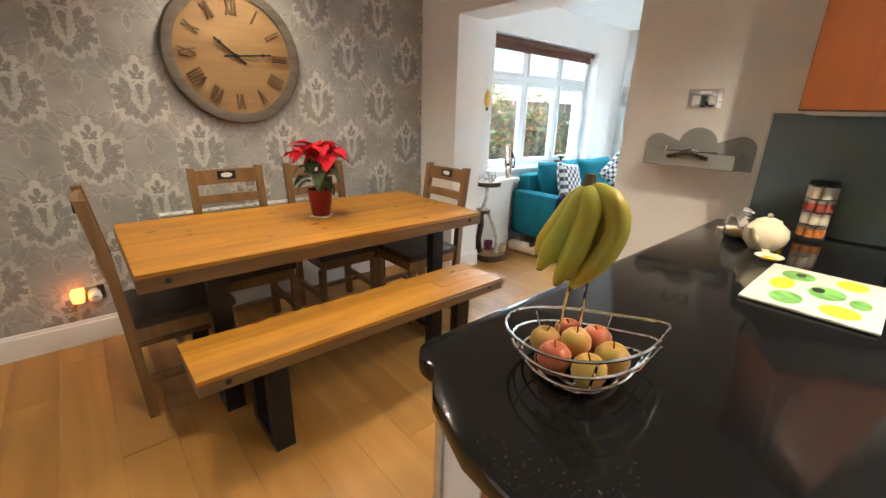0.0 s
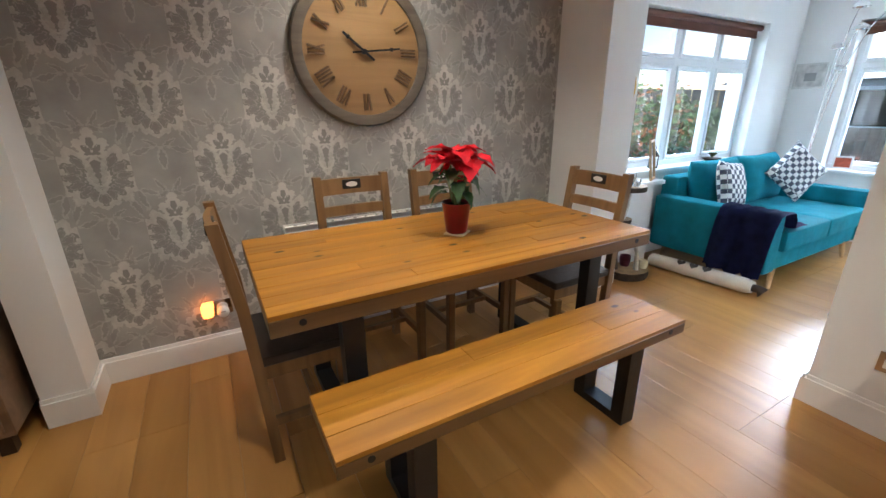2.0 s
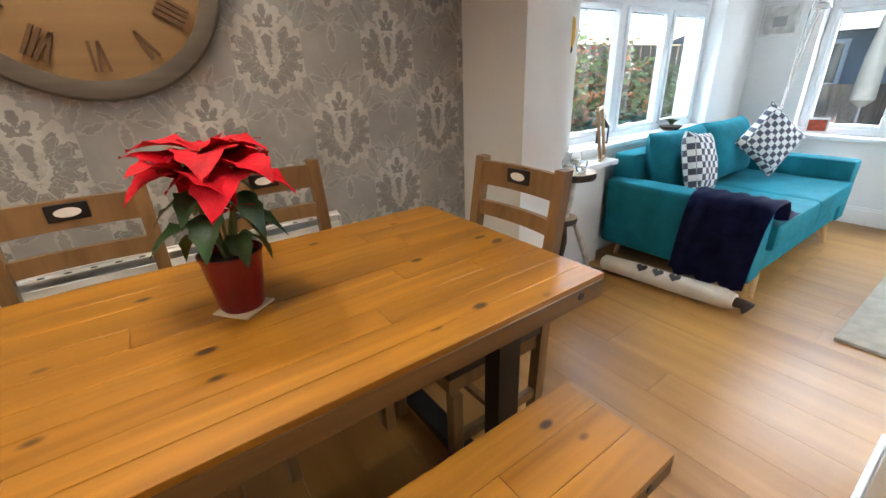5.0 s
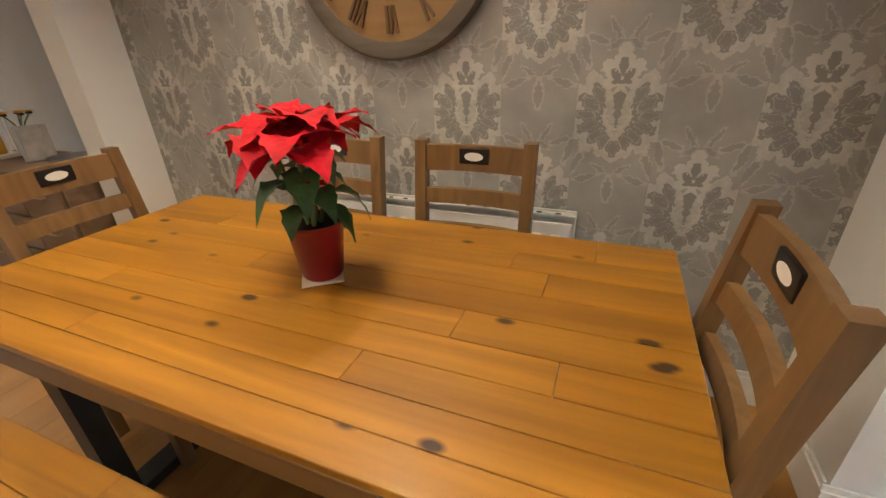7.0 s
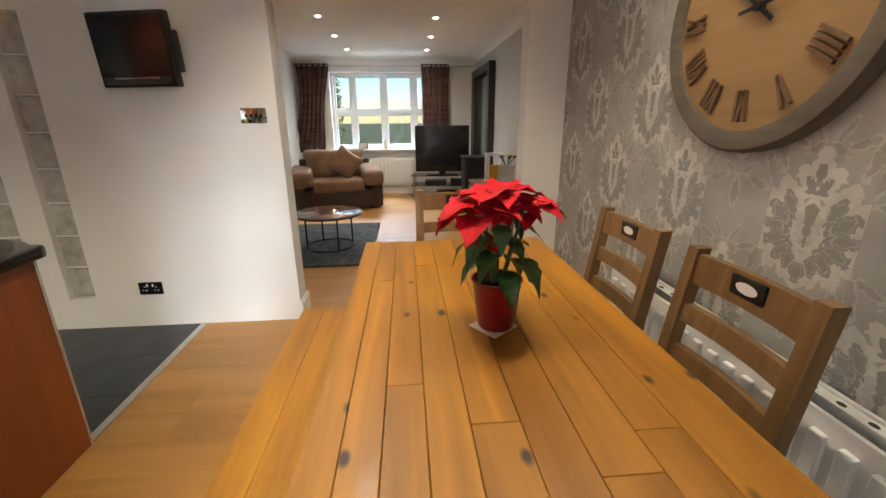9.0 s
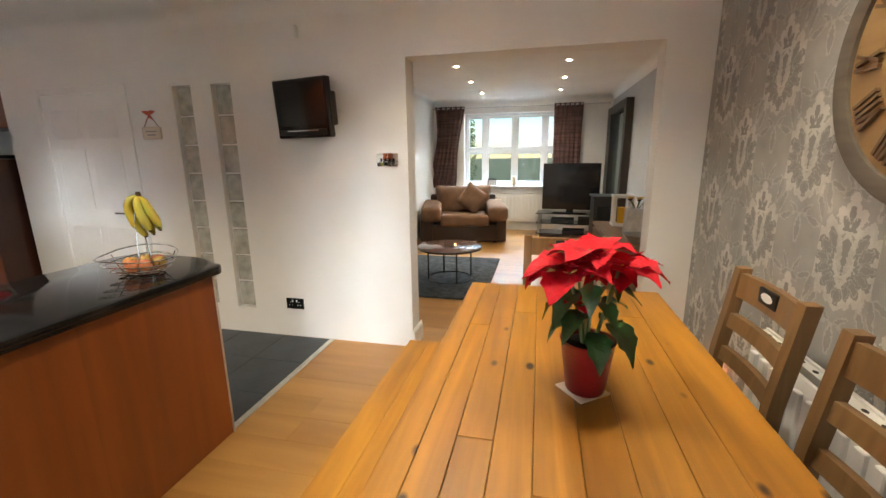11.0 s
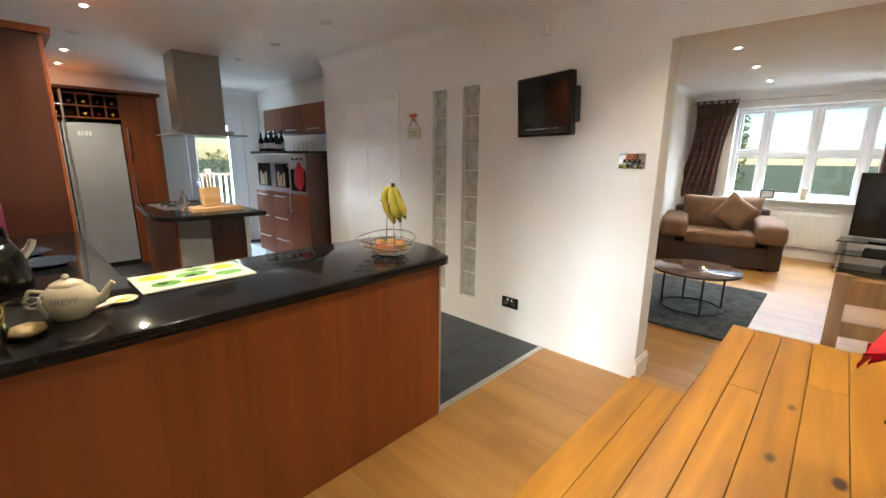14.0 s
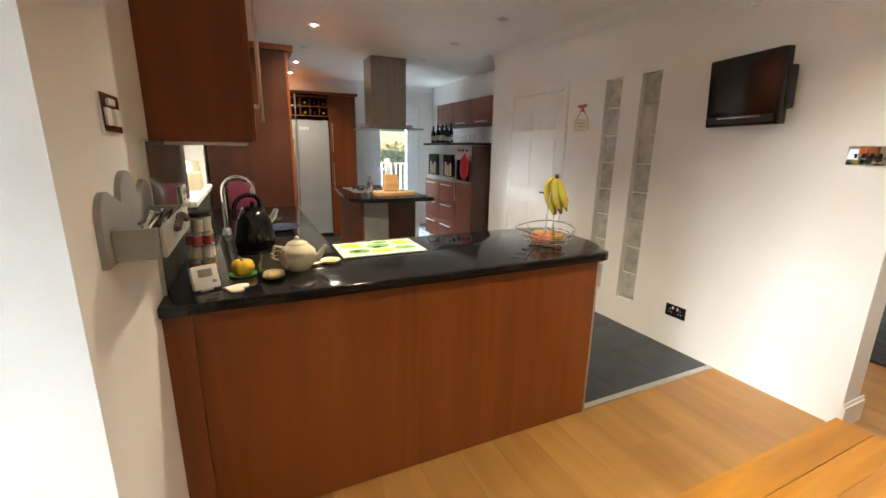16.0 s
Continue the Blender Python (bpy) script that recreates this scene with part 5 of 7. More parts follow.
part("pattern", lathe([(0.0, 0.0065), (0.022, 0.0065), (0.022, 0.0075), (0.0, 0.0075)], 16), M["yellow_glaze"], _sr)
_ht = solid("heart_coaster", prism([(0.045 * (16 * math.sin(t) ** 3) / 16, 0.045 * (13 * math.cos(t) - 5 * math.cos(2 * t) - 2 * math.cos(3 * t) - math.cos(4 * t)) / 16) for t in (2 * math.pi * i / 28 for i in range(28))], 0, 0.006, 0.001), M["canvas"], "small cream heart-shaped coaster", "coaster", at=(1.140, -1.720, 0.908), turn=70)
_th = thing("thermostat", (1.230, -1.735, 0.908), 25, "white room thermostat with grey display propped on the worktop", "thermostat")
part("body", turned(box(-0.042, 0.042, -0.013, 0.013, 0, 0.082, 0.006, 2), pose(0, 0, 0.006, 18, 0, 0)), M["white_plastic"], _th)
part("display", turned(box(-0.022, 0.022, 0.012, 0.0145, 0.042, 0.068, 0.001, 1), pose(0, 0, 0.006, 18, 0, 0)), M["grey_paint"], _th, "grey screen")
part("button", turned(box(-0.03, -0.018, 0.012, 0.0148, 0.018, 0.028, 0.001, 1), pose(0, 0, 0.006, 18, 0, 0)), M["grey_paint"], _th)
part("stand", boxes((-0.02, 0.02, -0.045, 0.0, 0, 0.008)), M["white_plastic"], _th)
M["spice_orange"] = mat("orange_spice", (0.55, 0.20, 0.05), 0.5, var=0.35, scale=60)
M["spice_red"] = mat("red_spice", (0.36, 0.07, 0.05), 0.5, var=0.35, scale=60)
_sp = thing("spice_tower", (1.260, -1.975, 0.908), 0, "revolving tower of colourful spice jars", "spice rack")
part("base", lathe([(0, 0), (0.05, 0), (0.05, 0.012), (0, 0.012)], 24), M["black_matt"], _sp)
for k in range(4):
    z = 0.014 + 0.052 * k
    for i in range(6):
        a = 2 * math.pi * i / 6 + 0.2 * k
        j = part("jar", lathe([(0, 0), (0.017, 0), (0.017, 0.034), (0, 0.034)], 12, (0.032 * math.cos(a), 0.032 * math.sin(a), z)), M[("spice_orange", "canvas", "spice_red", "canvas")[k]], _sp)
        part("lid", lathe([(0, 0.034), (0.0175, 0.034), (0.0175, 0.047), (0, 0.047)], 12, (0.032 * math.cos(a), 0.032 * math.sin(a), z)), M["steel"], j)
part("top", lathe([(0, 0.224), (0.05, 0.224), (0.045, 0.238), (0, 0.238)], 24), M["black_matt"], _sp)

_k = thing("kettle", (1.065, -2.315, 0.908), 200, "glossy black electric kettle with chrome spout", "kettle")
part("base", lathe([(0, 0), (0.082, 0), (0.085, 0.015), (0, 0.02)], 32), M["black_matt"], _k)
part("body", lathe([(0.0, 0.02), (0.088, 0.02), (0.092, 0.05), (0.075, 0.14), (0.052, 0.19), (0.0, 0.195)], 36), M["black_gloss"], _k, smooth=60)
part("lid", lathe([(0.0, 0.192), (0.05, 0.192), (0.045, 0.205), (0.012, 0.212), (0.012, 0.228), (0.0, 0.23)], 28), M["black_gloss"], _k)
part("spout", tube([(0.065, 0, 0.12), (0.095, 0, 0.15), (0.112, 0, 0.185)], [0.022, 0.015, 0.011], 12), M["chrome"], _k)
part("handle", tube([(0.035, 0, 0.20), (0.033, 0, 0.232), (0.015, 0, 0.255), (-0.02, 0, 0.262), (-0.055, 0, 0.252), (-0.078, 0, 0.228), (-0.087, 0, 0.195), (-0.085, 0, 0.15)], 0.011, 10), M["black_gloss"], _k, smooth=60)

_tap = thing("kitchen_tap", (1.205, -2.735, 0.908), 0, "tall chrome gooseneck kitchen tap", "tap")
part("base", lathe([(0, 0), (0.026, 0), (0.022, 0.03), (0.013, 0.04), (0, 0.04)], 20), M["chrome"], _tap)
part("neck", tube([(0, 0, 0.04), (0, 0, 0.24)] + [(-0.075 + 0.075 * math.cos(a), 0, 0.24 + 0.075 * math.sin(a)) for a in (math.pi * i / 10 for i in range(1, 11))] + [(-0.15, 0, 0.20)], 0.012, 12), M["chrome"], _tap, smooth=60)
part("lever", tube([(0, -0.02, 0.05), (0, -0.06, 0.075)], 0.007, 8), M["chrome"], _tap)
M["dark_plate"] = mat("dark_blue_glaze", (0.020, 0.030, 0.048), 0.16, var=0.2, bump=0.0)
for _x, _y, _r in ((0.93, -2.78, 0.115), (1.02, -3.10, 0.13)):
    p = thing("plate", (_x, _y, 0.908), 0, "dark blue glazed plate on the worktop", "plate", "dark plates on the worktop")
    part("dish", lathe([(0, 0), (0.6 * _r, 0), (_r, 0.018), (0.98 * _r, 0.021), (0.6 * _r, 0.006), (0, 0.006)], 32), M["dark_plate"], p)
for _y, _h in ((-3.26, 0.0), (-3.38, 0.0)):
    _mg = thing("mug", (1.39, _y, 1.11), 90, "white china mug on the inner window sill", "mug", "mugs on the sill")
    part("cup", lathe([(0, 0), (0.038, 0), (0.043, 0.01), (0.043, 0.105), (0.039, 0.105), (0.038, 0.012), (0, 0.01)], 24), M["cream_china"], _mg, smooth=60)
    part("handle", tube([(-0.041, 0, 0.085), (-0.066, 0, 0.08), (-0.072, 0, 0.055), (-0.062, 0, 0.03), (-0.041, 0, 0.026)], 0.006, 8), M["cream_china"], _mg, smooth=60)
solid("jug", lathe([(0, 0), (0.04, 0), (0.048, 0.03), (0.045, 0.10), (0.036, 0.15), (0.042, 0.175), (0.038, 0.175), (0.032, 0.15), (0.0, 0.14)], 26), M["cream_china"], "white china jug on the inner window sill", "jug", at=(1.41, -3.52, 1.11))
_tray = solid("serving_tray", turned(box(-0.095, 0.095, -0.008, 0.008, 0, 0.21, 0.007, 2), pose(0, 0, 0, 9, 0, 0)), M["crimson"], "crimson plastic tray leaning on the tall unit", "tray", at=(1.13, -3.745, 0.908))

# ---------------------------------------------------------------- grey wall shelf on the pier
_ws = thing("wall_pocket", (XE, -1.455, 1.14), 0, "grey painted wooden wall pocket with scalloped back", "wall pocket")
_ws.matrix_basis = EAST(-1.455, 1.14)
_out = [(-0.245, 0), (0.245, 0), (0.245, 0.09)] + arc(0.185, 0.095, 0.06, -5, 100, 6) + arc(0.0, 0.105, 0.085, 10, 170, 10) + arc(-0.185, 0.095, 0.06, 80, 185, 6) + [(-0.245, 0.09)]
part("back_board", turned(prism(_out, 0.0, 0.014, 0.002), pose(0, 0, 0, 90, 0, 0)), M["grey_paint"], _ws)
part("front_board", box(-0.2, 0.2, -0.11, -0.098, 0.005, 0.075, 0.003, 1), M["grey_paint"], _ws)
for s in (-1, 1):
    part("side_board", box(s * 0.2 - 0.006, s * 0.2 + 0.006, -0.0975, -0.0145, 0.005, 0.075, 0.002, 1), M["grey_paint"], _ws)
part("bottom_board", boxes((-0.193, 0.193, -0.097, -0.015, 0.005, 0.012)), M["grey_paint"], _ws)
_rng = random.Random(8)
for k in range(3):
    pts = [(_rng.uniform(-0.15, 0.15), -0.06 + _rng.uniform(-0.03, 0.03), 0.02 + 0.075 * _rng.random()) for _ in range(7)]
    o = solid("cable", tube(pts, 0.004, 6), M[("black_matt", "white_plastic", "bark")[k]], ("black", "white", "brown")[k] + " cable coiled in the wall pocket", "cable", smooth=60)
    o.matrix_basis = _ws.matrix_basis.copy()
_bd = solid("bead_garland", tube([(x, -0.117, 0.06 + 0.01 * math.cos(x * 30)) for x in (-0.09 + 0.012 * i for i in range(16))], [0.007 + 0.004 * (i % 2) for i in range(16)], 8), M["bark"], "brown bead garland on the wall pocket", "garland", smooth=60)
_bd.matrix_basis = _ws.matrix_basis.copy()

# ---------------------------------------------------------------- kitchen units
structure("trim_splashback", boxes((XE - 0.010, XE, -2.62, -1.73, 0.910, 1.40), (XE - 0.010, XE, -3.80, -2.62, 0.910, 1.078)), M["splash"], "grey-green glass splashback", "splashback")
solid("splashback_edge", box(XE - 0.013, XE, -1.73, -1.72, 0.910, 1.405, 0.001, 1), M["alu"], "aluminium edge strip of the splashback", "trim", kind="structure")


def bar_handle(m, length, parent, vertical=True):
    ax = Vector((0, 0, 1)) if vertical else Vector((1, 0, 0))
    out = Vector((0, -1, 0))
    bm = bmesh.new()
    rod(bm, out * 0.035 - ax * length / 2, out * 0.035 + ax * length / 2, 0.007, 10)
    for s in (-0.4, 0.4):
        rod(bm, ax * length * s, out * 0.035 + ax * length * s, 0.005, 8)
    part("handle", turned(bm, m), M["steel"], parent, "brushed steel bar handle")


def cabinet(name, m, w, d, z0, z1, doors, label, handle=0.0, mat_door="cherry", drawers=0, kick=False, hs=1, hz=None, side="cherry_shaded"):
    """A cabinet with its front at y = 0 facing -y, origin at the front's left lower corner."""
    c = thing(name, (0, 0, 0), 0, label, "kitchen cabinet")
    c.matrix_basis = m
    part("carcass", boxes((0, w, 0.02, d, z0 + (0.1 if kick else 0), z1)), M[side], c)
    if kick:
        part("plinth", boxes((0, w, 0.06, d, 0, 0.1)), M["alu"], c)
    zb = z0 + (0.1 if kick else 0)
    if drawers:
        hh = (z1 - zb) / drawers
        for i in range(drawers):
            dr = part("drawer_front", box(0.003, w - 0.003, 0, 0.019, zb + hh * i + 0.003, zb + hh * (i + 1) - 0.003, 0.002, 1), M[mat_door], c)
            bar_handle(pose(w / 2, 0, zb + hh * (i + 1) - 0.05), min(0.3, w * 0.6), dr, False)
    else:
        ww = w / doors
        for i in range(doors):
            dr = part("door", box(ww * i + 0.002, ww * (i + 1) - 0.002, 0, 0.019, zb + 0.002, z1 - 0.002, 0.002, 1), M[mat_door], c)
            if handle:
                side = ww * i + (0.04 if (hs > 0) == (i % 2 == 0) and doors == 1 or (doors > 1 and i % 2) else ww - 0.04)
                bar_handle(pose(side, 0, (hz if hz else (zb + z1) / 2)), handle, dr)
    return c


# east run: wall unit, sink run under the worktop, tall unit
cabinet("wall_cabinet", pose(1.03, -1.86, 0, 0, 0, -90), 0.62, 0.327, 1.405, 2.31, 2, "cherry veneer wall cabinet with long steel handles", 0.62, hz=1.80, side="cherry")
part("light_pelmet", boxes((0.02, 0.60, 0.03, 0.29, 1.392, 1.404)), M["white_plastic"], bpy.data.objects["wall_cabinet"])
for i in range(3):
    cabinet("base_cabinet", pose(0.74, -2.325 - 0.49 * i, 0, 0, 0, -90), 0.488, 0.59, 0, 0.867, 1, "cherry veneer base cabinet under the sink run", 0.3, kick=True, hz=0.66)
cabinet("tall_cabinet", pose(0.72, -3.805, 0, 0, 0, -90), 0.62, 0.615, 0, 2.10, 1, "tall cherry veneer larder unit", 0.9, hz=1.35)
cabinet("tall_cabinet", pose(0.72, -4.43, 0, 0, 0, -90), 0.62, 0.615, 0, 2.10, 1, "tall cherry veneer larder unit", 0.9, hz=1.35)
structure("trim_cornice", boxes((0.68, XE, -5.06, -3.79, 2.101, 2.14)), M["cherry"], "cherry veneer cornice above the tall units", "cornice")


# ---------------------------------------------------------------- fridge wall
def fridge():
    f = thing("fridge_freezer", (0, 0, 0), 0, "silver American-style fridge freezer with twin doors", "fridge")
    f.matrix_basis = pose(0.47, -6.77, 0, 0, 0, 180)
    part("body", boxes((-0.36, 0.555, 0.06, 0.57, 0.02, 1.775)), M["black_matt"], f)
    for nm, x0, x1 in (("door", -0.355, -0.012), ("door", 0.004, 0.552)):
        part(nm, box(x0, x1, 0, 0.055, 0.06, 1.77, 0.012, 3), M["fridge_steel"], f)
    for x in (-0.045, 0.04):
        bm = tube([(x, 0, 0.55), (x, -0.05, 0.58), (x, -0.055, 1.0), (x, -0.05, 1.47), (x, 0, 1.50)], 0.013, 10)
        part("handle", bm, M["steel"], f, "long steel door handle", smooth=60)
    part("dispenser", box(-0.28, -0.12, -0.004, 0.002, 0.98, 1.32, 0.004, 1), M["black_gloss"], f)
    for i in range(4):
        part("magnet", box(0.13 + 0.035 * i, 0.155 + 0.035 * i, -0.005, 0.0, 1.62, 1.67, 0.002, 1), M["white_plastic"], f)
    part("grille", boxes((-0.35, 0.55, 0.02, 0.05, 0.0, 0.055)), M["black_matt"], f)


fridge()
cabinet("tall_cabinet", pose(-0.09, -6.75, 0, 0, 0, 180), 0.40, 0.58, 0, 2.13, 1, "tall cherry veneer unit beside the fridge", 0.42, hz=1.52, hs=1)
bar_handle(pose(0.04, 0, 0.95), 0.42, bpy.data.objects["tall_cabinet.002"])
_wr = thing("wine_rack", (0, 0, 0), 0, "cherry veneer wine rack with bottles above the fridge", "wine rack")
_wr.matrix_basis = pose(0.83, -6.75, 1.82, 0, 0, 180)
part("back_panel", boxes((0, 0.925, 0.30, 0.32, 0, 0.28)), M["dark_wood"], _wr)
for r in ((0, 0.925, 0, 0.30, 0, 0.015), (0, 0.925, 0, 0.30, 0.265, 0.28), (0, 0.925, 0.0, 0.30, 0.1325, 0.1475)):
    part("shelf", boxes(r), M["cherry"], _wr)
for i in range(8):
    x = 0.0 + 0.130 * i
    for z in (0.015, 0.1475):
        part("divider", boxes((x, x + 0.012, 0, 0.30, z, z + 0.1175)), M["cherry"], _wr)
for i in range(7):
    for z in (0.015, 0.1475):
        if (i * 3 + int(z * 100)) % 5 == 0:
            continue
        b = thing("wine_bottle", (0.83 - (0.071 + 0.130 * i), -7.05, 1.82 + z + 0.038), 0, "dark wine bottle lying in the rack", "bottle", "wine bottles in the rack")
        part("glass", turned(lathe([(0, 0), (0.037, 0), (0.037, 0.18), (0.014, 0.24), (0.014, 0.29), (0, 0.29)], 16), pose(0, 0, 0, -90, 0, 0)), M["wine_glass_green"], b)
        part("capsule", turned(lathe([(0, 0.255), (0.0155, 0.255), (0.0155, 0.292), (0, 0.292)], 14), pose(0, 0, 0, -90, 0, 0)), M["crimson"] if i % 2 else M["gold"], b)
structure("trim_fridge_cornice", boxes((-0.52, 0.85, -7.33, -6.71, 2.132, 2.165)), M["cherry"], "cherry veneer cornice over fridge wall", "cornice")
structure("trim_fridge_panel", boxes((0.832, XE, -7.33, -6.76, 0, 2.13)), M["cherry_shaded"], "cherry veneer end panel beside the fridge", "panel")


# ---------------------------------------------------------------- island and hood
_is = thing("kitchen_island", (0, 0, 0), 0, "cherry and white kitchen island", "kitchen island")
part("body", boxes((-0.52, 0.02, -5.480, -4.310, 0.10, 0.868)), M["cherry_shaded"], _is)
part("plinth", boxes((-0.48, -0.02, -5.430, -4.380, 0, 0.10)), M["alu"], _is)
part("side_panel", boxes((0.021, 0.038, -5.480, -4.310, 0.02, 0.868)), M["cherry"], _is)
part("front_panel", boxes((-0.52, -0.22, -4.309, -4.292, 0.02, 0.868)), M["cherry_shaded"], _is)
part("front_panel", boxes((-0.218, 0.038, -4.309, -4.288, 0.02, 0.868)), M["grey_paint"], _is, "grey front panel")
part("corner_post", boxes((-0.56, -0.522, -4.350, -4.290, 0.0, 0.868)), M["upvc"], _is, "white corner post")
part("corner_post", boxes((0.039, 0.055, -5.480, -4.290, 0.0, 0.868)), M["cherry"], _is)
solid("island_worktop", prism([(-0.62, -4.030), (-0.02, -4.070)] + arc(-0.05, -4.330, 0.26, 70, 10, 6) + [(0.18, -4.730), (0.10, -5.530), (-0.62, -5.530)], 0.868, 0.908, 0.006), M["granite"], "black granite top of the island", "worktop")
_hob = thing("gas_hob", (-0.22, -4.980, 0.90), 0, "steel gas hob with black pan supports", "hob")
part("plate", box(-0.26, 0.26, -0.34, 0.34, 0, 0.010, 0.004, 2), M["steel"], _hob)
for i, (x, y) in enumerate(((-0.13, -0.2), (0.13, -0.2), (-0.13, 0.05), (0.13, 0.05), (0.0, 0.22))):
    part("burner", lathe([(0, 0.010), (0.045, 0.010), (0.04, 0.022), (0, 0.024)], 18, (x, y, 0)), M["black_matt"], _hob)
    part("pan_support", boxes((x - 0.09, x + 0.09, y - 0.004, y + 0.004, 0.028, 0.038), (x - 0.004, x + 0.004, y - 0.09, y + 0.09, 0.0285, 0.0375), (x - 0.09, x - 0.082, y - 0.004, y + 0.004, 0.010, 0.03), (x + 0.082, x + 0.09, y - 0.004, y + 0.004, 0.010, 0.03)), M["black_metal"], _hob)
_kb = thing("knife_block", (-0.30, -4.450, 0.918), 0, "pale beech knife block with steel knives", "knife block")
part("block", turned(box(-0.075, 0.075, -0.05, 0.05, 0, 0.17, 0.006, 2), pose(0, 0, 0, 8, 0, 0)), M["beech"], _kb)
for i in range(5):
    part("knife", turned(box(-0.068 + 0.03 * i, -0.056 + 0.03 * i, -0.012, 0.012, 0.17, 0.30, 0.004, 1), pose(0, 0, 0, 8, 0, 0)), M["steel"], _kb)
solid("chopping_block", box(-0.52, -0.10, -4.530, -4.280, 0.908, 0.943, 0.006, 2), M["beech"], "thick beech chopping block on the island", "chopping block")
_kb.location.z = 0.9435
solid("oil_bottle", lathe([(0, 0), (0.028, 0), (0.028, 0.12), (0.011, 0.16), (0.011, 0.20), (0, 0.20)], 18), M["glass"], "clear oil bottle on the island", "bottle", at=(-0.06, -4.410, 0.908))


M["hood_steel"] = mat("dull_brushed_steel", (0.34, 0.33, 0.31), 0.36, 1.0, var=0.08, scale=30, bump=0.01, stretch=(1, 1, 0.05))


def extractor():
    h = thing("extractor_hood", (0, 0, 0), 0, "brushed steel island extractor hood with glass canopy", "extractor hood")
    part("chimney", box(-0.76, -0.325, -5.55, -5.22, 1.66, H - 0.001, 0.004, 1), M["hood_steel"], h)
    part("collar", boxes((-0.82, -0.27, -5.62, -5.16, 1.625, 1.662)), M["hood_steel"], h)
    part("canopy", box(-0.93, -0.215, -5.72, -5.06, 1.605, 1.623, 0.004, 1), M["hood_glass"], h, "smoked glass canopy")


M["hood_glass"] = mat("smoked_canopy_glass", (0.25, 0.26, 0.27), 0.08, var=0.05, bump=0.0)
extractor()


# ---------------------------------------------------------------- oven wall
XO = -1.42
cabinet("oven_cabinet", pose(XO, -5.14, 0, 0, 0, 90), 0.46, 0.60, 0, 0.95, 1, "cherry veneer base unit under the oven", 0.3, kick=True, hz=0.86)
_ov = thing("oven", (0, 0, 0), 0, "built-in steel oven with black glass door", "oven")
_ov.matrix_basis = pose(XO, -5.14, 0.952, 0, 0, 90)
part("casing", boxes((0, 0.46, 0.02, 0.56, 0, 0.475)), M["steel"], _ov)
part("door", box(0.01, 0.45, -0.012, 0.02, 0.01, 0.36, 0.005, 1), M["steel"], _ov)
part("door_glass", box(0.05, 0.41, -0.016, -0.011, 0.04, 0.30, 0.003, 1), M["oven_glass"], _ov)
part("control_panel", box(0.01, 0.45, -0.01, 0.02, 0.37, 0.47, 0.004, 1), M["steel"], _ov)
bar_handle(pose(0.23, -0.01, 0.335), 0.38, _ov, False)
for i in range(3):
    part("knob", turned(lathe([(0, 0), (0.014, 0), (0.012, 0.02), (0, 0.02)], 14), pose(0.13 + 0.10 * i, -0.01, 0.42, 90, 0, 0)), M["black_matt"], _ov)
structure("trim_oven_panel", boxes((-2.03, XO + 0.02, -4.678, -4.66, 0, 1.43)), M["cherry_shaded"], "cherry veneer end panel of the oven wall, coloured as in shade", "panel")
for i in range(2):
    cabinet("drawer_cabinet", pose(XO, -5.14 - 0.52 * (i + 1), 0, 0, 0, 90), 0.518, 0.60, 0, 0.95, 1, "cherry veneer drawer unit", 0, drawers=3, kick=True)
    g = thing("display_cabinet", (0, 0, 0), 0, "steel-framed glass cabinet on the drawer units", "kitchen cabinet")
    g.matrix_basis = pose(XO - 0.01, -5.14 - 0.52 * (i + 1), 0.951, 0, 0, 90)
    part("carcass", boxes((0, 0.518, 0.02, 0.55, 0, 0.475)), M["steel"], g)
    part("door_glass", box(0.08, 0.438, 0.008, 0.021, 0.06, 0.36, 0.003, 1), M["oven_glass"], g)
    part("control_panel", box(0.0, 0.518, 0.0, 0.02, 0.40, 0.47, 0.003, 1), M["steel"], g)
    for k, (x0, hh) in enumerate(((0.15, 0.18), (0.22, 0.14), (0.30, 0.17))):
        part("cup", boxes((x0, x0 + 0.045, 0.001, 0.009, 0.075, 0.075 + hh)), M["cream_china"], g)
structure("trim_shelf_top", box(-2.03, XO + 0.03, -6.20, -4.655, 1.432, 1.465, 0.004, 1), M["granite"], "black shelf on the oven wall units", "shelf")
for i in range(3):
    w = cabinet("wall_cabinet", pose(-1.70, -5.245 - 0.575 * i, 0, 0, 0, 90), 0.57, 0.33, 1.70, 2.037, 1, "cherry veneer wall cabinet over the ovens", 0)
    bar_handle(pose(0.285, 0, 1.735), 0.26, w, False)
_rng = random.Random(5)
for i in range(7):
    y = -6.12 + 0.085 * i
    hgt = _rng.uniform(0.20, 0.28)
    b = thing("wine_bottle", (-1.52 - 0.09 * (i % 2), y, 1.465), 0, "dark glass bottle standing on the shelf", "bottle", "bottles on the shelf")
    part("glass", lathe([(0, 0), (0.034, 0), (0.034, hgt * 0.58), (0.013, hgt * 0.78), (0.013, hgt), (0, hgt)], 16), M["wine_glass_green"], b)
    part("paper_label", lathe([(0.0345, hgt * 0.15), (0.0345, hgt * 0.42)], 16), M["paper"], b)
for i in range(7):
    b = solid("glass_tumbler", lathe([(0, 0), (0.03, 0), (0.036, 0.11), (0.034, 0.11), (0.028, 0.006), (0, 0.006)], 16), M["glass"], "clear drinking glass on the shelf", "glass", "glasses on the shelf", at=(-1.52 - 0.1 * (i % 2), -5.45 + 0.11 * i, 1.465))
M["mitt_red"] = mat("red_quilted_cloth", (0.42, 0.016, 0.03), 0.85, var=0.2, scale=40, bump=0.3, bscale=90)
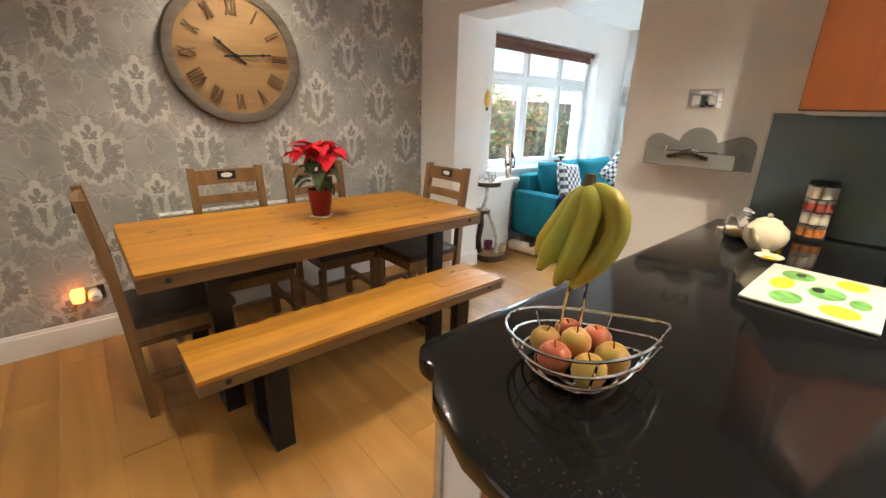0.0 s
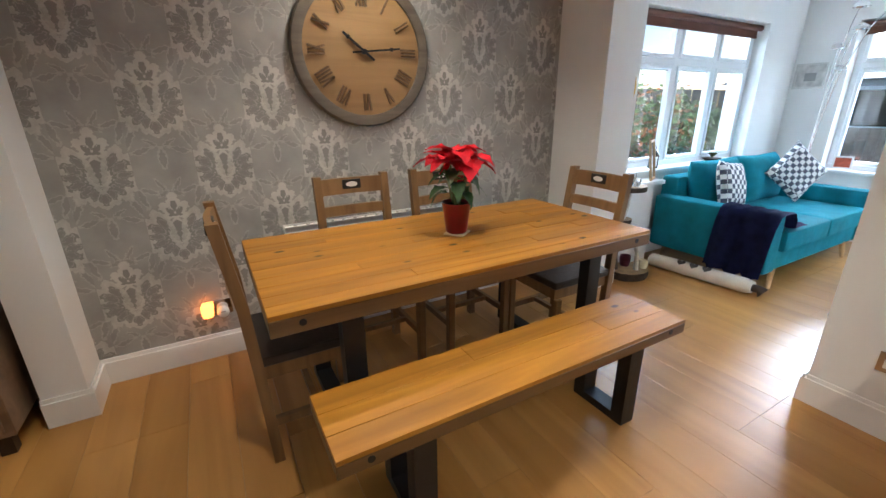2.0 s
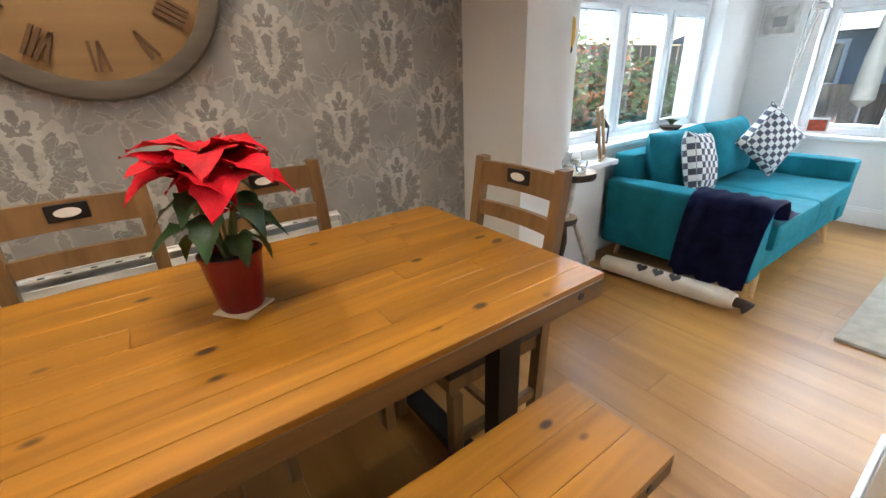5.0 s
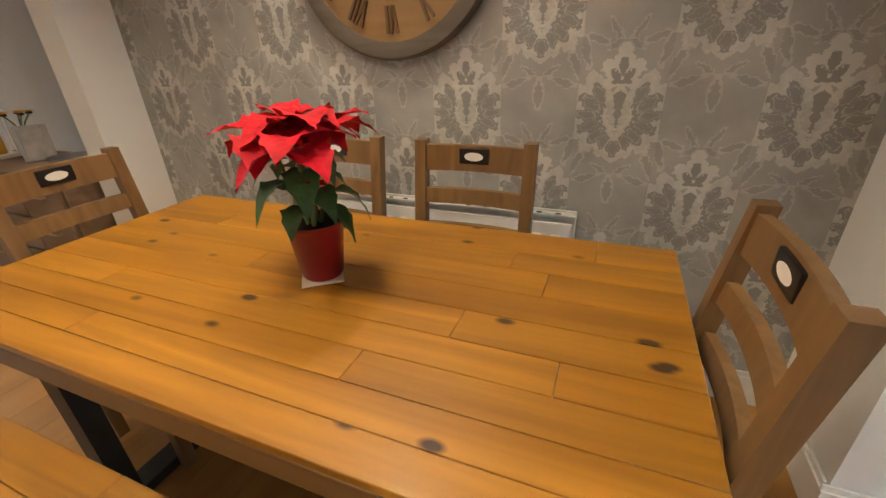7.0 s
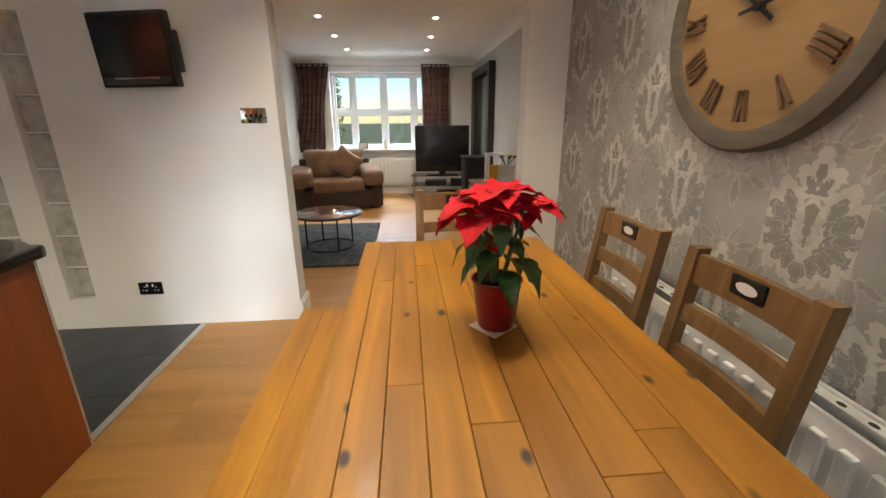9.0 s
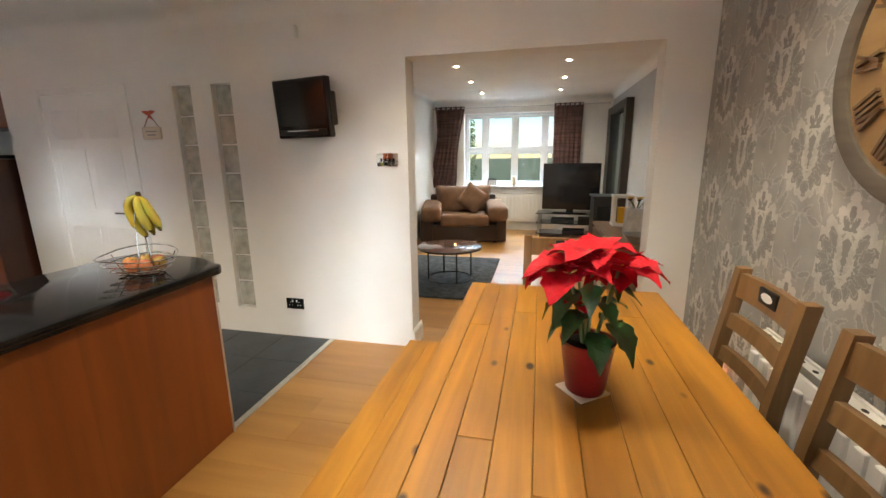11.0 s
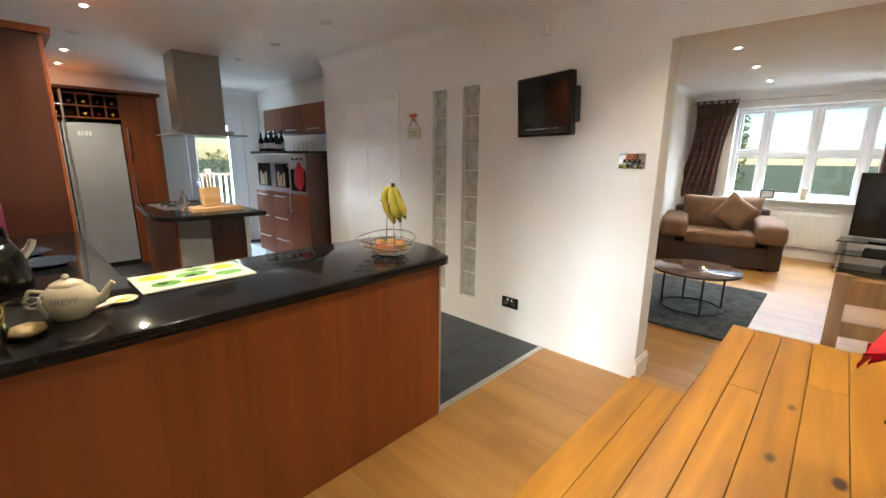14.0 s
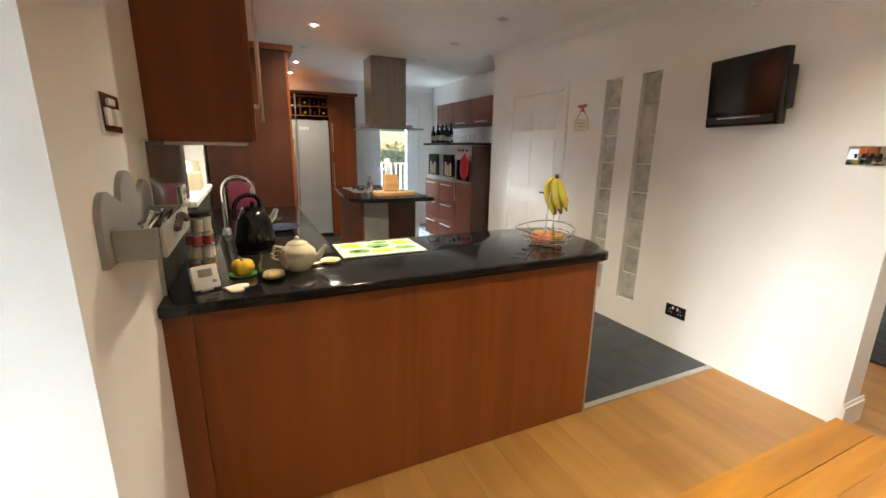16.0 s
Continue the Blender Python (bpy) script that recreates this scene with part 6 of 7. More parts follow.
_mt = solid("oven_mitt", blob(0.075, 1.35, 0.42, 2.1, 3, 0.2, 2), M["mitt_red"], "dark red quilted oven glove hanging on the oven", "oven glove")
_mt.matrix_basis = pose(XO + 0.075, -4.76, 1.17, 0, 10, 90)
solid("hook", tube([(XO - 0.005, -4.74, 1.33), (XO + 0.05, -4.74, 1.33), (XO + 0.05, -4.74, 1.30)], 0.004, 6), M["steel"], "small steel hook holding the oven glove", "hook")


# ---------------------------------------------------------------- sun room
def sofa():
    s = thing("sofa", (2.50, -0.35, 0), 0, "teal fabric two-seat sofa on pale wooden feet", "sofa")
    L, D = 1.82, 0.98
    part("base", box(0.02, L - 0.02, 0.02, D - 0.02, 0.14, 0.30, 0.02, 3), M["teal"], s)
    for x0 in (0.0, L - 0.17):
        bm = box(x0, x0 + 0.17, 0.0, D - 0.04, 0.14, 0.60, 0.035, 4)
        for v in bm.verts:
            if v.co.z > 0.4 and x0 == 0:
                v.co.x -= 0.02
            elif v.co.z > 0.4:
                v.co.x += 0.02
        part("arm", bm, M["teal"], s)
    part("back_frame", box(0.10, L - 0.10, D - 0.16, D, 0.14, 0.76, 0.04, 4), M["teal"], s)
    for i in range(2):
        x0 = 0.175 + i * 0.737
        bm = box(x0, x0 + 0.733, -0.03, 0.74, 0.30, 0.46, 0.045, 4)
        for v in bm.verts:
            u, w = (v.co.x - x0) / 0.733 * 2 - 1, (v.co.y - 0.355) / 0.385
            if v.co.z > 0.4:
                v.co.z += 0.025 * max(0, 1 - u * u) * max(0, 1 - w * w)
        c = part("seat_cushion", bm, M["teal"], s)
        bm = cushion(0.735, 0.47, 0.22, i, 12)
        part("back_cushion", turned(bm, pose(x0 + 0.366, 0.74, 0.665, -13, 0, 0)), M["teal"], s, smooth=80)
        for bxx in (-0.17, 0.17):
            part("button", turned(blob(0.014, 1, 0.5, 1, 2), pose(x0 + 0.366 + bxx, 0.645, 0.68)), M["teal"], s)
    for x in (0.16, L - 0.30):
        for y in (0.03, D - 0.09):
            bm = bmesh.new()
            rod(bm, (x + (0.04 if x < 1 else -0.04), y, 0.15), (x, y - (0.02 if y < 0.5 else -0.02), 0.0), 0.024, 12, 0.014)
            part("foot", bm, M["beech"], s, "pale tapered wooden foot")


sofa()
_c1 = solid("check_cushion", cushion(0.42, 0.42, 0.13, 2), M["check"], "navy and white checked cushion on the sofa", "cushion", smooth=80)
_c1.matrix_basis = pose(3.93, 0.14, 0.74, -16, 42, -42)
_c2 = solid("check_cushion", cushion(0.40, 0.40, 0.13, 4), M["check"], "navy and white checked cushion leaning on the sofa arm", "cushion", smooth=80)
_c2.matrix_basis = pose(2.92, 0.20, 0.70, -16, 8, 2)


def throw():
    bm = bmesh.new()
    prof = [(-0.035, 0.12), (-0.045, 0.30), (-0.045, 0.50), (-0.038, 0.605), (0.0, 0.622), (0.08, 0.625), (0.16, 0.615), (0.20, 0.56), (0.21, 0.49), (0.32, 0.497), (0.42, 0.495)]
    n = 16
    rows = []
    for j in range(n + 1):
        y = -0.02 + 0.42 * j / n
        rows.append([bm.verts.new((x - 0.012 * math.sin(j * 1.1 + i * 0.3) * (1 if i < 4 else 0.3), y + 0.03 * (i < 3) * (3 - i) * 0.6, z + 0.006 * math.sin(j * 1.7 + i) - (0.04 * (j % 5) / 5 if i == 0 else 0))) for i, (x, z) in enumerate(prof)])
    for a, b in zip(rows, rows[1:]):
        for i in range(len(prof) - 1):
            bm.faces.new((a[i], a[i + 1], b[i + 1], b[i]))
    bmesh.ops.solidify(bm, geom=bm.faces[:], thickness=0.012)
    bmesh.ops.recalc_face_normals(bm, faces=bm.faces[:])
    o = solid("throw_blanket", bm, M["navy"], "navy fleece throw draped over the sofa arm", "blanket", smooth=80)
    o.matrix_basis = pose(2.49, -0.38, 0)


throw()
_dr = thing("draught_excluder", (2.36, 0.46, 0.055), 0, "rolled cream draught excluder printed with dark hearts", "draught excluder")
_dr.matrix_basis = pose(2.345, 0.46, 0.058, 0, 0, -84)
part("roll", tube([(0.0, 0, 0), (0.02, 0, 0), (0.25, 0.006, 0.0), (0.5, 0, 0), (0.75, 0.006, 0), (0.80, 0, 0)], [0.03, 0.055, 0.058, 0.057, 0.058, 0.045], 18), M["canvas"], _dr, smooth=60)
part("end_tie", tube([(0.79, 0, 0), (0.84, 0, 0.0), (0.87, 0, -0.02)], [0.03, 0.03, 0.045], 12), M["suede_dark"], _dr)
_hp = [(0.034 * (16 * math.sin(t) ** 3) / 16, 0.034 * (13 * math.cos(t) - 5 * math.cos(2 * t) - 2 * math.cos(3 * t) - math.cos(4 * t)) / 16) for t in (2 * math.pi * i / 24 for i in range(24))]
for i in range(3):
    bm = prism(_hp, 0, 0.003)
    part("heart", turned(bm, Matrix.Translation((0.28 + 0.10 * i, -0.030, 0.052)) @ Matrix.Rotation(radians(30), 4, 'X')), M["suede_dark"], _dr, smooth=None)


def arc_lamp():
    a = thing("floor_lamp", (4.50, 0.30, 0), 0, "chrome five-arm arc floor lamp with dome shades", "floor lamp")
    part("base", lathe([(0, 0), (0.14, 0), (0.14, 0.02), (0.03, 0.035), (0, 0.035)], 32), M["chrome"], a)
    part("pole", tube([(0, 0, 0.03), (0, 0, 0.75)], 0.014, 12), M["chrome"], a)
    for k, (x, y, z) in enumerate(((-0.28, -0.20, 2.15), (-0.28, -0.46, 2.13), (-0.28, -0.24, 1.97), (-0.28, -0.12, 1.83), (-0.28, -0.17, 1.645))):
        o = 0.012 * (k - 2)
        pts = [(o, 0, 0.72), (o, -0.01, 1.0), (x * 0.18 + o, y * 0.22, 0.75 + (z - 0.75) * 0.62), (x * 0.5, y * 0.55, 0.75 + (z - 0.75) * 0.90), (x * 0.85, y * 0.88, z + 0.03), (x, y, z + 0.035)]
        arm = part("arm", tube(pts, 0.006, 8), M["chrome"], a, smooth=60)
        part("shade", lathe([(0.0, 0.05), (0.02, 0.048), (0.05, 0.03), (0.062, 0.0), (0.06, 0.0), (0.048, 0.026), (0.0, 0.042)], 24, (x, y, z)), M["chrome"], arm, "polished chrome dome shade")


arc_lamp()


def picture(name, m, w, h, label, frame_mat="alu", art="paper"):
    p = thing(name, (0, 0, 0), 0, label, "picture")
    p.matrix_basis = m
    for r in ((-w / 2, w / 2, -0.018, 0, -h / 2, -h / 2 + 0.018), (-w / 2, w / 2, -0.018, 0, h / 2 - 0.018, h / 2), (-w / 2, -w / 2 + 0.018, -0.018, 0, -h / 2 + 0.018, h / 2 - 0.018), (w / 2 - 0.018, w / 2, -0.018, 0, -h / 2 + 0.018, h / 2 - 0.018)):
        part("frame_bar", box(*r, 0.002, 1), M[frame_mat], p)
    part("print", boxes((-w / 2 + 0.018, w / 2 - 0.018, -0.008, 0, -h / 2 + 0.018, h / 2 - 0.018)), M[art], p)
    return p


_pic = picture("framed_picture", pose(4.72, 0.53, 1.63, 0, 0, -90), 0.28, 0.25, "small framed pale print on the sun room wall")
part("motif", boxes((-0.05, 0.05, -0.010, -0.0085, -0.05, 0.03)), M["grey_paint"], _pic)
picture("photo_frame", pose(4.76, 0.08, 0.775, -8, 0, -75), 0.16, 0.13, "small white photo frame with a red picture", "gloss_white", "print_red")


def roller_blind(name, m, w, label):
    b = thing(name, (0, 0, 0), 0, label, "roller blind")
    b.matrix_basis = m
    bm = bmesh.new()
    rod(bm, (-w / 2, -0.03, 0.0), (w / 2, -0.03, 0.0), 0.026, 18)
    part("roll", bm, M["blind"], b)
    part("cloth", boxes((-w / 2 + 0.01, w / 2 - 0.01, -0.007, -0.004, -0.075, 0.0)), M["blind"], b)
    part("bottom_bar", box(-w / 2 + 0.01, w / 2 - 0.01, -0.013, 0.001, -0.09, -0.07, 0.003, 1), M["blind"], b)
    for s in (-1, 1):
        part("bracket", boxes((s * (w / 2 + 0.004) - 0.004, s * (w / 2 + 0.004) + 0.004, -0.055, 0.0, -0.03, 0.03)), M["white_plastic"], b)


roller_blind("roller_blind", pose(3.12, 0.80, 2.065), 1.82, "rolled-up brown blind above the garden window")
roller_blind("roller_blind", pose(4.83, -1.78, 2.075, 0, 0, -90), 4.02, "rolled-up brown blind above the patio window")

# boxed ledge beside the pier with ornaments
structure("trim_ledge", box(1.76, 2.52, 0.54, YS, 0.70, 0.735, 0.006, 2), M["gloss_white"], "white painted window ledge board", "ledge")
structure("wall_ledge", boxes((1.80, 2.44, 0.58, YS, 0, 0.70)), M["white_wall"], "white boxing under the window ledge", "wall")
_mir = thing("table_mirror", (2.40, 0.62, 0.737), 0, "pale wood-framed mirror leaning on the ledge", "mirror")
_mir.matrix_basis = pose(2.40, 0.60, 0.737, -8, 0, 25)
for r in ((-0.09, 0.09, -0.02, 0, 0, 0.02), (-0.09, 0.09, -0.02, 0, 0.32, 0.34), (-0.09, -0.072, -0.02, 0, 0.02, 0.32), (0.072, 0.09, -0.02, 0, 0.02, 0.32)):
    part("frame_bar", box(*r, 0.003, 1), M["beech"], _mir)
part("mirror_glass", boxes((-0.072, 0.072, -0.01, -0.004, 0.02, 0.32)), M["silver_mirror"], _mir)
for i, (x, y, hh) in enumerate(((1.95, 0.62, 0.07), (2.06, 0.60, 0.05), (2.18, 0.63, 0.08))):
    _v = thing("candle_holder", (x, y, 0.736), 0, "small clear glass candle holder on the ledge", "candle holder", "ledge candle holders")
    part("cup", lathe([(0, 0), (0.03, 0), (0.038, hh * 0.5), (0.03, hh), (0.027, hh), (0.034, hh * 0.5), (0.027, 0.006), (0, 0.006)], 20), M["glass"], _v, smooth=60)
    part("candle", lathe([(0, 0.007), (0.024, 0.007), (0.024, hh * 0.45), (0, hh * 0.45)], 16), M["cream_china"], _v)
_ln = thing("lantern", (2.60, 0.74, 0.811), 0, "small dark metal lantern on the garden window sill", "lantern")
part("base", lathe([(0, 0), (0.045, 0), (0.045, 0.012), (0, 0.012)], 8), M["black_metal"], _ln)
part("glass", lathe([(0.036, 0.012), (0.036, 0.11)], 8), M["glass"], _ln)
for i in range(4):
    a = math.pi / 2 * i + 0.785
    part("post", tube([(0.038 * math.cos(a), 0.038 * math.sin(a), 0.01), (0.038 * math.cos(a), 0.038 * math.sin(a), 0.115)], 0.004, 6), M["black_metal"], _ln)
part("roof", lathe([(0.05, 0.112), (0.02, 0.15), (0.012, 0.165), (0, 0.165)], 8), M["black_metal"], _ln)
part("ring", tube([(0.016 * math.cos(a), 0, 0.18 + 0.016 * math.sin(a)) for a in (2 * math.pi * i / 12 for i in range(12))], 0.0025, 6, True), M["black_metal"], _ln)
_pt = thing("succulent", (3.55, 0.74, 0.811), 0, "low green succulent in a shallow dish", "plant")
part("dish", lathe([(0, 0), (0.06, 0), (0.09, 0.03), (0.085, 0.03), (0, 0.02)], 24), M["bark"], _pt)
for i in range(14):
    a = 137.5 * i
    part("leaf", turned(leaf_mesh(0.07, 0.03, -0.4, False), pose(0, 0, 0.03, 0, -30 - 3 * (i % 5), a)), M["hedge"], _pt, smooth=60)
_go = thing("hanging_ornament", (2.10, YS, 1.50), 0, "golden hanging bird ornament on the wall", "ornament")
part("body", blob(0.045, 0.75, 0.4, 1.9, 3, 0.15, 5, at=(0, -0.022, 0)), M["gold"], _go)
part("tip", blob(0.016, 0.8, 0.8, 1.3, 2, at=(0.0, -0.022, -0.092)), M["bark"], _go)
part("cord", tube([(0, -0.01, 0.08), (0, -0.004, 0.2)], 0.002, 6), M["canvas"], _go)


def log_tower():
    t = thing("log_candle_stand", (1.965, 0.385, 0), 0, "three-tier candle stand of log slices and driftwood", "candle stand")

    def slab(nm, x, y, z, r, h, seed):
        bm = bmesh.new()
        n = 36
        ring = []
        for zz, k in ((0, 0.97), (h * 0.5, 1.02), (h, 1.0)):
            ring.append([bm.verts.new((x + r * k * (1 + 0.09 * noise.noise(Vector((math.cos(a) * 1.4, math.sin(a) * 1.4, seed)))) * math.cos(a), y + r * k * 0.85 * (1 + 0.09 * noise.noise(Vector((math.cos(a) * 1.4, math.sin(a) * 1.4, seed)))) * math.sin(a), z + zz)) for a in (2 * math.pi * i / n for i in range(n))])
        for p, q in zip(ring, ring[1:]):
            for i in range(n):
                bm.faces.new((p[i], p[(i + 1) % n], q[(i + 1) % n], q[i]))
        bm.faces.new(ring[0][::-1])
        top = bm.faces.new(ring[-1])
        top.material_index = 1
        return part(nm, bm, [M["bark"], M["log_face"]], t, smooth=50)

    slab("base_slab", 0.0, 0.0, 0.0, 0.165, 0.065, 1)
    slab("middle_slab", -0.10, 0.06, 0.46, 0.085, 0.035, 2)
    slab("top_slab", -0.03, 0.06, 0.715, 0.125, 0.04, 3)
    part("branch", tube([(-0.11, 0.06, 0.06), (-0.12, 0.065, 0.2), (-0.10, 0.06, 0.34), (-0.11, 0.06, 0.465)], [0.03, 0.026, 0.03, 0.026], 9), M["bark"], t)
    part("branch", tube([(0.02, -0.05, 0.06), (0.035, -0.03, 0.20), (0.01, 0.0, 0.32), (-0.05, 0.03, 0.48)], [0.022, 0.016, 0.018, 0.014], 9), M["driftwood"], t)
    part("branch", tube([(-0.09, 0.06, 0.49), (-0.06, 0.05, 0.60), (-0.04, 0.06, 0.72)], [0.022, 0.016, 0.02], 9), M["driftwood"], t)
    return t


log_tower()
for nm, x, y, z, hh, r, lab in (("candle_holder", 1.99, 0.45, 0.066, 0.09, 0.045, "dark red glass candle holder on the log stand"), ("candle_holder", 2.07, 0.33, 0.066, 0.07, 0.036, "white candle holder on the log stand"), ("candle_holder", 1.95, 0.42, 0.756, 0.06, 0.035, "clear glass candle holder on the log stand")):
    _v = thing(nm, (x, y, z), 0, lab, "candle holder")
    part("cup", lathe([(0, 0), (r * 0.8, 0), (r, hh * 0.6), (r * 0.95, hh), (r * 0.85, hh), (r * 0.85, hh * 0.5), (0, hh * 0.4)], 20), M["crimson"] if "red" in lab else M["cream_china"] if "white" in lab else M["glass"], _v, smooth=60)
    part("wick", tube([(0, 0, hh * 0.4), (0, 0, hh * 0.55)], 0.002, 5), M["black_matt"], _v)
solid("sunroom_rug", box(2.51, 4.15, -2.3, -0.76, 0.0, 0.018, 0.006, 2), M["rug_beige"], "pale wool rug on the sun room floor", "rug")


# ---------------------------------------------------------------- living room
def armchair():
    a = thing("armchair", (-5.95, -1.40, 0), 0, "large brown suede armchair with dark leather sides", "armchair")
    a.matrix_basis = pose(-5.84, -1.38, 0, 0, 0, 102)
    part("base", box(-0.60, 0.60, -0.42, 0.42, 0.03, 0.32, 0.03, 3), M["suede_dark"], a)
    for s in (-1, 1):
        part("arm_side", box(s * 0.62 - 0.10, s * 0.62 + 0.06 if s > 0 else s * 0.62 + 0.10, -0.44, 0.44, 0.03, 0.50, 0.03, 3), M["suede_dark"], a)
        bm = box(s * 0.54 - 0.16, s * 0.54 + 0.16, -0.52, 0.40, 0.41, 0.65, 0.105, 6)
        for v in bm.verts:
            v.co.z -= 0.05 * max(0, -v.co.y - 0.15) / 0.37 + 0.012 * noise.noise(v.co * 5)
        part("arm_pad", bm, M["suede"], a, "soft brown arm pad")
    bm = box(-0.40, 0.40, -0.48, 0.30, 0.28, 0.47, 0.085, 6)
    for v in bm.verts:
        v.co.z += 0.014 * noise.noise(v.co * 4)
    part("seat_cushion", bm, M["suede"], a)
    part("back_frame", box(-0.58, 0.58, 0.30, 0.46, 0.10, 0.74, 0.05, 3), M["suede_dark"], a)
    part("back_cushion", turned(cushion(0.98, 0.54, 0.34, 3, 12), pose(0, 0.22, 0.64, -12, 0, 0)), M["suede"], a, smooth=80)
    for x in (-0.5, 0.5):
        for y in (-0.34, 0.34):
            part("foot", lathe([(0, 0), (0.03, 0), (0.03, 0.03), (0, 0.03)], 12, (x, y, 0)), M["black_matt"], a)


armchair()
_sc = solid("scatter_cushion", cushion(0.42, 0.42, 0.13, 6), M["suede"], "plain brown scatter cushion on the armchair", "cushion", smooth=80)
_sc.matrix_basis = pose(-5.78, -1.22, 0.70, -18, 35, 85)


M["coffee_top"] = wood("dark_polished_top", (0.075, 0.042, 0.034), (0.14, 0.085, 0.07), 0, 0.14, 8, 0.0)


def coffee_table():
    c = thing("coffee_table", (-3.36, -1.08, 0), 0, "round coffee table with dark glossy top and black hoop legs", "coffee table")
    part("tabletop", lathe([(0, 0.40), (0.37, 0.40), (0.38, 0.404), (0.38, 0.42), (0.374, 0.424), (0, 0.424)], 56), M["coffee_top"], c)
    part("rim", lathe([(0.381, 0.398), (0.388, 0.398), (0.388, 0.420), (0.381, 0.420), (0.381, 0.398)], 56), M["dark_wood"], c, "dark wooden rim")
    for k in range(4):
        a = 2 * math.pi * k / 4 + 0.5
        x, y = 0.27 * math.cos(a), 0.27 * math.sin(a)
        part("leg", tube([(x, y, 0.40), (x, y, 0.0)], 0.010, 10), M["black_metal"], c)
    part("foot_ring", tube([(0.27 * math.cos(a), 0.27 * math.sin(a), 0.010) for a in (2 * math.pi * i / 36 for i in range(36))], 0.008, 6, True), M["black_metal"], c)


solid("shag_rug", box(-4.42, -2.72, -2.05, -0.62, 0.0, 0.025, 0.012, 3), M["rug_dark"], "charcoal shag rug under the coffee table", "rug")
coffee_table()
bpy.data.objects["coffee_table"].matrix_basis = Matrix.Translation((-3.37, -1.10, 0.025)) @ Matrix.Diagonal((0.95, 0.95, 0.91, 1))
_tl = thing("tealight", (-3.28, -1.02, 0.411), 0, "lit tealight in a clear glass", "candle")
part("cup", lathe([(0, 0), (0.03, 0), (0.036, 0.04), (0.033, 0.04), (0.027, 0.006), (0, 0.006)], 18), M["glass"], _tl, smooth=60)
part("flame", blob(0.007, 1, 1, 1.8, 2, at=(0, 0, 0.03)), M["ember"], _tl)


def living_tv():
    t = thing("television", (-6.35, 0.40, 0.42), 0, "large black flat television on a glass stand", "television")
    t.matrix_basis = pose(-6.30, 0.40, 0.425, 0, 0, 84)
    part("casing", box(-0.47, 0.47, 0, 0.06, 0.05, 0.84, 0.008, 2), M["black_gloss"], t)
    part("screen", box(-0.45, 0.45, -0.003, 0.001, 0.09, 0.82, 0.001, 1), M["oven_glass"], t)
    part("neck", boxes((-0.06, 0.06, 0.02, 0.05, 0.01, 0.06)), M["black_gloss"], t)
    part("foot", box(-0.28, 0.28, -0.08, 0.14, 0, 0.012, 0.004, 1), M["black_gloss"], t)
    s = thing("television_stand", (-6.33, 0.40, 0), 0, "black glass television stand with steel posts", "tv stand")
    s.matrix_basis = pose(-6.33, 0.40, 0, 0, 0, 84)
    for z in (0.06, 0.24, 0.41):
        part("shelf", box(-0.55, 0.55, -0.2, 0.24, z, z + 0.012, 0.003, 1), M["oven_glass"], s)
    for x in (-0.5, 0.5):
        for y in (-0.17, 0.2):
            part("post", tube([(x, y, 0), (x, y, 0.41)], 0.02, 12), M["steel"], s)
    for x0, z0, w, hh in ((-0.3, 0.252, 0.38, 0.07), (0.15, 0.252, 0.22, 0.09), (-0.1, 0.072, 0.36, 0.06)):
        d = solid("media_box", box(-w / 2, w / 2, -0.14, 0.12, 0, hh, 0.006, 1), M["black_matt"], "black media box on the glass shelf", "media box")
        d.matrix_basis = s.matrix_basis @ pose(x0 + w / 2, 0, z0)


living_tv()


def curtain(name, y0, y1, swing, label):
    c = thing(name, (-6.80, (y0 + y1) / 2, 0), 0, label, "curtain", "living room curtains")
    bm = bmesh.new()
    n, k = 60, 14
    rows = []
    for j in range(k + 1):
        t = j / k
        z = 2.30 - 1.50 * t
        w = (y1 - y0) * (1 - 0.25 * math.sin(math.pi * min(1, t * 1.1)) * (1 if swing else 0.2))
        off = swing * 0.16 * t ** 1.5
        rows.append([bm.verts.new((0.035 * math.sin(i / n * 2 * math.pi * 6) * (0.8 + 0.4 * t), -w / 2 + w * i / n - off, z)) for i in range(n + 1)])
    for a, b in zip(rows, rows[1:]):
        for i in range(n):
            bm.faces.new((a[i], a[i + 1], b[i + 1], b[i]))
    part("drape", bm, M["curtain"], c, smooth=80)
    for i in range(6):
        y = -(y1 - y0) / 2 + (y1 - y0) * (i + 0.5) / 6
        part("eyelet", tube([(0.02 * math.cos(a), y, 2.27 + 0.02 * math.sin(a)) for a in (2 * math.pi * q / 12 for q in range(12))], 0.004, 6, True), M["steel"], c)


curtain("curtain", -2.10, -1.52, 1.2, "brown striped eyelet curtain drawn to the side")
curtain("curtain", 0.08, 0.58, 0.0, "brown striped eyelet curtain hanging straight")
_rl = thing("curtain_rail", (-6.80, -0.7, 2.27), 0, "thin steel curtain pole with end caps", "curtain rail")
part("pole", tube([(0, -1.42, 0), (0, 1.70, 0)], 0.010, 10), M["steel"], _rl)
for y in (-1.42, 1.70):
    part("finial", blob(0.02, at=(0, y, 0), sub=2), M["steel"], _rl)
for y in (-1.3, 1.5):
    part("bracket", boxes((-0.10, 0.0, y - 0.008, y + 0.008, -0.008, 0.008)), M["steel"], _rl)
picture("photo_frame", pose(-6.93, -1.02, 0.905, -10, 0, 90), 0.17, 0.13, "dark framed photo on the front window sill", "black_metal")
picture("photo_frame", pose(-6.93, 0.08, 0.905, -10, 0, 90), 0.12, 0.13, "dark framed photo on the front window sill", "black_metal")
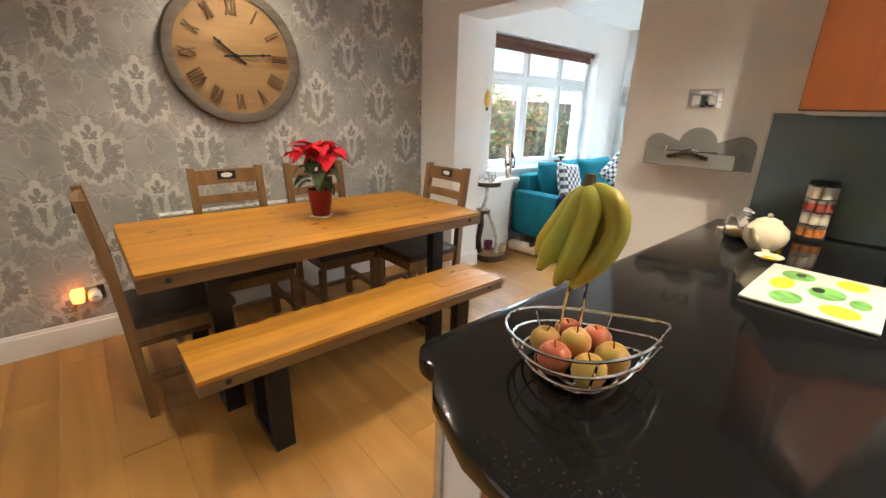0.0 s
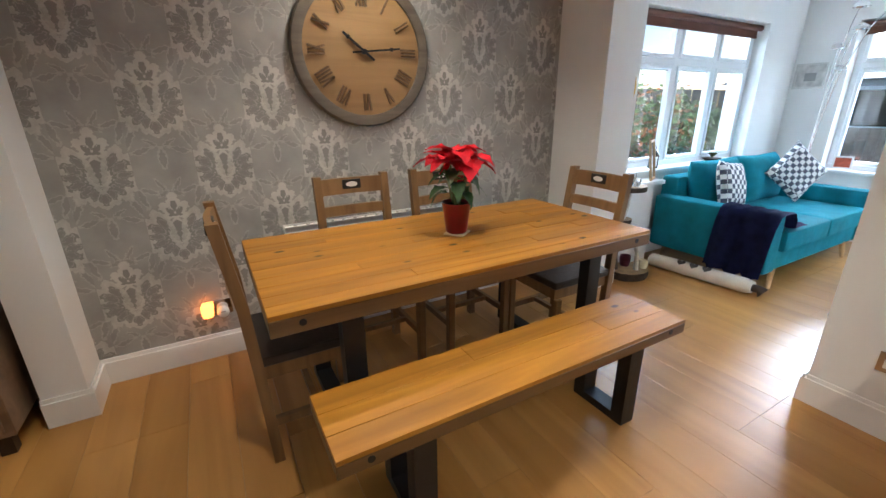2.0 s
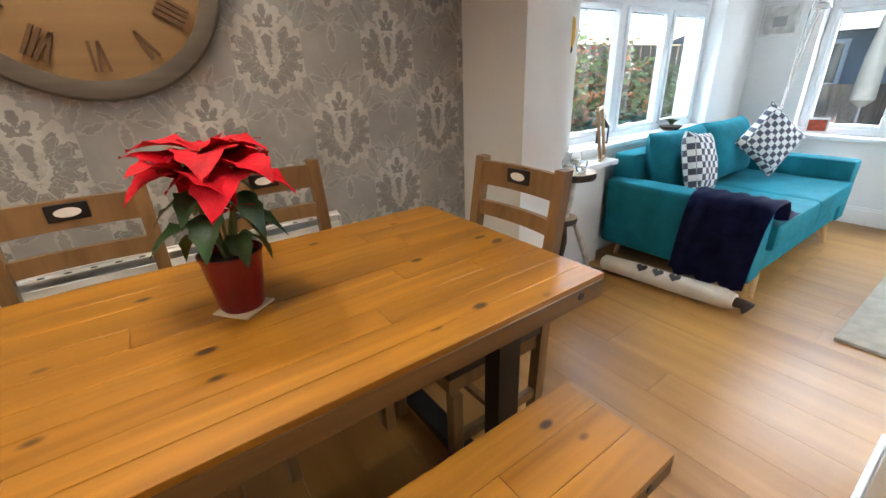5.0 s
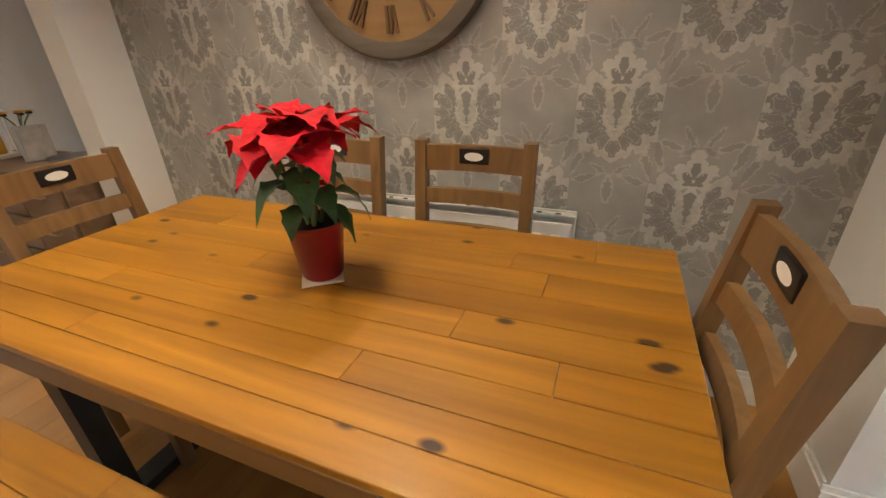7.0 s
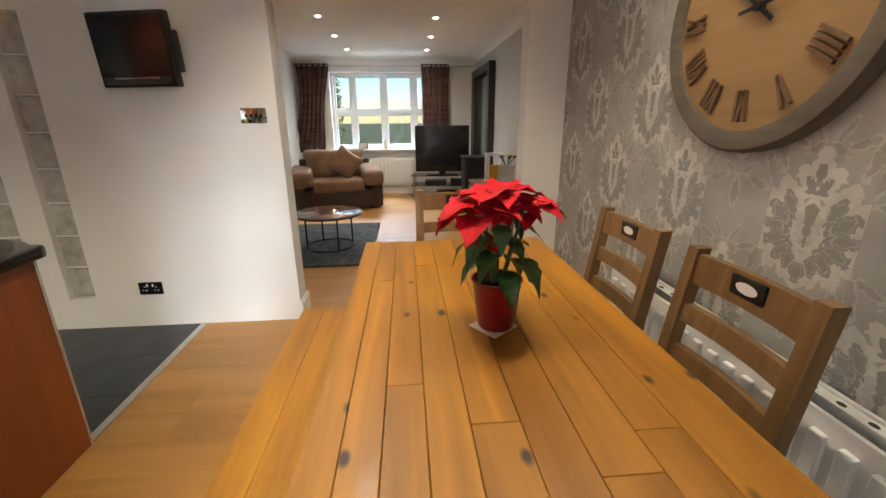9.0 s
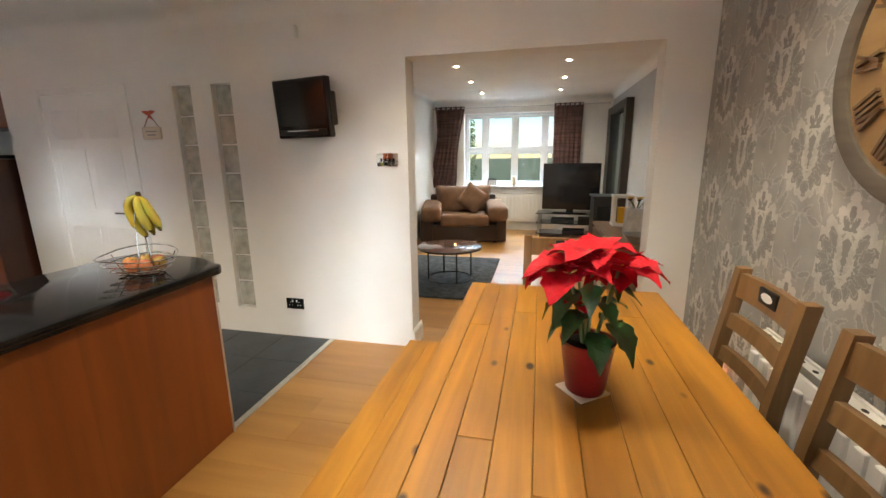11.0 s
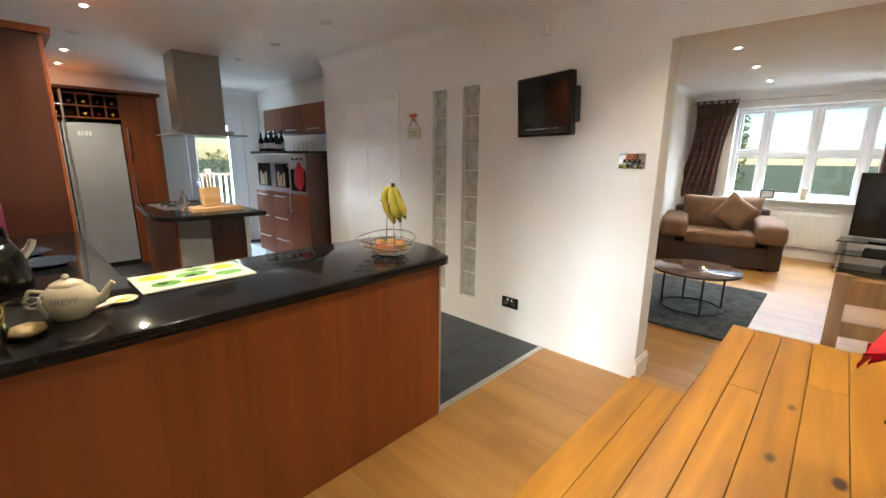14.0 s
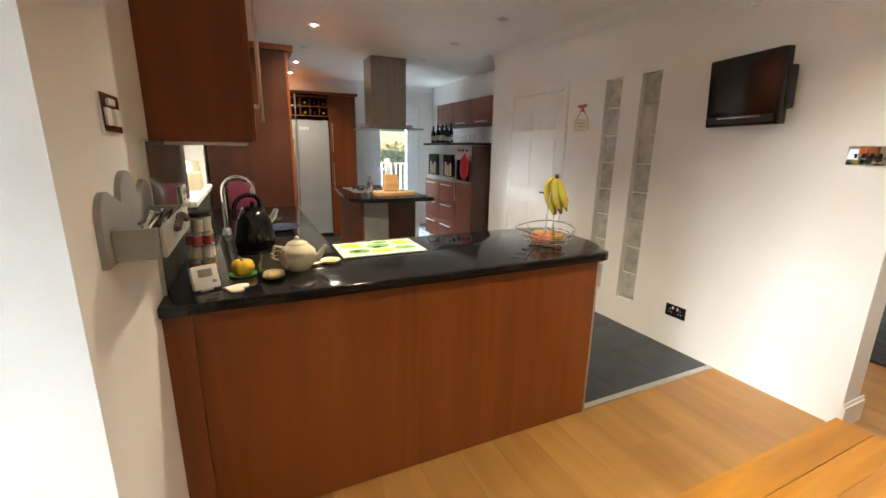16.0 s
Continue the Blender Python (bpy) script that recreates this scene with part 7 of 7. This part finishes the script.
solid("sill_candle", lathe([(0, 0), (0.045, 0), (0.045, 0.17), (0, 0.17)], 20), M["canvas"], "tall pale pillar candle on the sill", "candle", at=(-6.93, -0.60, 0.84))

# dark glazed doors beside the stove
_dd = thing("door_3", (0, 0, 0), 0, "dark stained glazed internal doors", "door", kind="structure")
for r in ((-6.74, -6.40, 0.98, 1.08, 0, 2.16), (-5.30, -5.16, 0.98, 1.08, 0, 2.16), (-6.40, -5.30, 0.98, 1.08, 2.04, 2.16)):
    part("door_frame", box(*r, 0.006, 1), M["dark_wood"], _dd)
part("pane", boxes((-6.40, -5.30, 1.05, 1.06, 0.0, 2.04)), M["splash"], _dd, "grey glass")
_st = thing("wood_stove", (-5.45, 0.86, 0), 0, "black cast iron stove on short legs", "stove")
part("body", box(-0.22, 0.22, -0.20, 0.18, 0.10, 0.78, 0.01, 2), M["black_metal"], _st)
part("top_plate", box(-0.25, 0.25, -0.22, 0.20, 0.78, 0.81, 0.005, 1), M["black_metal"], _st)
part("door", box(0.215, 0.235, -0.15, 0.13, 0.22, 0.66, 0.006, 1), M["oven_glass"], _st)
for x in (-0.18, 0.18):
    for y in (-0.16, 0.14):
        part("leg", boxes((x - 0.02, x + 0.02, y - 0.02, y + 0.02, 0, 0.10)), M["black_metal"], _st)


def sideboard():
    s = thing("sideboard", (-2.43, 0.40, 0), 0, "brown oak sideboard with drawers on dark feet", "sideboard")
    L = 1.16
    part("carcass", box(-L / 2, L / 2, 0.0, 0.42, 0.09, 0.755, 0.004, 1), M["mid_oak"], s)
    part("top", box(-L / 2 - 0.012, L / 2 + 0.012, -0.015, 0.43, 0.755, 0.785, 0.004, 1), M["mid_oak"], s)
    for i in range(3):
        for j in range(3):
            x0, z0 = -L / 2 + 0.02 + i * (L - 0.04) / 3, 0.12 + 0.21 * j
            d = part("drawer", box(x0 + 0.006, x0 + (L - 0.04) / 3 - 0.006, -0.018, 0.0, z0, z0 + 0.195, 0.004, 1), M["mid_oak"], s)
            part("handle", tube([(x0 + 0.12, -0.018, z0 + 0.13), (x0 + 0.12, -0.04, z0 + 0.13), (x0 + 0.24, -0.04, z0 + 0.13), (x0 + 0.24, -0.018, z0 + 0.13)], 0.006, 6), M["beige_plate"], d)
    for x in (-L / 2 + 0.05, L / 2 - 0.05):
        for y in (0.04, 0.38):
            part("foot", boxes((x - 0.025, x + 0.025, y - 0.025, y + 0.025, 0, 0.09)), M["dark_wood"], s)


sideboard()
_lt = thing("white_lantern", (-2.80, 0.60, 0.785), 0, "white wooden lantern with a golden candle", "lantern")
for x in (-0.07, 0.07):
    for y in (-0.07, 0.07):
        part("post", boxes((x - 0.01, x + 0.01, y - 0.01, y + 0.01, 0.02, 0.25)), M["gloss_white"], _lt)
part("base", boxes((-0.085, 0.085, -0.085, 0.085, 0, 0.02)), M["gloss_white"], _lt)
part("roof", boxes((-0.085, 0.085, -0.085, 0.085, 0.25, 0.27)), M["gloss_white"], _lt)
part("candle", lathe([(0, 0.021), (0.04, 0.021), (0.04, 0.16), (0, 0.16)], 18), M["lemon"], _lt)
_sf = thing("sunflower_vase", (-2.62, 0.68, 0.785), 0, "vase of artificial sunflowers on the sideboard", "flowers")
part("vase", lathe([(0, 0), (0.04, 0), (0.05, 0.06), (0.03, 0.14), (0.035, 0.15), (0, 0.14)], 22), M["grey_paint"], _sf)
for i in range(5):
    a = 72 * i
    ca, sa = math.cos(math.radians(a)), math.sin(math.radians(a))
    part("stalk", tube([(0, 0, 0.14), (0.03 * ca, 0.03 * sa, 0.20), (0.06 * ca, 0.06 * sa, 0.24)], 0.004, 6), M["stem"], _sf)
    fl = part("flower_heart", blob(0.018, 1, 1, 0.5, 2, at=(0.065 * ca, 0.065 * sa, 0.25)), M["bark"], _sf)
    for k in range(9):
        part("petal", turned(leaf_mesh(0.04, 0.018, 0.2, False), pose(0.065 * ca, 0.065 * sa, 0.25, 0, -25, 40 * k)), M["lemon"], fl, smooth=60)
_bw = solid("glass_bowl", lathe([(0, 0), (0.05, 0), (0.11, 0.06), (0.105, 0.06), (0.05, 0.008), (0, 0.008)], 28), M["steel"], "shallow metal bowl on the sideboard", "bowl", at=(-2.02, 0.58, 0.785))
picture("photo_frame", pose(-2.40, 0.62, 0.885, -10, 0, 60), 0.15, 0.20, "silver photo frame on the sideboard", "steel")


# ---------------------------------------------------------------- outdoors
structure("ground", boxes((-200, 200, 5.0, 200, -0.30, -0.16), (-200, 200, -200, -10, -0.30, -0.16), (5.0, 200, -10, 5.0, -0.30, -0.16), (-200, -7.3, -10, 5.0, -0.30, -0.16), (-7.3, 5.0, 1.4, 5.0, -0.30, -0.16), (-7.3, 5.0, -10, -7.6, -0.30, -0.16)), M["grass"], "lawn and fields round the house", "ground")
structure("pavement", boxes((5.0, 9.0, -6.0, 3.0, -0.16, -0.10)), M["paving"], "grey patio paving beyond the sun room", "patio")
_fn = thing("fence", (0, 2.6, -0.16), 0, "weathered brown close-board garden fence", "fence")
for i in range(64):
    p = part("fence_board", boxes((0.0, 0.125, -0.012 if i % 2 else 0.0, 0.0 if i % 2 else 0.012, 0, 1.75)), M["fence"], _fn, smooth=None)
    p.location.x = 0.5 + 0.13 * i
for z in (0.3, 1.4):
    part("rail", boxes((0.5, 8.8, 0.013, 0.06, z, z + 0.08)), M["fence"], _fn)
_f2 = thing("fence", (9.2, -6, -0.16), 0, "weathered garden fence behind the patio", "fence")
for i in range(60):
    p = part("fence_board", boxes((0, 0.012, 0, 0.145, 0, 1.1)), M["fence"], _f2, smooth=None)
    p.location.y = 0.15 * i


def bush(name, at, r, h, mats, seed, count, label):
    """A shrub: short stems and a crown of many small leaves."""
    rng = random.Random(seed)
    b = thing(name, at, 0, label, "shrub")
    for k in range(4):
        a = rng.uniform(0, 6.28)
        part("trunk", tube([(0, 0, 0), (0.1 * math.cos(a), 0.1 * math.sin(a), h * 0.4), (r * 0.5 * math.cos(a), r * 0.5 * math.sin(a), h * 0.75)], [0.04, 0.03, 0.012], 7), M["bark"], b)
    for mi, mm in enumerate(mats):
        verts, faces = [], []
        for i in range(count // len(mats)):
            u = Vector((rng.gauss(0, 1), rng.gauss(0, 1), rng.gauss(0, 1))).normalized() * rng.uniform(0.55, 1.0)
            k = 1 + 0.35 * noise.noise(u * 2.2 + Vector((seed, 0, 0)))
            c = Vector((u.x * r * k, u.y * r * k, h * 0.6 + u.z * h * 0.42 * k))
            d = Vector((rng.gauss(0, 1), rng.gauss(0, 1), rng.gauss(0, 1))).normalized()
            e = d.orthogonal().normalized()
            s = rng.uniform(0.03, 0.06)
            q = len(verts)
            verts += [c - d * s, c + e * s * 0.45, c + d * s, c - e * s * 0.45]
            faces.append((q, q + 1, q + 2, q + 3))
        me = bpy.data.meshes.new("crown")
        me.from_pydata([tuple(v) for v in verts], [], faces)
        me.materials.append(M[mm])
        o = new("crown", me)
        o.parent = b
        o["kind"] = "stuff"


bush("garden_shrub", (2.6, 2.1, -0.16), 0.65, 1.9, ("hedge", "hedge"), 1, 2600, "leafy green garden shrub by the fence")
bush("garden_shrub", (3.6, 2.25, -0.16), 0.5, 2.2, ("hedge", "hedge_red", "hedge"), 2, 2400, "green and red-tipped garden shrub by the fence")
bush("garden_shrub", (4.7, 2.1, -0.16), 0.55, 1.75, ("hedge", "hedge_red", "hedge"), 5, 2400, "green and russet garden shrub by the fence")
bush("garden_shrub", (5.7, 2.0, -0.16), 0.6, 1.5, ("hedge", "hedge"), 6, 2000, "low leafy garden shrub by the fence")
bush("garden_shrub", (1.6, 2.0, -0.16), 0.5, 1.7, ("hedge",), 3, 1600, "leafy green garden shrub")
for i in (3, 4, 5):
    bush("front_hedge", (-11.5 - 0.3 * (i % 2), -5.2 + 1.6 * i, -0.16), 1.1, 0.5 + 0.15 * (i % 3), ("hedge",), 10 + i, 1500, "clipped green front garden hedge")
bush("conifer", (-9.4, -2.2, -0.16), 0.55, 3.0, ("hedge",), 21, 2600, "tall green conifer beside the front window")
for i in range(3):
    bush("garden_hedge", (-3.0 + 2.0 * i, -12.5, -0.16), 1.2, 1.7, ("hedge",), 30 + i, 1400, "green hedge beyond the deck")


def neighbour():
    h = thing("neighbour_house", (0, 0, 0), 0, "grey rendered neighbouring house with slate roof", "house")
    part("wall", boxes((16, 22, -9, 7, -0.2, 2.0)), M["render_wall"], h)
    bm = bmesh.new()
    v = [bm.verts.new(p) for p in ((15.6, -9.4, 2.0), (15.6, 7.4, 2.0), (19, 7.4, 2.75), (19, -9.4, 2.75), (22.4, -9.4, 2.0), (22.4, 7.4, 2.0))]
    for q in ((0, 1, 2, 3), (3, 2, 5, 4), (0, 3, 4), (1, 5, 2)):
        bm.faces.new([v[i] for i in q])
    part("roof", bm, M["slate"], h, smooth=None)
    for y in (-5.5, -1.5, 2.5):
        w = part("window", box(15.93, 16.0, y, y + 1.5, 0.6, 1.8, 0.01, 1), M["upvc"], h)
        part("pane", boxes((15.915, 15.928, y + 0.1, y + 1.4, 0.7, 1.7)), M["oven_glass"], w)


neighbour()
_gw = structure("garden_wall", boxes((8.0, 8.22, -5.0, 2.2, -0.10, 0.42)), M["brick_red"], "low red brick garden wall", "garden wall")
for i, y in enumerate((-2.6, -1.2, 0.1)):
    p = thing("planter", (7.5, y, -0.10), 0, "dark blue-grey patio planter", "planter", "patio planters")
    part("tub", lathe([(0, 0), (0.16, 0), (0.22, 0.40), (0.20, 0.40), (0.15, 0.05), (0, 0.05)], 22), M["render_wall"], p)
    part("soil", lathe([(0, 0.36), (0.19, 0.36), (0, 0.37)], 18), M["soil"], p)
for y in (-0.9, 0.55):
    u = thing("closed_parasol", (8.6, y, -0.10), 0, "closed white patio parasol", "parasol", "patio parasols")
    part("pole", tube([(0, 0, 0), (0, 0, 2.2)], 0.02, 8), M["alu"], u)
    part("canopy", lathe([(0.05, 0.75), (0.14, 0.85), (0.12, 1.4), (0.05, 2.0), (0.0, 2.15)], 14), M["canvas"], u)
    part("foot", lathe([(0, 0), (0.22, 0), (0.2, 0.06), (0, 0.07)], 18), M["black_matt"], u)


def garden_chair(y):
    c = thing("garden_chair", (6.9, y, -0.10), 0, "black metal garden chair on the patio", "chair")
    part("seat", box(-0.2, 0.2, -0.2, 0.2, 0.43, 0.45, 0.006, 1), M["black_metal"], c)
    for x in (-0.18, 0.18):
        part("leg", tube([(x, -0.18, 0), (x, -0.18, 0.44)], 0.012, 8), M["black_metal"], c)
        part("back_post", tube([(x, 0.18, 0), (x, 0.19, 0.9)], 0.012, 8), M["black_metal"], c)
    for z in (0.6, 0.74, 0.88):
        part("back_rail", tube([(-0.18, 0.19, z), (0.18, 0.19, z)], 0.009, 8), M["black_metal"], c)


garden_chair(-1.0)
_dk = structure("deck", boxes((-4.0, 2.0, -9.8, -7.6, -0.16, -0.06)), M["deck"], "timber deck outside the back door", "deck")
_rg = thing("deck_railing", (0, -9.7, -0.06), 0, "timber deck railing with pale balusters", "railing")
part("top_rail", box(-3.8, 1.8, -0.04, 0.04, 1.06, 1.11, 0.006, 1), M["deck"], _rg)
part("bottom_rail", box(-3.8, 1.8, -0.03, 0.03, 0.10, 0.15, 0.006, 1), M["deck"], _rg)
for i in range(48):
    p = part("baluster", boxes((-0.02, 0.02, -0.02, 0.02, 0.15, 1.06)), M["gloss_white"], _rg, smooth=None)
    p.location.x = -3.75 + 0.117 * i
for x in (-3.8, -1.9, 0.0, 1.8):
    part("post", boxes((x - 0.05, x + 0.05, -0.05, 0.05, 0.0, 1.2)), M["deck"], _rg)


# ---------------------------------------------------------------- floor boards and tiles
floor = bpy.data.objects["floor"]
_w, _len = 0.192, 1.28
_meshes = {}


def board(x, y0, y1, parent):
    key = round(y1 - y0, 2)
    if key not in _meshes:
        L = key
        _meshes[key] = mesh_of("floor_board", box(-_w / 2 + 0.0005, _w / 2 - 0.0005, -L / 2 + 0.0005, L / 2 - 0.0005, -0.012, 0, 0.0005, 1), M["laminate"])
    o = new("floor_board", _meshes[key])
    o.location = (x, (y0 + y1) / 2, 0)
    o.parent = parent


def board_field(x0, x1, y0, y1, parent, seed):
    rng = random.Random(seed)
    n = int(math.ceil((x1 - x0) / _w))
    for i in range(n):
        y = y0
        first = round(rng.choice((0.32, 0.64, 0.96, 1.28)), 2)
        while y < y1 - 0.02:
            e = min(y1, y + first)
            if y1 - e < 0.15:
                e = y1
            board(x0 + _w * (i + 0.5), y, e, parent)
            y, first = e, _len


board_field(XW, 4.71, -1.667, YN, floor, 3)
board_field(XW - 28 * _w, XW - 0.001, -2.14, 1.08, floor, 5)
board_field(XEB, 4.71, -4.0, -1.667, bpy.data.objects["floor_sunroom_base"], 7)

kitchen_floor = bpy.data.objects["kitchen_floor"]
_tile = mesh_of("floor_tile", box(-0.1985, 0.1985, -0.1985, 0.1985, -0.008, 0, 0.002, 1), M["slate"])
for i in range(8):
    for j in range(15):
        x, y = -1.63 + 0.2 + 0.4 * i, -1.706 - 0.2 - 0.4 * j
        if x < XE - 0.1:
            o = new("floor_tile", _tile)
            o.location, o.parent = (x, y, 0), kitchen_floor
